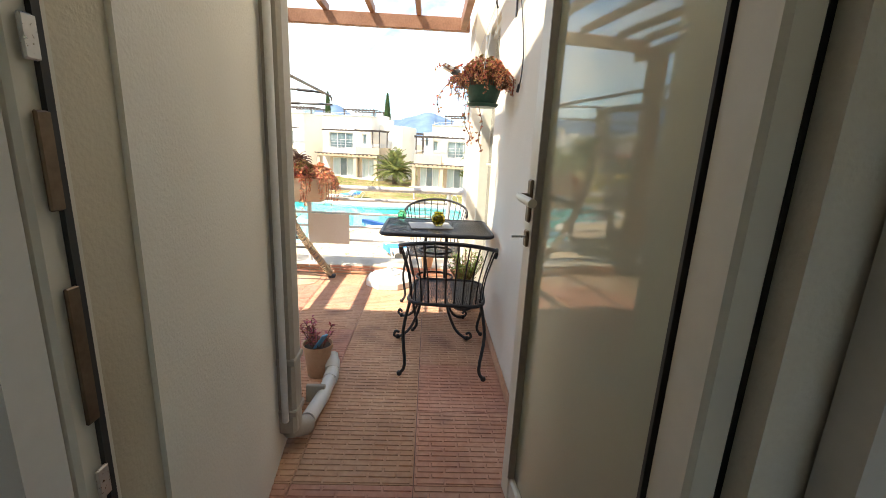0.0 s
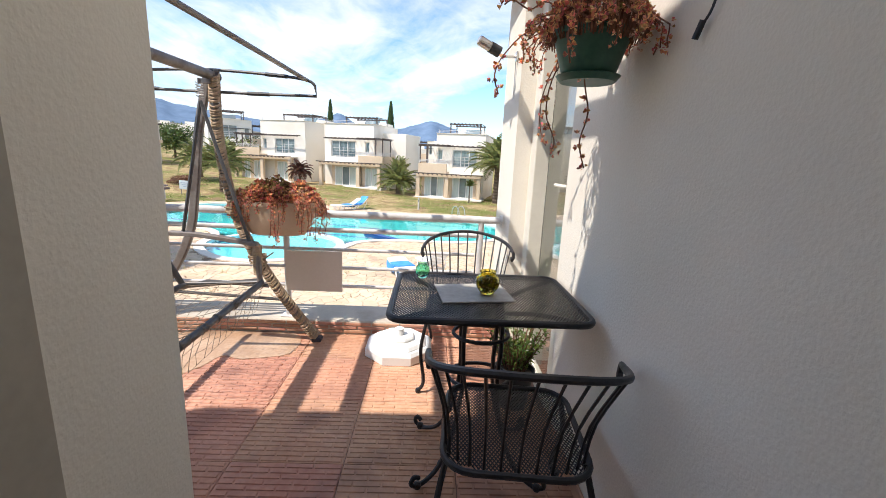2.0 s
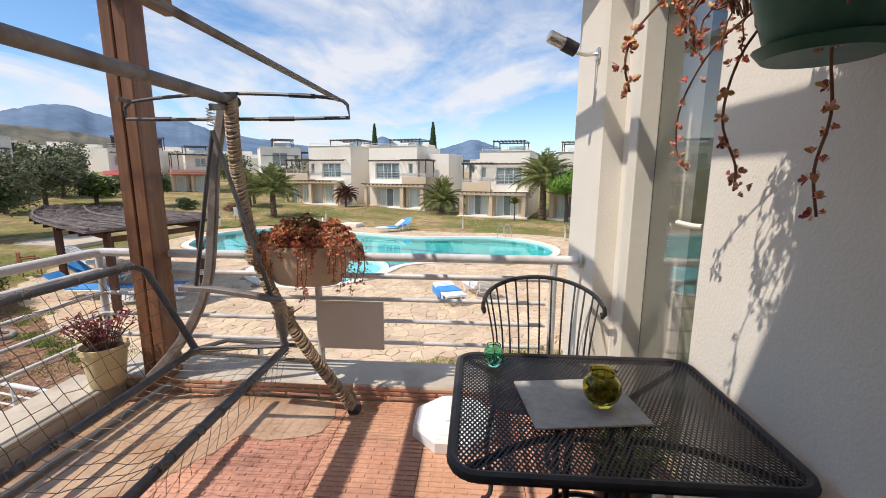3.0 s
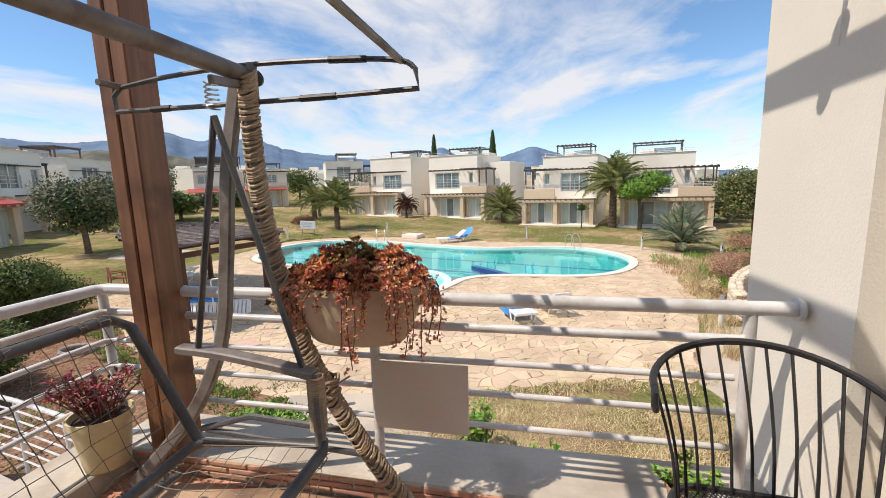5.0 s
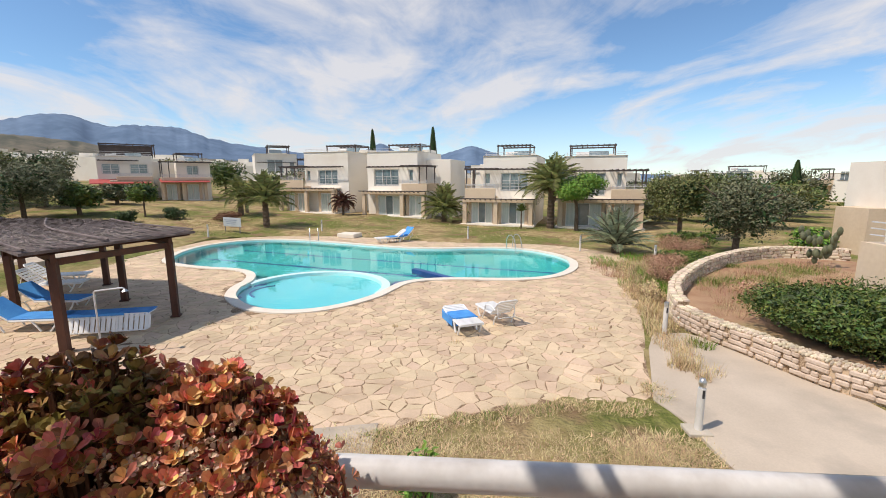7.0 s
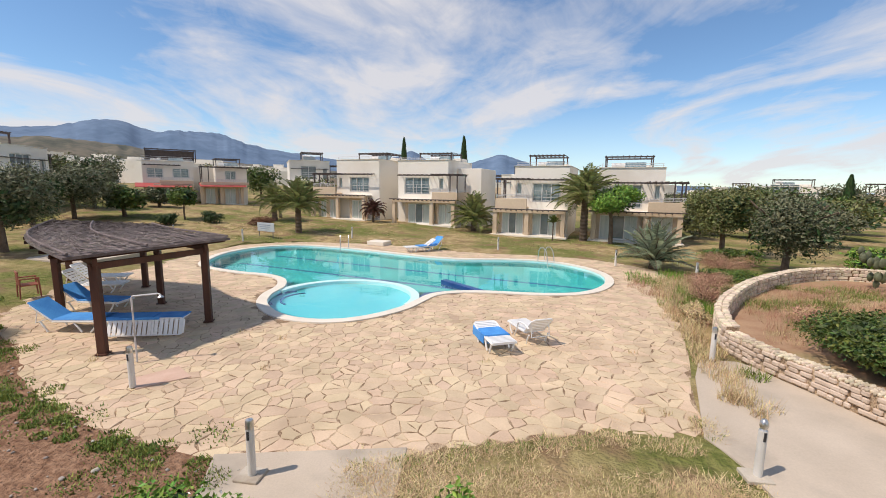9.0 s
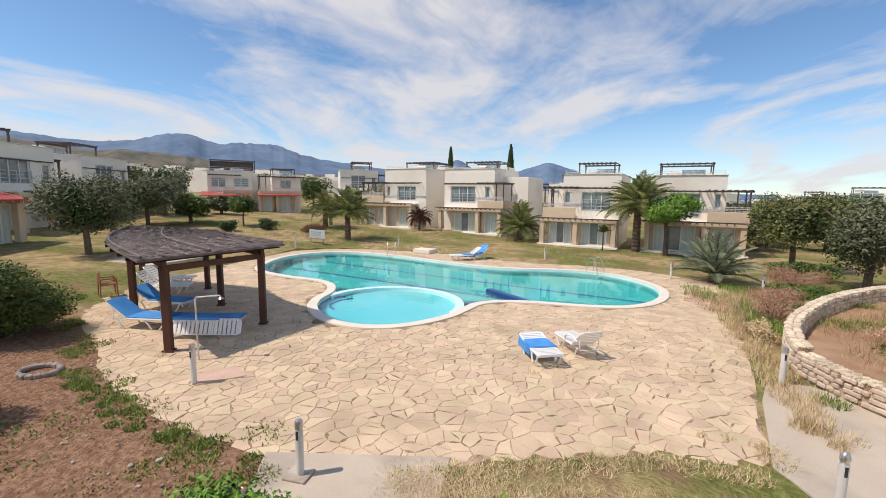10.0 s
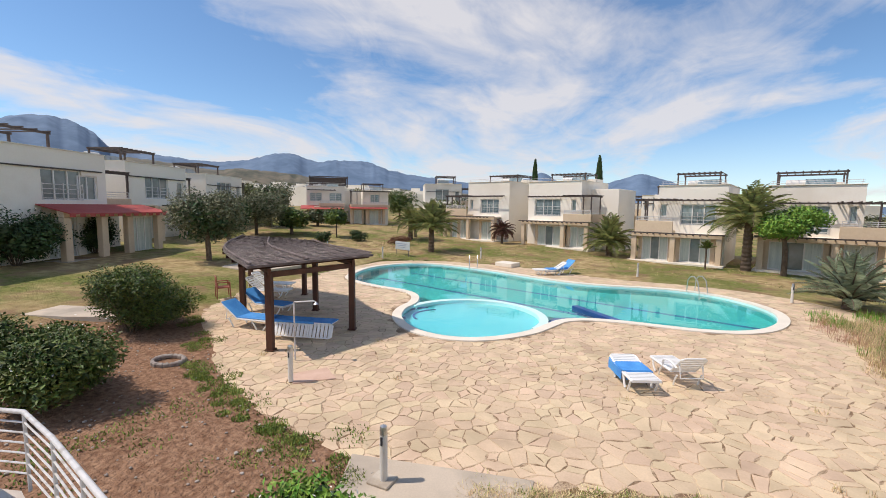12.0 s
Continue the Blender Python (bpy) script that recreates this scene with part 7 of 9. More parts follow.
# ---- trees and shrubs ----
def leaf_cloud(g, n, c, r, rnd, size, lobes=7, flat=0.75, hollow=0.5):
    """Many small bent leaves gathered in uneven clumps."""
    cl = []
    for k in range(lobes):
        a, e = rnd.uniform(0, 6.283), rnd.uniform(-0.35, 1.0)
        rr = rnd.uniform(0.30, 0.66)
        cl.append((c[0] + r[0] * rr * math.cos(a), c[1] + r[1] * rr * math.sin(a), c[2] + r[2] * e * 0.55, rnd.uniform(0.42, 0.66)))
    cl.append((c[0], c[1], c[2] + r[2] * 0.1, 0.62))
    for i in range(n):
        q = cl[rnd.randrange(len(cl))]
        d = Vector((rnd.gauss(0, 1), rnd.gauss(0, 1), rnd.gauss(0, 1)))
        d = d / max(d.length, 1e-6)
        k = rnd.uniform(hollow, 1.0) * q[3] * (1 + 0.25 * noise.noise((d.x * 2 + q[0], d.y * 2, d.z * 2)))
        p = Vector((q[0] + d.x * r[0] * k, q[1] + d.y * r[1] * k, q[2] + d.z * r[2] * k * flat))
        s = size * rnd.uniform(0.6, 1.5)
        t = Vector((rnd.gauss(0, 1), rnd.gauss(0, 1), rnd.gauss(0.3, 0.7))).normalized()
        u = (d + Vector((rnd.uniform(-.8, .8), rnd.uniform(-.8, .8), rnd.uniform(-.4, .9)))).cross(t)
        if u.length < 1e-3:
            continue
        u.normalize()
        w = t.cross(u)
        g.add([p - t * s, p + u * s * 0.42 + w * s * 0.12, p + t * s, p - u * s * 0.42 + w * s * 0.12], [(0, 1, 2), (0, 2, 3)])
    return g


def limbs(g, h, spread, rnd, r0=0.12, n=5, lean=0.0):
    trunk = smoothed([(0, 0, -0.2), (rnd.uniform(-.06, .06) + lean * 0.3, rnd.uniform(-.06, .06), h * 0.25), (lean * 0.7 + rnd.uniform(-.1, .1), rnd.uniform(-.1, .1), h * 0.5)], 4, False)
    g.tube(trunk, [r0 * (1.25 - 0.5 * i / len(trunk)) for i in range(len(trunk))], 8)
    for k in range(n):
        a = 6.283 * k / n + rnd.uniform(-.4, .4)
        s = spread * rnd.uniform(0.5, 0.9)
        b = Vector(trunk[-1 - (k % 2)])
        pts = smoothed([b, b + Vector((math.cos(a) * s * 0.4, math.sin(a) * s * 0.4, h * 0.15)), b + Vector((math.cos(a) * s, math.sin(a) * s, h * rnd.uniform(0.28, 0.42)))], 3, False)
        g.tube(pts, [r0 * 0.6 * (1 - 0.75 * i / len(pts)) for i in range(len(pts))], 6)
    return g


def tree(x, y, h, r, leafmat, label, seed, n=5200, size=0.10, trunk_h=0.4, name="tree", z=None, lobes=9, flat=0.95, r0=0.14, cat="tree"):
    rnd = random.Random(seed)
    t = thing(name, (x, y, level(x, y) if z is None else z), label, cat)
    part("trunk", limbs(Geo(), h, r, rnd, r0), BARK, t, smooth=True)
    # added dark leaves paint the shade inside the crown
    part("inner_crown", leaf_cloud(Geo(), n // 7, (0, 0, h * (0.5 + trunk_h * 0.45)), (r * 0.86, r * 0.86, h * (1 - trunk_h) * 0.52), random.Random(seed), size * 1.7, lobes, flat, 0.2), DARK_LEAF, t, "inner leaves coloured dark for shade")
    part("crown", leaf_cloud(Geo(), n, (0, 0, h * (0.5 + trunk_h * 0.45)), (r, r, h * (1 - trunk_h) * 0.62), rnd, size, lobes, flat), leafmat, t, "leafy crown of many small leaves")
    return t


def shrub(x, y, h, rx, ry, leafmat, label, seed, n=6000, size=0.05, flowers=0, name="bush", z=None):
    rnd = random.Random(seed)
    t = thing(name, (x, y, level(x, y) if z is None else z), label, "bush")
    g = Geo()
    for k in range(9):
        a = k * 0.7
        g.tube([(0.1 * math.cos(a), 0.1 * math.sin(a), -0.1), (rx * 0.3 * math.cos(a), ry * 0.3 * math.sin(a), h * 0.4), (rx * 0.6 * math.cos(a), ry * 0.6 * math.sin(a), h * 0.75)], [0.03, 0.02, 0.008], 5)
    part("branches", g, BARK, t, kind="stuff")
    if leafmat not in (STEM, RED_GRASS, DRY_GRASS) and n > 1000:
        # darker leaf colour inside stands for the bush's inner shade
        part("inner_foliage", leaf_cloud(Geo(), n // 6, (0, 0, h * 0.40), (rx * 0.88, ry * 0.88, h * 0.62), random.Random(seed), size * 2.0, 13, 0.8, 0.2), DARK_LEAF, t, "inner leaves coloured dark for shade")
    part("foliage", leaf_cloud(Geo(), n, (0, 0, h * 0.42), (rx, ry, h * 0.72), rnd, size, 13, 0.8, 0.45), leafmat, t, "dense small leaves")
    if flowers:
        part("flowers", leaf_cloud(Geo(), flowers, (0, 0, h * 0.45), (rx, ry, h * 0.74), rnd, size * 0.55, 13, 0.8, 0.95), FLOWER, t, "small white blossoms")
    return t


def palm(x, y, trunk_h, frond, n, material, label, seed, thick=0.22, up=0.5, z=None, stiff=0.0):
    rnd = random.Random(seed)
    t = thing("palm_tree", (x, y, level(x, y) if z is None else z), label, "palm tree", "palm trees of the garden")
    g = Geo()
    prof = []
    m = max(6, int(trunk_h / 0.12))
    for k in range(m + 1):
        zz = -0.2 + (trunk_h + 0.2) * k / m
        prof.append((thick * (1.15 - 0.25 * k / m) * (1.10 if k % 2 else 0.92), zz))
    prof.append((0.02, trunk_h + 0.15))
    g.lathe(prof, n=12)
    part("trunk", g, BARK, t, "rough ringed palm trunk")
    lv, st = Geo(), Geo()
    for i in range(n):
        a = i * 2.39996 + rnd.uniform(-.15, .15)
        e = 0.25 + up * 1.5 - (up * 1.5 + 0.95 - stiff * 0.5) * (i / n) ** 0.8 + rnd.uniform(-.1, .1)
        L = frond * rnd.uniform(0.85, 1.1)
        d = Vector((math.cos(a), math.sin(a), 0))
        pts, p, el = [], Vector((0, 0, trunk_h)), e + 0.5
        for k in range(9):
            pts.append(p.copy())
            p = p + (d * math.cos(el) + Vector((0, 0, math.sin(el)))) * L / 8
            el -= (0.10 + 0.035 * k) * (1 - 0.6 * stiff)
        st.tube(pts, [0.03 * (1 - k / 9.5) + 0.004 for k in range(9)], 4)
        s = Vector((-d.y, d.x, 0))
        for k in range(1, 30):
            f = k / 30 * 8
            j = min(int(f), 7)
            q = pts[j].lerp(pts[j + 1], f - j)
            tan = (pts[j + 1] - pts[j]).normalized()
            ll = L * (0.21 - 0.06 * stiff) * math.sin(math.pi * (0.12 + 0.85 * k / 30)) + 0.05
            for sg in (-1, 1):
                dd = (s * sg + tan * 0.55 + Vector((0, 0, 0.15 + rnd.uniform(-.25, .15)))).normalized()
                wd = tan * 0.016
                tip = q + dd * ll + Vector((0, 0, -ll * 0.25))
                lv.add([q - wd, q + wd, tip], [(0, 1, 2)])
                mid = q + dd * ll * 0.5
                lv.add([q, mid + Vector((0, 0, 0.02)) + wd, tip], [(0, 1, 2)])
    part("frond_ribs", st, BARK, t)
    part("fronds", lv, material, t, "arching feathery fronds")
    return t


palm(-14.8, 35.7, 1.9, 2.5, 54, PALM_LEAF, "stocky date palm with a full upright crown on the lawn", 31, stiff=0.45, up=0.85, z=-2.1)
palm(-19.4, 40.4, 1.7, 2.0, 34, PALM_LEAF, "date palm with a sparse crown behind another palm", 32, up=0.8)
palm(-1.75, 41.2, 0.9, 2.5, 60, PALM_LEAF, "low bushy date palm between the villas", 33, up=0.85, stiff=0.4)
palm(6.7, 37.9, 3.1, 2.8, 62, PALM_LEAF, "tall date palm with a full crown before a villa", 34, thick=0.26, up=0.75, stiff=0.35)
palm(8.1, 27.0, 0.35, 2.1, 54, BLUEPALM, "low blue green palm with stiff upright fronds near the pool", 35, up=0.85, stiff=0.8)
palm(-62, 30, 5.0, 2.5, 30, PALM_LEAF, "palm tree rising behind white roofs", 36)
tree(8.3, 36.4, 4.2, 1.95, BRIGHT_LEAF, "small tree with a bright green umbrella crown on the lawn", 41, 11000, 0.075, 0.45, flat=0.8)
tree(-23.0, 22.2, 4.0, 2.1, GREY_LEAF, "broad old olive tree on the lawn", 42, 13000, 0.075, 0.12, "olive_tree")
tree(-31.8, 33.4, 3.9, 2.3, GREY_LEAF, "grey green olive tree on the lawn", 43, 13000, 0.075, 0.15, "olive_tree")
tree(-31.0, 29.8, 3.6, 1.7, DARK_LEAF, "dark green tree behind the olive trees", 44, 9000, 0.10, 0.1)
tree(13.9, 32.7, 4.0, 2.1, TREE_LEAF, "spreading green garden tree east of the pool", 45, 11000, 0.085, 0.25)
tree(13.7, 26.6, 3.8, 1.95, GREY_LEAF, "large grey green olive tree by the curved wall", 46, 15000, 0.065, 0.08, "olive_tree")
tree(22.8, 38.0, 3.2, 2.0, GREY_LEAF, "round grey green tree in a garden beyond the wall", 47, 5000, 0.09, 0.15)
tree(-25.6, 37.2, 2.8, 1.25, GREEN_LEAF, "small green tree on several thin trunks before a villa with awning", 48, 5200, 0.08, 0.3, r0=0.06)
tree(-19.8, 42.2, 2.6, 1.3, STEM, "bare brown twiggy tree on the lawn", 49, 2200, 0.05, 0.3)
palm(-11.3, 43.5, 1.2, 1.45, 34, PURPLE_LEAF, "small purple leaved cordyline with spiky fronds before the villa wall", 50, thick=0.10, up=0.6, z=-1.95)
palm(4.4, 37.3, 1.35, 0.55, 26, GREEN_LEAF, "young slim yucca on a thin trunk by the porch", 51, thick=0.05, up=0.8, stiff=1.0)
for i, (x, y, h, r) in enumerate(((26, 60, 4.2, 3.5), (33, 62, 4.6, 3.8), (40, 60, 4.6, 3.6), (47, 56, 4.8, 3.5), (53, 52, 4.4, 3.4), (60, 52, 4.8, 3.6), (30, 50, 3.4, 2.4), (38, 46, 3.0, 2.2), (-50, 52, 4.5, 3.5), (-46, 62, 4.5, 3.5), (-36, 66, 4.5, 3.2),
                                     (-20, 70, 4.2, 3.0), (-44, 42, 4.0, 2.6), (-58, 40, 5.0, 3.5), (15, 42, 2.6, 2.0), (18, 45, 3.4, 2.4), (21, 43, 2.8, 2.0), (24, 47, 3.6, 2.6), (28, 44, 3.0, 2.3), (32, 49, 3.4, 2.6), (19, 52, 3.8, 2.8), (12, 50, 3.2, 2.2), (36, 44, 3.0, 2.4), (-42, 38, 3.6, 2.4), (-40, 57, 4.4, 3.2), (-24, 62, 4.2, 2.8), (-33, 43, 1.8, 1.6), (-22, 54, 3.4, 2.2), (20, 72, 4.0, 3.0), (15, 80, 4.0, 3.0), (-12, 78, 4.6, 3.0), (-30, 36, 2.6, 1.8), (-36, 39, 3.6, 2.2))):
    tree(x, y, h, r, (TREE_LEAF, BUSH_LEAF, GREY_LEAF)[i % 3], "dark green leafy garden tree among the white houses", 60 + i, 2600, 0.17, 0.1)


def cypress(x, y, h, r, seed, z=None):
    rnd = random.Random(seed)
    t = thing("cypress_tree", (x, y, level(x, y) if z is None else z), "slim dark green cypress rising above the roofs", "cypress")
    part("trunk", Geo().tube([(0, 0, -0.2), (0, 0, h * 0.9)], [0.12, 0.03], 6), BARK, t)
    g = Geo()
    for i in range(2600):
        k = rnd.random()
        rr = r * (1 - k) ** 0.6 * min(1, k * 8 + 0.3) * rnd.uniform(0.6, 1.1)
        a = rnd.uniform(0, 6.283)
        p = Vector((rr * math.cos(a), rr * math.sin(a), h * k))
        u = Vector((-math.sin(a), math.cos(a), 0)) * 0.12
        g.add([p - u, p + u, p + Vector((math.cos(a) * 0.1, math.sin(a) * 0.1, 0.5))], [(0, 1, 2)])
    part("crown", g, DARK_LEAF, t, "narrow dark crown")
    return t


cypress(-13.6, 66.0, 9.9, 0.8, 1)
cypress(-4.8, 64.0, 10.0, 0.9, 2)
cypress(38.5, 58.0, 5.4, 0.8, 3)
cypress(33.0, 43.0, 3.6, 0.7, 4)

shrub(-13.3, 12.6, 1.95, 1.8, 1.55, BUSH_LEAF, "large rounded dense green bush on the bare soil", 71, 34000, 0.036)
shrub(-9.7, 9.1, 1.6, 1.35, 1.2, BUSH_LEAF, "flowering green bush with white blossoms beside the stairs", 72, 22000, 0.042, 420)
shrub(9.2, 14.6, 1.35, 2.1, 2.2, BUSH_LEAF, "wide low green shrub behind the curved stone wall", 73, 32000, 0.045)
shrub(10.9, 12.3, 1.2, 1.6, 1.4, BUSH_LEAF, "wide low green shrub behind the curved stone wall", 74, 12000, 0.05)
shrub(-24.7, 34.4, 0.9, 0.8, 0.8, DARK_LEAF, "small round clipped bush on the lawn", 75, 1800, 0.06)
shrub(-22.7, 36.7, 0.9, 0.9, 0.8, DARK_LEAF, "small round clipped bush on the lawn", 76, 1800, 0.06)
shrub(-18.8, 37.2, 0.7, 1.1, 0.9, STEM, "dry brown brushy mound under the palms", 77, 1800, 0.06)
shrub(12.6, 29.2, 0.9, 1.6, 1.0, GREEN_LEAF, "low green bush under the garden trees", 78, 2500, 0.07)
shrub(19.5, 29.0, 1.0, 1.6, 1.2, BRIGHT_LEAF, "low light green bush beside a garden path", 79, 2500, 0.08)
shrub(-27.2, 15.0, 2.6, 1.6, 1.9, DARK_LEAF, "tall dark climbing shrub on the porch of a villa", 80, 8000, 0.08)
shrub(-29.3, 19.3, 2.4, 1.1, 1.2, DARK_LEAF, "dark shrub growing beside a villa porch", 81, 5000, 0.08)
shrub(-2.6, 8.4, 0.75, 0.9, 0.6, BRIGHT_LEAF, "leafy green shrub with white flowers under the balcony", 82, 5000, 0.04, 120)
shrub(-0.3, 7.4, 0.85, 1.0, 0.55, BRIGHT_LEAF, "leafy green shrub with white flowers under the balcony", 83, 6000, 0.04, 160)
shrub(1.0, 8.3, 0.9, 0.35, 0.35, BRIGHT_LEAF, "thin upright green sapling under the balcony", 84, 420, 0.05)
shrub(0.2, 9.2, 0.8, 0.3, 0.3, BRIGHT_LEAF, "thin upright green sapling beside the path", 85, 380, 0.05)

shrub(7.7, 20.7, 0.8, 0.55, 0.8, RED_GRASS, "reddish dry brushy weed beside the paving", 90, 4500, 0.024)
shrub(10.9, 25.9, 1.0, 1.2, 0.9, RED_GRASS, "tall reddish dry brush before the olive tree", 91, 8500, 0.026)
shrub(8.7, 22.9, 0.7, 0.8, 0.9, RED_GRASS, "tall reddish dry brush before the olive tree", 92, 6500, 0.026)
shrub(8.4, 21.6, 0.35, 0.7, 0.5, GREEN_LEAF, "low green weedy mound by the curved wall", 93, 5000, 0.035)
shrub(10.1, 24.2, 0.55, 1.3, 0.9, GREEN_LEAF, "low green weedy mound by the curved wall", 94, 7000, 0.035)
shrub(6.4, 18.3, 0.5, 0.4, 0.7, DRY_GRASS, "dry straw coloured brush beside the paving", 95, 2500, 0.03)
shrub(9.8, 17.6, 0.6, 1.2, 1.2, RED_GRASS, "dry reddish brush in the walled bed", 96, 5000, 0.035)
shrub(12.2, 16.6, 0.9, 1.6, 1.3, BUSH_LEAF, "wide low green shrub in the walled bed", 97, 9000, 0.05)

# agave like plant behind the wall
ag = thing("cactus_plant", (15.0, 23.2, POOL_Z), "branching grey green prickly pear by the curved stone wall", "cactus")
g, rnd = Geo(), random.Random(6)
for i in range(26):
    a, zz = rnd.uniform(0, 6.28), rnd.uniform(0.1, 1.5)
    rr = 0.15 + zz * 0.35
    part("pad", Geo().lathe([(0, -0.2), (0.10, -0.12), (0.13, 0), (0.10, 0.12), (0, 0.2)], (rr * math.cos(a), rr * math.sin(a), zz + 0.2), 8, (1, 0.5)), GREY_LEAF, ag, "thick grey green pad", True)


# ---- thatched shelter by the pool ----
gz = thing("thatched_shelter", (0, 0, POOL_Z), "dark brown timber shelter with a curved brushwood roof by the pool", "shelter")
FR = [(-8.25, 13.20), (-12.36, 15.76), (-16.1, 19.3)]
BK = [(-7.51, 15.73), (-10.2, 17.1), (-12.52, 19.0)]
HP = 2.2
for x, y in FR + BK:
    a = 0.35
    part("post", Geo().box((x, y, 1.03), (0.17, 0.17, 2.06), rz=a, ch=0.01), DARKWOOD, gz)
    part("bracket", Geo().box((x, y, 0.02), (0.24, 0.24, 0.03), rz=a), DARKWOOD, gz)
FR2, BK2 = smoothed(FR, 5, False), smoothed(BK, 5, False)


def out_by(q, r, d):
    v = Vector(q) - Vector(r)
    return tuple(Vector(q) + v.normalized() * d)


for line in (FR, BK):
    for p, q in zip(line, line[1:]):
        d = (Vector(q) - Vector(p)).normalized() * 0.2
        part("long_beam", Geo().beam((*(Vector(p) - d * 0.6), 2.12), (*(Vector(q) + d * 0.2), 2.12), 0.09, 0.17), DARKWOOD, gz)
for p, q in zip(FR, BK):
    part("cross_beam", Geo().beam((*out_by(p, q, 0.10), 2.02), (*out_by(q, p, 0.10), 2.02), 0.09, 0.15), DARKWOOD, gz)
n_r = 21
for i in range(n_r - 1):
    p, q = FR2[min(int(i * (len(FR2) - 1) / (n_r - 1)), len(FR2) - 1)], BK2[min(int(i * (len(BK2) - 1) / (n_r - 1)), len(BK2) - 1)]
    part("rafter", Geo().beam((*out_by(p, q, 0.64), 2.24), (*out_by(q, p, 0.64), 2.24), 0.06, 0.085), DARKWOOD, gz)
base_q = Geo()
m = len(FR2)
edge_f, edge_b = [out_by(p, q, 0.62) for p, q in zip(FR2, BK2)], [out_by(q, p, 0.62) for p, q in zip(FR2, BK2)]
d0 = (Vector(edge_f[0]) - Vector(edge_f[1])).normalized() * 0.4
edge_f[0], edge_b[0] = tuple(Vector(edge_f[0]) + d0), tuple(Vector(edge_b[0]) + d0)
for i in range(m - 1):
    q = [edge_f[i], edge_b[i], edge_b[i + 1], edge_f[i + 1]]
    vs = [(*a, 2.29) for a in q] + [(*a, 2.35) for a in q]
    base_q.add(vs, [(0, 3, 2, 1), (4, 5, 6, 7), (0, 1, 5, 4), (1, 2, 6, 5), (2, 3, 7, 6), (3, 0, 4, 7)])
part("roof_mat", base_q, THATCH, gz, "grey brushwood roof mat", kind="stuff")
g, rnd = Geo(), random.Random(14)
for k in range(5200):
    i, u, v = rnd.randrange(m - 1), rnd.random(), rnd.random()
    a = Vector(edge_f[i]).lerp(Vector(edge_f[i + 1]), u)
    b = Vector(edge_b[i]).lerp(Vector(edge_b[i + 1]), u)
    p = a.lerp(b, v)
    d = (b - a).normalized()
    t = Vector((-d.y, d.x)) + d * rnd.uniform(-.3, .3)
    L = rnd.uniform(0.15, 0.45)
    zz = 2.36 + rnd.uniform(0, 0.03) + 0.02 * math.sin(v * 60)
    w = d * 0.010
    p0, p1 = p - t * L / 2, p + t * L / 2
    g.add([(p0.x - w.x, p0.y - w.y, zz), (p0.x + w.x, p0.y + w.y, zz), (p1.x + w.x, p1.y + w.y, zz + rnd.uniform(-.01, .02)), (p1.x - w.x, p1.y - w.y, zz)], [(0, 1, 2, 3)])
part("brushwood", g, THATCH, gz, "loose grey twigs of the roof", kind="stuff")
for v in (0.02, 0.42, 0.98):
    pts = [tuple(Vector(a).lerp(Vector(b), v)) for a, b in zip(edge_f, edge_b)]
    part("roof_batten", Geo().tube([(x, y, 2.41) for x, y in pts], 0.03, 5), THATCH, gz, "grey twig batten")


# ---- loungers, lamps and small things by the pool ----
def lounger(name, x, y, turn, back_up, cloth, label, z=None, flip=False):
    o = thing(name, (x, y, (level(x, y) if z is None else z)), label, "sun lounger", "", radians(turn))
    g = Geo()
    for s in (-0.3, 0.3):
        g.tube([(s, -0.95, 0.30), (s, 0.3, 0.30)], 0.03, 6)
    for k in range(11):
        part("slat", Geo().box((0, -0.92 + k * 0.115, 0.325), (0.58, 0.085, 0.02), ch=0.004), WHITEPLASTIC, o)
    g.box((0, -0.94, 0.30), (0.62, 0.05, 0.05)).box((0, 0.3, 0.30), (0.62, 0.05, 0.05))
    part("frame", g, WHITEPLASTIC, o, "white moulded plastic frame")
    a = radians(back_up)
    R = Matrix.Translation((0, 0.32, 0.32)) @ Matrix.Rotation(a, 4, "X")
    b = part("backrest", Geo().tube([(-0.3, 0, 0), (-0.3, 0.62, 0), (-0.24, 0.70, 0), (0.24, 0.70, 0), (0.3, 0.62, 0), (0.3, 0, 0)], 0.025, 6), WHITEPLASTIC, o)
    b.matrix_basis = R
    for k in range(6):
        part("slat", Geo().box((0, 0.06 + k * 0.115, 0), (0.58, 0.085, 0.02), ch=0.004), WHITEPLASTIC, b)
    if back_up > 10:
        part("prop", Geo().tube([(-0.27, 0.32 + 0.45 * math.cos(a), 0.32 + 0.45 * math.sin(a)), (-0.27, 0.75, 0.25), (0.27, 0.75, 0.25), (0.27, 0.32 + 0.45 * math.cos(a), 0.32 + 0.45 * math.sin(a))], 0.015, 5), WHITEPLASTIC, o)
    for sx in (-0.29, 0.29):
        for y0, y1 in ((-0.8, -0.62), (-0.2, -0.4), (0.62, 0.45)):
            part("leg", Geo().tube([(sx, y0, 0.29), (sx * 1.03, (y0 + y1) / 2 - 0.02, 0.14), (sx, y1, 0.01)], 0.024, 6), WHITEPLASTIC, o)
    if cloth:
        g = Geo()
        g.box((0, -0.33, 0.350), (0.62, 1.24, 0.03), ch=0.012)
        c = part("cloth", g, BLUEFAB, o, "bright blue cushion")
        g = Geo().box((0, 0.36, 0.03), (0.62, 0.74, 0.035), ch=0.014)
        c2 = part("back_cloth", g, BLUEFAB, o, "bright blue back cushion")
        c2.matrix_basis = R
    return o


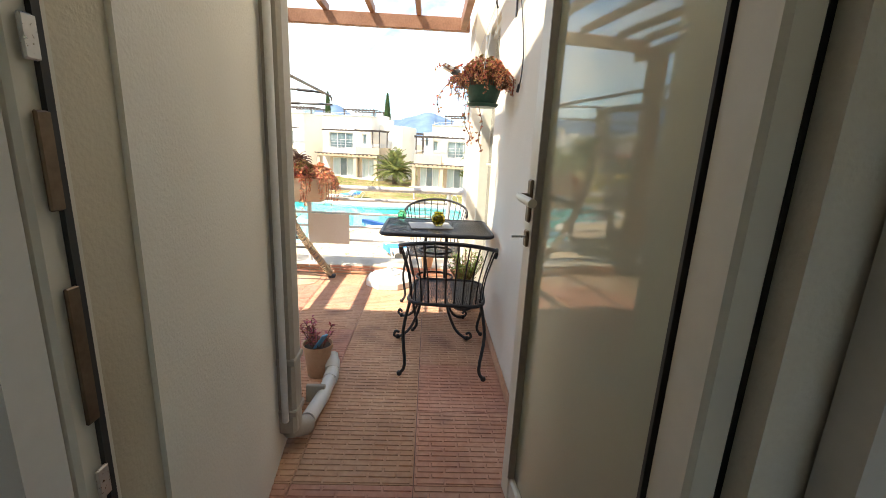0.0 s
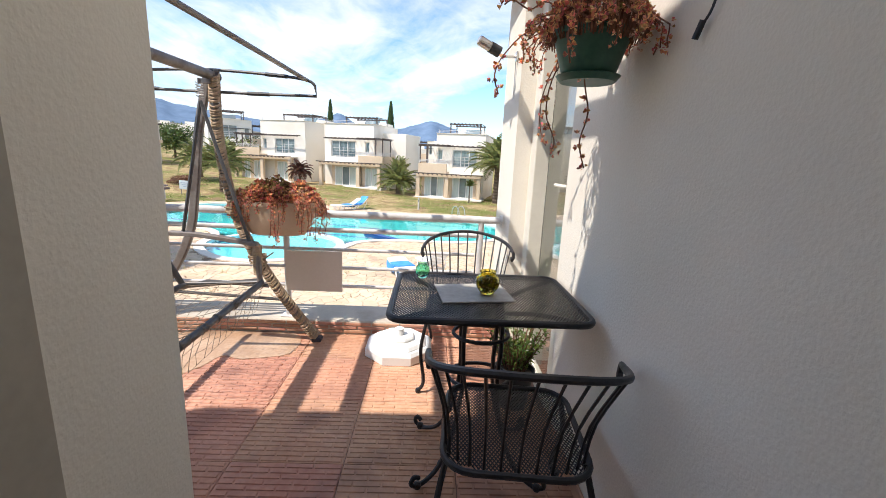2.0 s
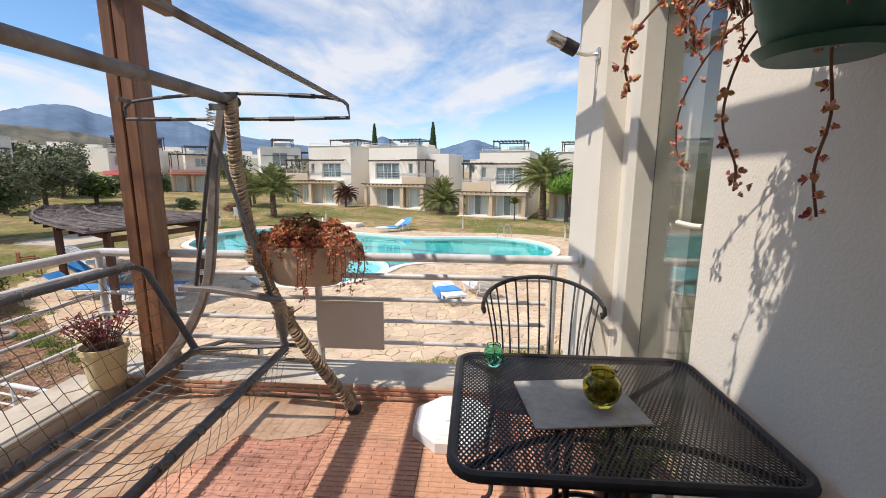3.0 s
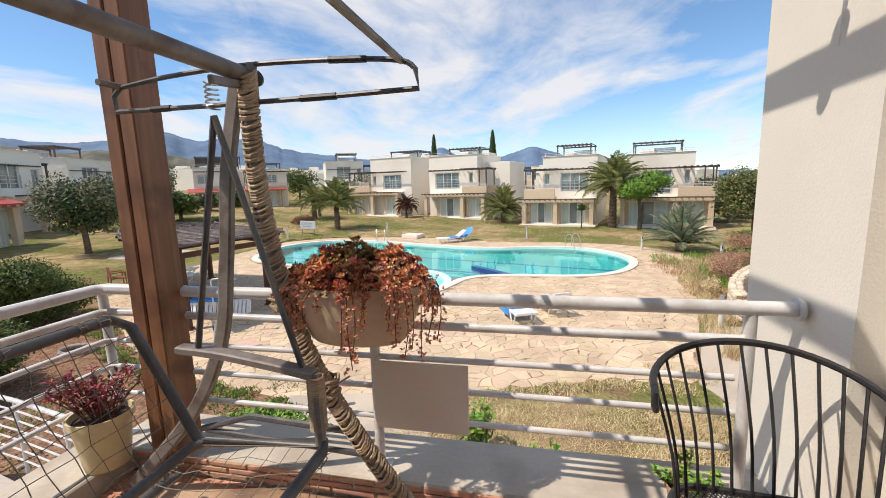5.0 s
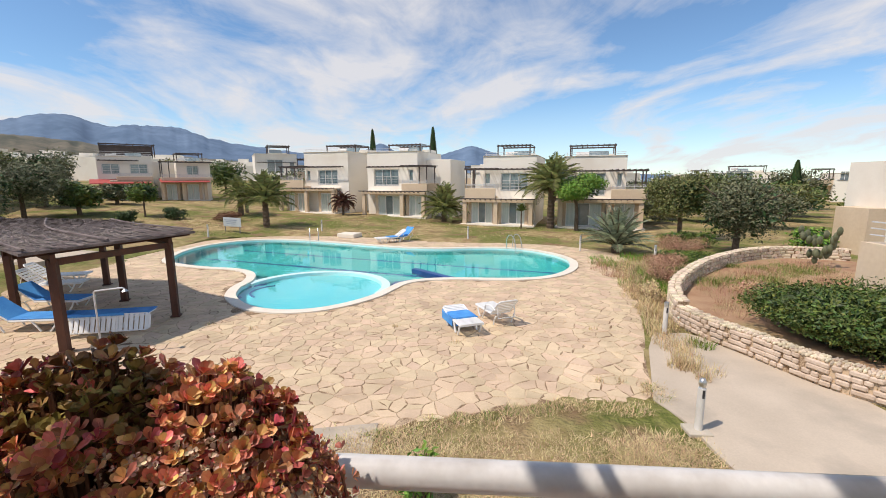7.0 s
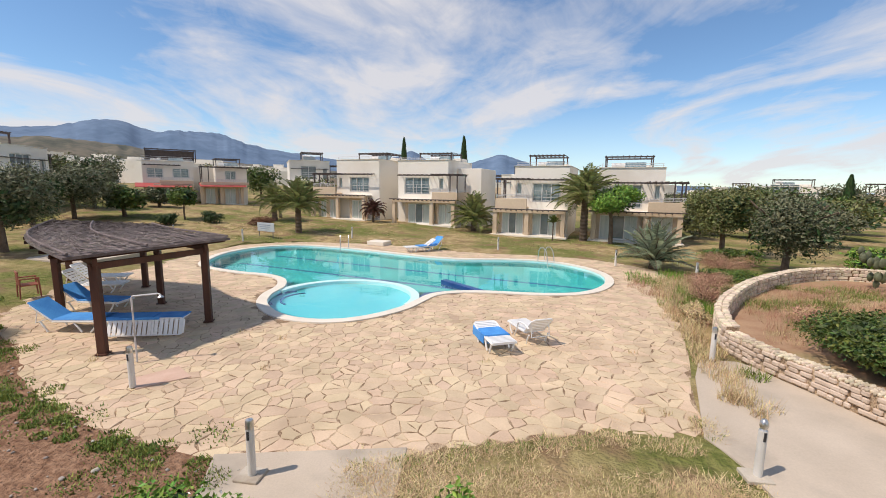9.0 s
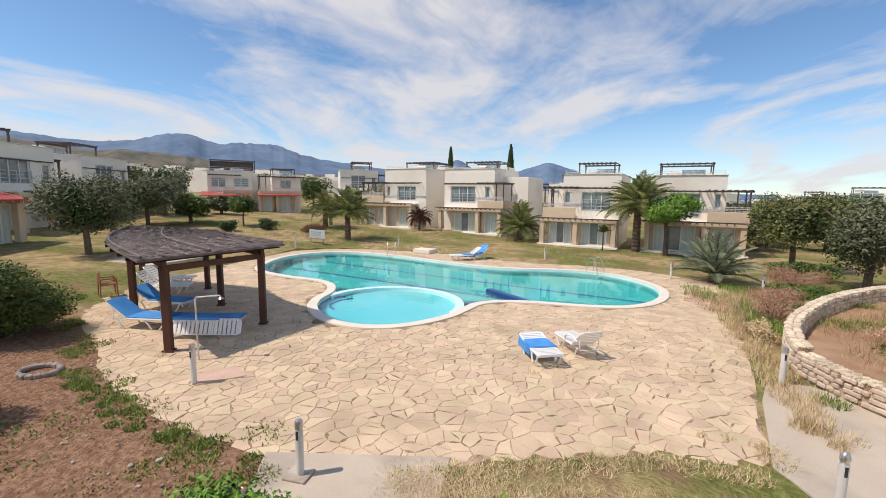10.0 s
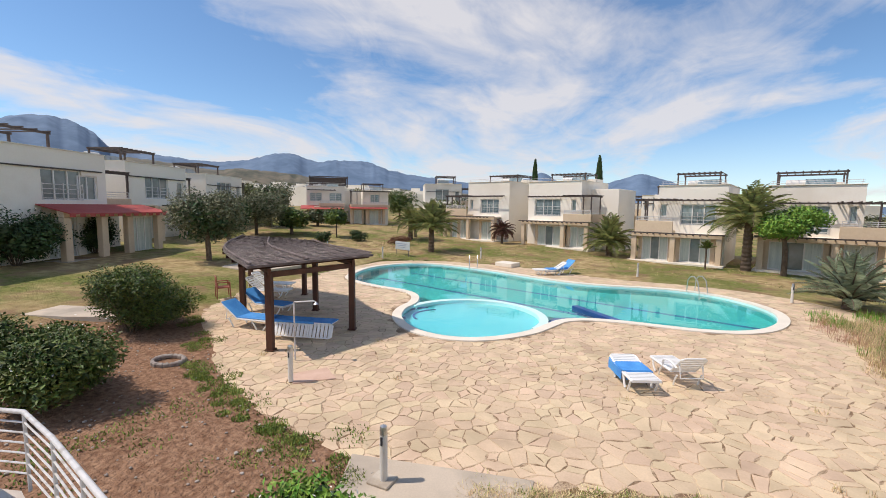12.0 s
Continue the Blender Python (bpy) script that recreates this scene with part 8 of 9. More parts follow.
def half_cloth(o, y0, y1, drop=True):
    g = Geo().box((0, (y0 + y1) / 2, 0.352), (0.64, y1 - y0, 0.025), ch=0.01)
    if drop:
        g.box((-0.33, (y0 + y1) / 2, 0.24), (0.02, (y1 - y0) * 0.9, 0.22), ch=0.008)
    part("towel", g, BLUEFAB, o, "bright blue towel")


l1 = lounger("sun_lounger", 0.50, 15.25, 24, 8, False, "white plastic sun lounger with a blue towel thrown over its end")
half_cloth(l1, -0.25, 0.98)
part("towel_end", Geo().box((0.05, -0.27, 0.25), (0.60, 0.025, 0.20), ch=0.01).box((0.33, 0.35, 0.25), (0.02, 1.1, 0.20), ch=0.008), BLUEFAB, l1, "hanging hem of the blue towel")
l1.scale = (0.98, 0.66, 0.98)
l2 = lounger("sun_lounger", 1.40, 15.95, 206, 38, False, "white plastic sun lounger with a raised back beside another lounger")
for sx in (-0.31, 0.31):
    part("armrest", Geo().tube(smoothed([(sx, -0.15, 0.30), (sx * 1.08, -0.05, 0.48), (sx * 1.08, 0.35, 0.54), (sx, 0.62, 0.46)], 4, False), 0.026, 6), WHITEPLASTIC, l2, "curved white armrest")
l2.scale = (0.92, 0.72, 0.92)
l3 = lounger("sun_lounger", -4.2, 29.95, -60, 35, False, "white plastic sun lounger with blue covers beyond the pool", z=POOL_Z)
half_cloth(l3, -0.2, 0.9)
lounger("sun_lounger", -3.7, 30.5, -40, 40, True, "blue covered white sun lounger beyond the pool", z=POOL_Z)
lounger("sun_lounger", -10.5, 14.55, 100, 38, True, "blue covered white sun lounger with a raised back under the shelter", z=POOL_Z)
lounger("sun_lounger", -11.6, 16.2, 95, 36, True, "blue covered white sun lounger with a raised back under the shelter", z=POOL_Z)
fl = lounger("sun_lounger", -8.75, 14.9, -75, 0, True, "blue cushioned lounger beside an upturned one under the shelter", z=POOL_Z)
up = lounger("sun_lounger", -8.55, 14.35, -75, 0, False, "white lounger tipped onto its side under the shelter", z=POOL_Z)
up.matrix_basis = Matrix.Translation((-8.3, 14.45, POOL_Z + 0.20)) @ Matrix.Rotation(radians(-75), 4, "Z") @ Matrix.Rotation(radians(68), 4, "Y") @ Matrix.Diagonal((0.68, 1.0, 0.9, 1.0))
part("towel", Geo().box((-0.30, -0.2, 0.36), (0.10, 1.3, 0.05), ch=0.02).box((-0.36, -0.75, 0.30), (0.03, 0.5, 0.16), ch=0.012), BLUEFAB, up, "bright blue cloth over the upper edge")
lounger("sun_lounger", -13.6, 18.0, 110, 45, False, "plain white sun lounger behind the shelter posts", z=POOL_Z)
lounger("sun_lounger", -14.6, 19.2, 110, 40, False, "plain white sun lounger behind the shelter posts", z=POOL_Z)

arm = thing("plastic_armchair", (-14.9, 16.9, level(-14.9, 16.9)), "brown red plastic garden armchair at the edge of the terrace", "chair", rz=radians(150))
part("seat", Geo().box((0, 0, 0.42), (0.5, 0.48, 0.04), ch=0.015), REDPLASTIC, arm)
g = Geo()
for k in range(5):
    g.box((-0.18 + 0.09 * k, 0.25, 0.64), (0.06, 0.03, 0.42), ch=0.01)
part("backrest", g.box((0, 0.255, 0.86), (0.48, 0.04, 0.07), ch=0.015), REDPLASTIC, arm)
for s in (-0.25, 0.25):
    part("armrest", Geo().box((s, 0.0, 0.64), (0.06, 0.5, 0.04), ch=0.012), REDPLASTIC, arm)
    for y in (-0.22, 0.23):
        part("leg", Geo().tube([(s, y, 0.62), (s * 1.08, y * 1.12, 0.0)], [0.028, 0.02], 6), REDPLASTIC, arm)


def bollard(x, y, h=0.82, dome=True, r=0.055, foot=True):
    b = thing("garden_bollard_light", (x, y, level(x, y)), "grey white round metal bollard light beside the path", "bollard light", "bollard lights round the pool")
    if foot:
        part("foot", Geo().box((-0.02, 0, 0.01), (0.34, 0.30, 0.06), ch=0.01), CONCRETE, b, "small concrete footing")
    part("post", Geo().tube([(0, 0, 0.02), (0, 0, h - 0.12)], r, 16), PVC, b, smooth=True)
    part("lamp_slot", Geo().box((0, -r * 0.9, h - 0.20), (0.035, 0.02, 0.13), ch=0.004), BLACKPLASTIC, b, "dark lamp slot")
    part("cap", Geo().lathe([(r, h - 0.12), (r, h - 0.03), (r * 0.85, h), (0, h + 0.01)] if not dome else [(r * 0.9, h - 0.12), (r * 0.7, h - 0.10), (r * 1.05, h - 0.06), (r * 0.95, h - 0.01), (r * 0.5, h + 0.03), (0, h + 0.04)], n=16), STEEL, b, smooth=True)


for x, y, dome, foot in ((-2.59, 9.95, False, True), (-6.25, 11.9, False, False), (5.42, 15.1, False, False), (4.15, 11.0, True, True), (6.38, 27.3, False, False), (0.44, 31.46, False, False), (8.9, 24.2, False, False), (-10.0, 34.2, False, False), (-16.2, 30.7, False, False), (-20.6, 30.0, False, False)):
    bollard(x, y, 0.82, dome, foot=foot)

sh = thing("outdoor_shower", (-7.15, 12.95, POOL_Z), "thin white steel outdoor shower pipe by the shelter", "shower")
part("pipe", Geo().tube([(0, 0, 0), (0, 0, 1.44), (0.02, 0.01, 1.47), (0.46, 0.20, 1.50), (0.50, 0.22, 1.47)], 0.018, 8), RAILPAINT, sh, smooth=True)
part("shower_head", Geo().lathe([(0, 0.02), (0.03, 0.0), (0.07, -0.04), (0, -0.04)], (0.50, 0.22, 1.46), 12), STEEL, sh)
gr = solid("shower_tray", Geo().prism([(-6.6, 12.2), (-6.15, 11.85), (-5.5, 12.5), (-6.1, 12.9)], POOL_Z - 0.03, POOL_Z + 0.012, ch=0.01), mat("pink terracotta slab", (0.55, 0.36, 0.27), (0.64, 0.45, 0.35), 3, 40, 0.85), "square pinkish shower slab set in the paving", kind="structure")
solid("access_cover", Geo().box((-7.4, 32.2, POOL_Z + 0.12), (1.3, 1.0, 0.28), rz=-0.3, ch=0.03), COPING, "low white concrete box beyond the pool", "service box")
sg = thing("notice_sign", (-15.9, 33.0, level(-15.9, 33.0)), "wide pale blue notice sign on two short posts on the lawn", "sign", rz=radians(-20))
part("panel", Geo().box((0, 0, 0.72), (1.7, 0.04, 0.62), ch=0.01), mat("pale blue grey sign", (0.42, 0.47, 0.50), (0.5, 0.55, 0.58), 3, 20, 0.5), sg)
for k in range(3):
    part("text_bar", Geo().box((-0.1, -0.024, 0.86 - 0.13 * k), (1.2 - 0.2 * k, 0.008, 0.04)), mat("blue grey lettering bar", (0.2, 0.26, 0.36), None, 3, 20, 0.5), sg, "unreadable line of writing")
for s in (-0.7, 0.7):
    part("post", Geo().tube([(s, 0, -0.1), (s, 0, 0.42)], 0.03, 8), GREYMETAL, sg)
rk = thing("stone_ring", (-9.75, 11.45, level(-9.75, 11.45)), "small ring of grey stones round a pit in the soil", "stone ring")
rnd = random.Random(2)
for k in range(16):
    a = k / 16 * 6.283
    g = Geo().box((0.38 * math.cos(a), 0.30 * math.sin(a), 0.04), (rnd.uniform(.12, .18), rnd.uniform(.08, .13), 0.11), rz=a + 1.57, ch=0.025)
    part("stone", g, ROCK, rk)


# ---- stair rail below the balcony ----
st = thing("stair_railing", (-6.05, 7.50, -1.0), "white painted steel railing of the outer stair beside the bush", "railing")
g = Geo().tube([(-1.7, -0.55, 0.0), (0, 0, 0), (1.0, -0.14, -0.0), (2.9, -0.50, -0.0)], 0.028, 10)
part("handrail", g, RAILPAINT, st, smooth=True)
for k in range(1, 7):
    part("bar", Geo().tube([(-1.7, -0.55, -0.13 * k), (0, 0, -0.13 * k), (1.0, -0.14, -0.13 * k), (2.9, -0.50, -0.13 * k)], 0.012, 6), RAILPAINT, st)
for q in ((0, 0), (1.0, -0.14), (2.0, -0.33), (-1.6, -0.52)):
    part("post", Geo().tube([(*q, -1.0), (*q, 0)], 0.02, 8), RAILPAINT, st)
structure("stair_landing", Geo().prism([(-7.8, 6.85), (-6.05, 7.42), (-5.05, 7.22), (-3.1, 6.55), (-3.1, 4.0), (-7.8, 4.0)], -2.5, -1.95), mat("grey slatted landing", (0.42, 0.36, 0.31), (0.52, 0.46, 0.4), 2, 40, 0.8, stretch=(1, 8, 1)), "pale terrace landing below the stair railing")


# ---- curved stone wall ----
WALLC = smoothed([(9.6, 10.6), (8.1, 11.6), (7.25, 12.6), (6.75, 13.9), (6.3, 15.1), (6.25, 16.2), (6.9, 17.9), (8.0, 19.6), (10.0, 22.0), (12.6, 24.2), (15.0, 25.2), (17.4, 24.6)], 8, False)
rubble = thing("rubble_wall", (0, 0, 0), "curved low rubble stone wall with a pale mortar top", "garden wall")
core, cap = Geo(), Geo()
wh = lambda i: 0.50 if i < 38 else 0.62
for i in range(len(WALLC) - 1):
    a, b = Vector(WALLC[i]), Vector(WALLC[i + 1])
    nrm = Vector((-(b - a).y, (b - a).x)).normalized() * 0.13
    core.prism([tuple(a - nrm), tuple(a + nrm), tuple(b + nrm), tuple(b - nrm)][::-1], POOL_Z - 0.2, POOL_Z + wh(i) - 0.01, cap_bottom=False)
part("core", core, MORTAR, rubble, "pale mortar core")
rnd = random.Random(17)
row_h = 0.15
arc_len = 0.0
stones_far = Geo()
count = 0
for side in (-1, 1):
    for r in range(4):
        s = rnd.uniform(0, 0.2)
        acc = 0.0
        for i in range(len(WALLC) - 1):
            a, b = Vector(WALLC[i]), Vector(WALLC[i + 1])
            L = (b - a).length
            while s < acc + L:
                w = rnd.choice((0.13, 0.17, 0.22, 0.30)) * rnd.uniform(0.9, 1.15)
                u = (s - acc) / L
                p = a.lerp(b, min(u, 1))
                d = (b - a).normalized()
                nrm = Vector((-d.y, d.x)) * (0.135 * side)
                hh = row_h * rnd.uniform(0.8, 1.0)
                zc = POOL_Z + 0.04 + (r + 0.5) * (wh(i) - 0.06) / 4 + rnd.uniform(-.012, .012)
                tgt = Geo() if (side == 1 and i < 40 and count < 200) else stones_far
                tgt.box((p.x + nrm.x, p.y + nrm.y, zc), (w - 0.02, 0.07 + rnd.uniform(0, .03), (wh(i) - 0.06) / 4 - 0.015), rz=math.atan2(d.y, d.x) + rnd.uniform(-.06, .06), ch=0.02)
                if tgt is not stones_far:
                    part("stone", tgt, DRYSTONE, rubble)
                    count += 1
                s += w
            acc += L
for i in range(0, len(WALLC) - 1):
    a, b = Vector(WALLC[i]), Vector(WALLC[i + 1])
    m2 = (a + b) / 2
    d = b - a
    across = Vector((-d.y, d.x)).normalized()
    for k in range(3):
        for off_ in (-0.085, 0.085):
            q = a + d * ((k + 0.5) / 3 + rnd.uniform(-.06, .06)) + across * (off_ + rnd.uniform(-.02, .02))
            stones_far.box((q.x, q.y, POOL_Z + wh(i) + rnd.uniform(-.012, .012)), (d.length * rnd.uniform(0.24, 0.36), rnd.uniform(0.13, 0.19), 0.07), rz=math.atan2(d.y, d.x) + rnd.uniform(-.25, .25), ch=0.022)
part("far_stones", stones_far, DRYSTONE, rubble, "pinkish rubble stones and cap stones", kind="stuff")
structure("planting_bed", Geo().prism([(x, y) for x, y in WALLC] + [(18.5, 21), (16, 13), (11, 10.5)], POOL_Z - 0.3, POOL_Z + 0.12, cap_bottom=False), mat("reddish dry garden bed", (0.30, 0.16, 0.09), (0.42, 0.27, 0.16), 1.5, 20, 0.95, bump=0.8, stain=(0.30, 0.26, 0.12), stain_scale=0.5), "reddish dry bed behind the curved wall")


# ---- grass and weeds ----
def tufts(name, label, material, spots, seed, blade=0.16, wide=0.012, lay=0.6):
    rnd = random.Random(seed)
    g = Geo()
    for x, y, r, n in spots:
        for k in range(n):
            a, q = rnd.uniform(0, 6.283), r * math.sqrt(rnd.random())
            px_, py_ = x + q * math.cos(a), y + q * math.sin(a)
            z = level(px_, py_) - 0.02
            h = blade * rnd.uniform(0.5, 1.5)
            b, t = rnd.uniform(0, 6.283), rnd.uniform(0, lay)
            wx, wy = wide * math.cos(b + 1.57), wide * math.sin(b + 1.57)
            ex, ey = h * t * math.cos(b), h * t * math.sin(b)
            g.add([(px_ - wx, py_ - wy, z), (px_ + wx, py_ + wy, z), (px_ + ex, py_ + ey, z + h)], [(0, 1, 2)])
    return solid(name, g, material, label, "grass", kind="stuff")


rnd = random.Random(19)
edge_pts = [(x + rnd.uniform(-.25, .1), y + rnd.uniform(-.35, .05)) for x, y in offset(PAVING, 0.12) if (x < -2.9 and y < 17) for q in range(2)] + [(-3.6, 10.2), (-4.4, 10.1), (-5.2, 10.3), (-6.0, 10.6), (-6.9, 11.1), (-7.7, 11.5), (-8.4, 11.8), (-9.6, 12.5), (-10.4, 13.0), (-4.0, 9.7), (-4.9, 9.7), (-5.8, 10.1), (-3.3, 9.4), (-12.6, 14.2), (-15.2, 16.2)]
tufts("green_weeds", "green weeds along the edge of the paving", GREEN_GRASS, [(x + rnd.uniform(-.2, .2), y + rnd.uniform(-.2, .2), rnd.uniform(0.12, 0.36), 190) for x, y in edge_pts if noise.noise((x * 0.9, y * 0.9, 3)) > -0.12] + [(rnd.uniform(-8, -3.5), rnd.uniform(7, 11), 0.35, 60) for k in range(26)], 1, 0.045, 0.016, 1.2)
front = [(rnd.uniform(-1.2, 4.0), rnd.uniform(7.5, 10.6)) for k in range(300)]
tufts("dry_grass", "straw coloured dry grass before the paving", DRY_GRASS, [(x, y, 0.45, 230) for x, y in front if y < 10.4 + 0.35 * max(0, x) and not (x > 3.9)], 2, 0.055, 0.006, 2.6)
tufts("green_grass", "patches of green grass in the dry lawn", GREEN_GRASS, [(x, y, 0.3, 70) for x, y in front[::9]], 3, 0.05, 0.010, 1.5)
lawn = [(rnd.uniform(-26, 12), rnd.uniform(31, 43)) for k in range(420)]
tufts("lawn_grass", "short yellow green grass of the far lawn", GREEN_GRASS, [(x, y, 0.9, 20) for x, y in lawn if not inside(x, y, PAVING)], 4, 0.05, 0.03, 1.5)
tufts("dry_lawn", "short straw coloured grass of the far lawn", DRY_GRASS, [(x + 0.7, y + 0.3, 0.9, 9) for x, y in lawn if not inside(x, y, PAVING)], 5, 0.05, 0.03, 2.0)
tufts("red_weeds", "tall reddish dry weeds by the curved wall", RED_GRASS, [(6.5 + rnd.uniform(-.5, .6), 18 + k * 0.42, 0.4, 90) for k in range(16)] + [(8, 22, 1.4, 500), (9, 24, 1.2, 600), (11.5, 18.5, 2.0, 1500), (8.6, 17.0, 0.9, 700), (13.5, 20.5, 2.0, 900)], 6, 0.25, 0.005, 0.9)
tufts("wall_weeds", "green weeds at the foot of the curved wall", GREEN_GRASS, [(7.2 + rnd.uniform(-.6, .8), 18.5 + k * 0.5, 0.4, 50) for k in range(12)] + [(8.0, 21.0, 1.2, 700), (5.9, 14.4, 0.3, 160), (6.3, 8.9, 0.8, 400), (5.6, 8.6, 0.5, 300)], 7, 0.18, 0.010, 1.1)
tufts("bed_weeds", "yellow green weeds and dry stalks in the walled bed", BRIGHT_LEAF, [(rnd.uniform(7.6, 14), rnd.uniform(15.5, 23), 0.5, 70) for k in range(26)] + [(rnd.uniform(6.4, 9.5), rnd.uniform(19, 26), 0.6, 120) for k in range(26)], 9, 0.20, 0.012)
tufts("paving_weeds", "small weeds growing in the paving joints", DRY_GRASS, [(rnd.uniform(-9.5, 4.5), rnd.uniform(11.8, 15.5), 0.12, 28) for k in range(9)], 8, 0.10, 0.006)
tufts("verge_straw", "dry straw coloured weeds between the paving and the curved wall", DRY_GRASS, [(5.25 + (y - 14) * 0.20 + rnd.uniform(-.25, .3), y, rnd.uniform(0.15, 0.4), 130) for y in [13 + 0.22 * k for k in range(52)]] + [(5.05, 13.2, 0.22, 240), (5.1, 12.7, 0.15, 90), (8.2, 23, 1.3, 700), (10, 20, 2.0, 900), (12, 22, 1.8, 800)], 12, 0.20, 0.006, 1.0)
rim_pts = [(x + rnd.uniform(-.15, .15), y + rnd.uniform(-.22, .03)) for x, y in offset(PAVING, 0.06) if x > -1.2 and y < 12.6 and rnd.random() < 0.9 for q in range(3)]
tufts("rim_grass", "dry grass growing over the front edge of the paving", DRY_GRASS, [(x, y, 0.22, 110) for x, y in rim_pts], 13, 0.06, 0.006, 2.2)
tufts("rim_weeds", "low green weeds over the front edge of the paving", GREEN_GRASS, [(x, y, 0.16, 60) for x, y in rim_pts[::3]], 14, 0.05, 0.012, 1.4)
tufts("bed_bushes", "yellow green brush in the walled bed", GREEN_GRASS, [(rnd.uniform(9, 15), rnd.uniform(17.5, 23.5), rnd.uniform(0.3, 0.7), 420) for k in range(22)], 15, 0.26, 0.012, 1.2)
tufts("bed_straw", "dry straw and reddish stalks in the walled bed", DRY_GRASS, [(rnd.uniform(7.6, 15), rnd.uniform(14.5, 23.5), 0.5, 260) for k in range(70)], 16, 0.22, 0.006, 1.3)
tufts("bed_red_stalks", "reddish dry stalks in the walled bed", RED_GRASS, [(rnd.uniform(8, 15), rnd.uniform(15.5, 23.5), 0.6, 240) for k in range(50)], 17, 0.30, 0.006, 1.1)
g = Geo()
for k in range(520):
    x, y = rnd.uniform(-12, -2.5), rnd.uniform(6.5, 12.5)
    if inside(x, y, PAVING):
        continue
    s = rnd.uniform(0.008, 0.028) * (1.8 if rnd.random() < 0.04 else 1)
    g.box((x, y, level(x, y) + s * 0.15), (s * 2, s * 1.5, s), rz=rnd.uniform(0, 3), ch=s * 0.3)
solid("soil_stones", g, ROCK, "scattered small stones and clods on the soil", "stones", kind="stuff")


# ---- balcony floor tiles ----
def tile_mesh():
    g = Geo().box((0, 0, 0.003), (0.496, 0.496, 0.010))
    rows, h = 15, 0.492 / 15
    rr = random.Random(4)
    for r in range(rows):
        y = -0.246 + (r + 0.5) * h
        x = -0.246 + (0.06 if r % 2 else 0.0)
        if r % 2:
            g.add([(-0.246, y - h * .36, 0.008), (-0.19, y - h * .36, 0.008), (-0.19, y + h * .36, 0.008), (-0.246, y + h * .36, 0.008), (-0.246, y - h * .3, 0.0125), (-0.192, y - h * .3, 0.0125), (-0.192, y + h * .3, 0.0125), (-0.246, y + h * .3, 0.0125)],
                  [(4, 5, 6, 7), (0, 1, 5, 4), (1, 2, 6, 5), (2, 3, 7, 6), (3, 0, 4, 7)])
        while x < 0.24:
            L = min(0.118, 0.246 - x)
            a, b = x + 0.002, x + L - 0.002
            t = 0.0120 + rr.uniform(0, 0.001)
            g.add([(a, y - h * .36, 0.008), (b, y - h * .36, 0.008), (b, y + h * .36, 0.008), (a, y + h * .36, 0.008), (a + .002, y - h * .3, t), (b - .002, y - h * .3, t), (b - .002, y + h * .3, t), (a + .002, y + h * .3, t)],
                  [(4, 5, 6, 7), (0, 1, 5, 4), (1, 2, 6, 5), (2, 3, 7, 6), (3, 0, 4, 7)])
            x += 0.122
    return g.data("tile", TILE)


TILE_ME = tile_mesh()
for i in range(-5, 3):
    for j in range(8):
        x, y = 1.22 + 0.5 * (i - 0) - 0.0, 1.84 + 0.5 * j + 0.0
        if x > 2.0 or (y < 3.2 and x < 0.6):
            continue
        t = part("tile", TILE_ME, None, floor)
        cut = Matrix.Diagonal((1, 0.77, 1, 1)) if j == 7 else Matrix.Identity(4)
        t.matrix_basis = Matrix.Translation((x, y - (0.057 if j == 7 else 0), -0.0145)) @ cut @ Matrix.Rotation(math.pi * ((i * 7 + j * 3) % 2), 4, "Z")


# ---- crazy paving ----
def cells(x0, x1, y0, y1, step, seed):
    """A jittered net of points and the many sided cells round them."""
    rr = np.random.RandomState(seed)
    nx, ny = int((x1 - x0) / step), int((y1 - y0) / step)
    P = np.zeros((nx, ny, 2))
    for i in range(nx):
        for j in range(ny):
            P[i, j] = (x0 + (i + 0.5 + rr.uniform(-.75, .75)) * step, y0 + (j + 0.5 + rr.uniform(-.62, .62)) * step)
    out = []
    for i in range(1, nx - 1):
        for j in range(1, ny - 1):
            c = P[i, j]
            if not inside(c[0], c[1], PAVING):
                continue
            poly = [(c[0] - 2, c[1] - 2), (c[0] + 2, c[1] - 2), (c[0] + 2, c[1] + 2), (c[0] - 2, c[1] + 2)]
            for di in (-2, -1, 0, 1, 2):
                for dj in (-2, -1, 0, 1, 2):
                    if (di or dj) and 0 <= i + di < nx and 0 <= j + dj < ny:
                        q = P[i + di, j + dj]
                        mx, my, dx, dy = (c[0] + q[0]) / 2, (c[1] + q[1]) / 2, q[0] - c[0], q[1] - c[1]
                        new_poly = []
                        for k in range(len(poly)):
                            a, b = poly[k], poly[(k + 1) % len(poly)]
                            fa, fb = (a[0] - mx) * dx + (a[1] - my) * dy, (b[0] - mx) * dx + (b[1] - my) * dy
                            if fa <= 0:
                                new_poly.append(a)
                            if (fa < 0) != (fb < 0) and fa != fb:
                                t = fa / (fa - fb)
                                new_poly.append((a[0] + (b[0] - a[0]) * t, a[1] + (b[1] - a[1]) * t))
                        poly = new_poly
                        if len(poly) < 3:
                            break
                if len(poly) < 3:
                    break
            if len(poly) >= 3:
                out.append(((float(c[0]), float(c[1])), poly))
    return out


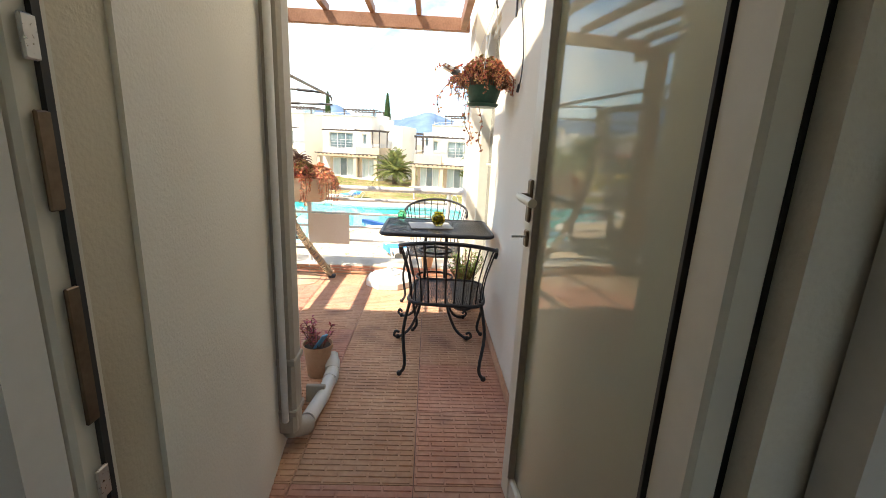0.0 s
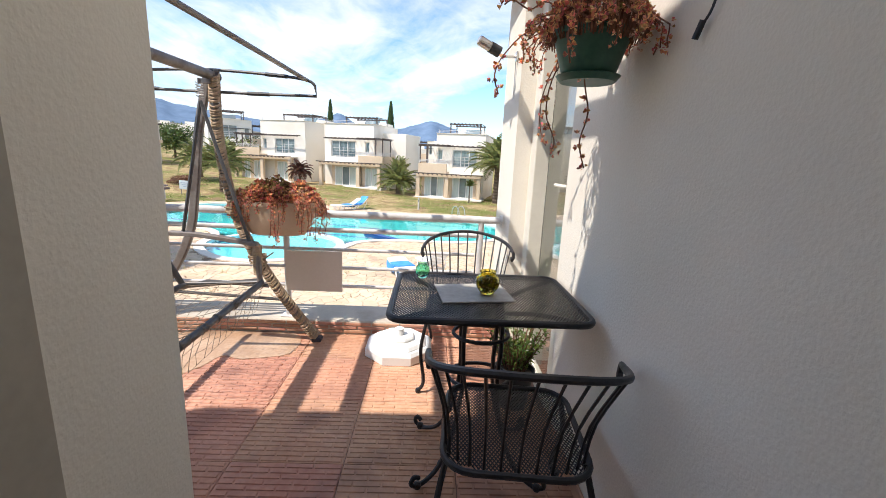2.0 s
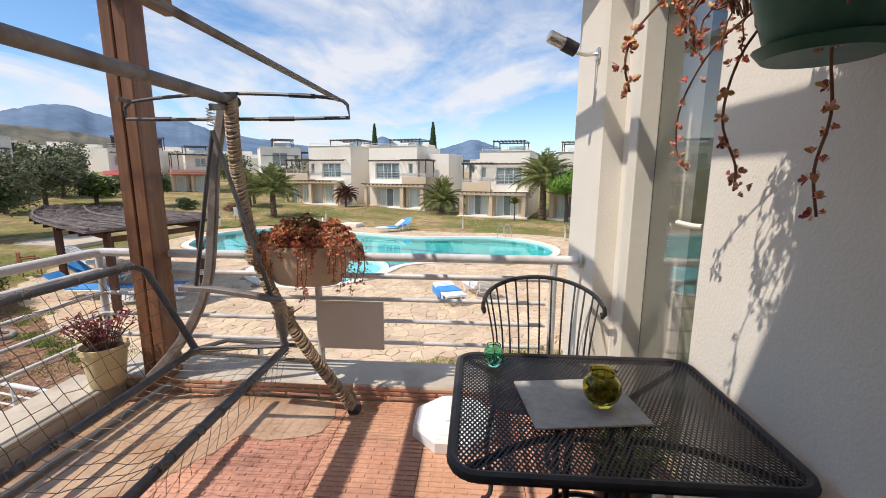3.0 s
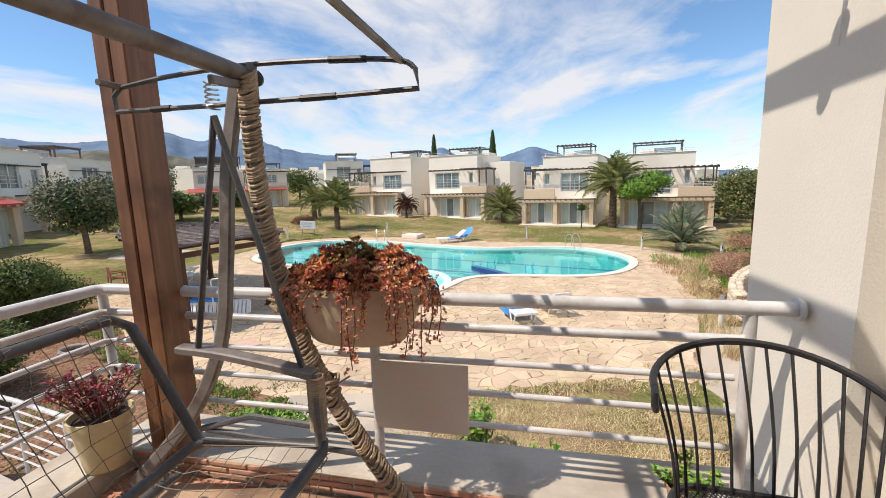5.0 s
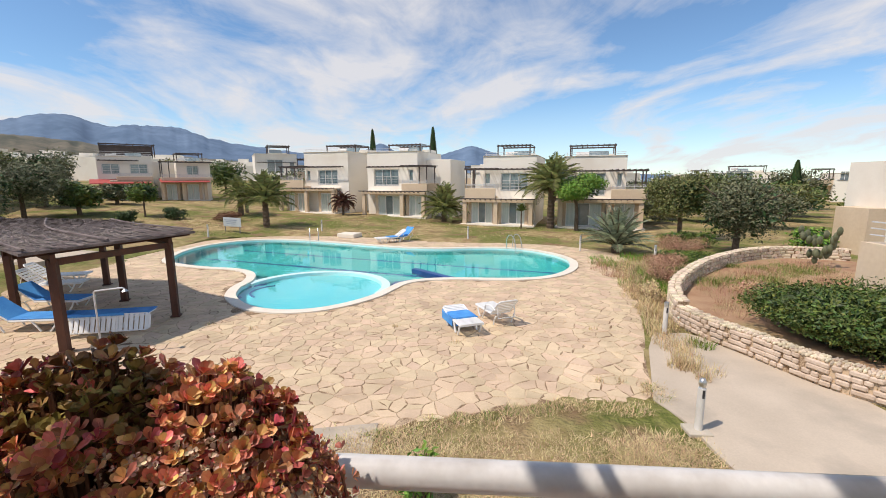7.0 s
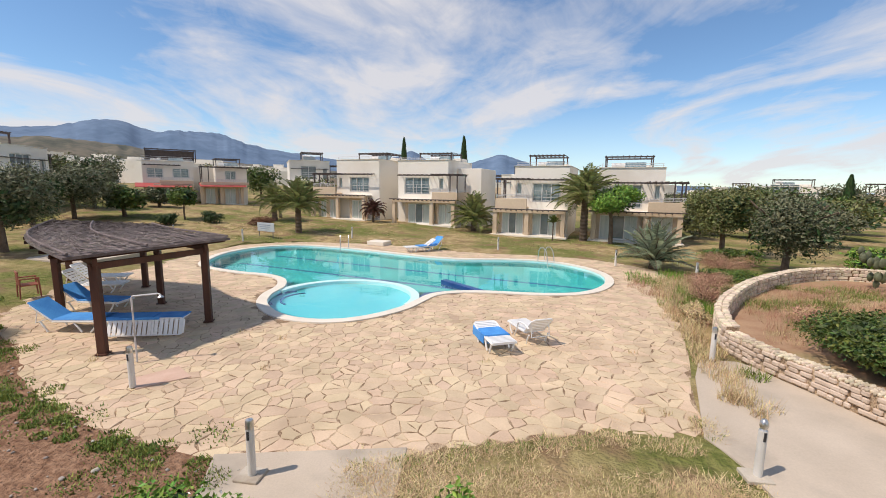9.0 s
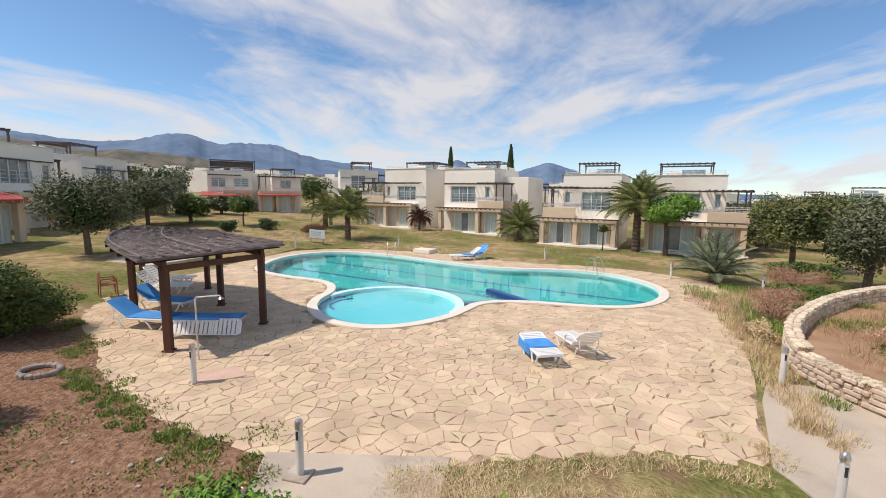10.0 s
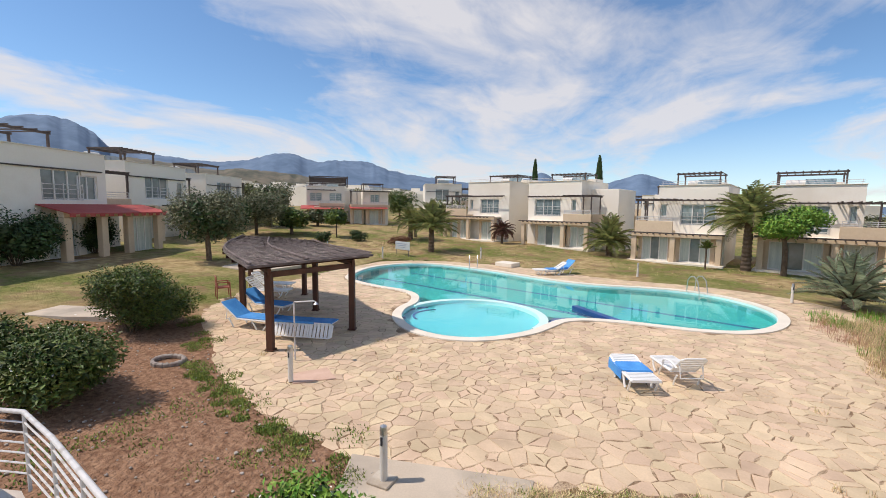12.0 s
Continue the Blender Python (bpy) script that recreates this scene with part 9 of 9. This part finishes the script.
rnd = random.Random(23)
joined, made = Geo(), 0
PAVING_SMALL = offset(PAVING, -0.03)
PAVING_A2 = np.array(PAVING_SMALL)
stones = cells(-19, 10, 9.4, 33.5, 0.285, 5)
stones.sort(key=lambda s: (s[0][0] - 0.5) ** 2 + (s[0][1] - 8) ** 2)
for (cx, cy), poly in stones:
    dpool, _ = nearest(cx, cy, POOL_A)
    if inside(cx, cy, POOL) or dpool < 0.10:
        continue
    pts = []
    for x, y in poly:
        dx, dy = x - cx, y - cy
        L = math.hypot(dx, dy) or 1
        k = max(0.3, 1 - (0.002 + rnd.random() ** 2 * 0.014) / L)
        x, y = cx + dx * k + rnd.uniform(-.006, .006), cy + dy * k + rnd.uniform(-.006, .006)
        if dpool < 0.8:
            dd, q = nearest(x, y, POOL_A)
            if inside(x, y, POOL) or dd < 0.02:
                v = np.array((cx, cy)) - q
                v = v / (np.hypot(*v) or 1)
                x, y = q[0] + v[0] * 0.02, q[1] + v[1] * 0.02
        if not inside(x, y, PAVING_SMALL):
            _, q = nearest(x, y, PAVING_A2)
            x, y = float(q[0]), float(q[1])
        pts.append((x, y))
    if cy < 20:
        rough_edge = []
        for p, q in zip(pts, pts[1:] + pts[:1]):
            rough_edge.append(p)
            L = math.hypot(q[0] - p[0], q[1] - p[1])
            if L > 0.14:
                t, w = rnd.uniform(0.3, 0.7), rnd.uniform(-0.035, 0.005)
                mx, my = p[0] + (q[0] - p[0]) * t, p[1] + (q[1] - p[1]) * t
                d = math.hypot(mx - cx, my - cy) or 1
                rough_edge.append((mx + (mx - cx) / d * w, my + (my - cy) / d * w))
        pts = rough_edge
    clean = [pts[0]]
    for p in pts[1:]:
        if math.hypot(p[0] - clean[-1][0], p[1] - clean[-1][1]) > 0.02:
            clean.append(p)
    if len(clean) < 3:
        continue
    z1 = POOL_Z - 0.012 + rnd.uniform(-0.003, 0.004)
    if made < 300:
        g = Geo().prism([(x - cx, y - cy) for x, y in clean], -0.03, z1 - POOL_Z, cap_bottom=False, ch=0.006)
        o = part("paving_stone", g, FLAG, pavement)
        o.matrix_basis = Matrix.Translation((cx, cy, POOL_Z))
        made += 1
    else:
        joined.prism(clean, POOL_Z - 0.03, z1, cap_bottom=False, ch=0.006 if (cy < 20) else 0)
part("paving_stones", joined, FLAG_FAR, pavement, "", kind="stuff")
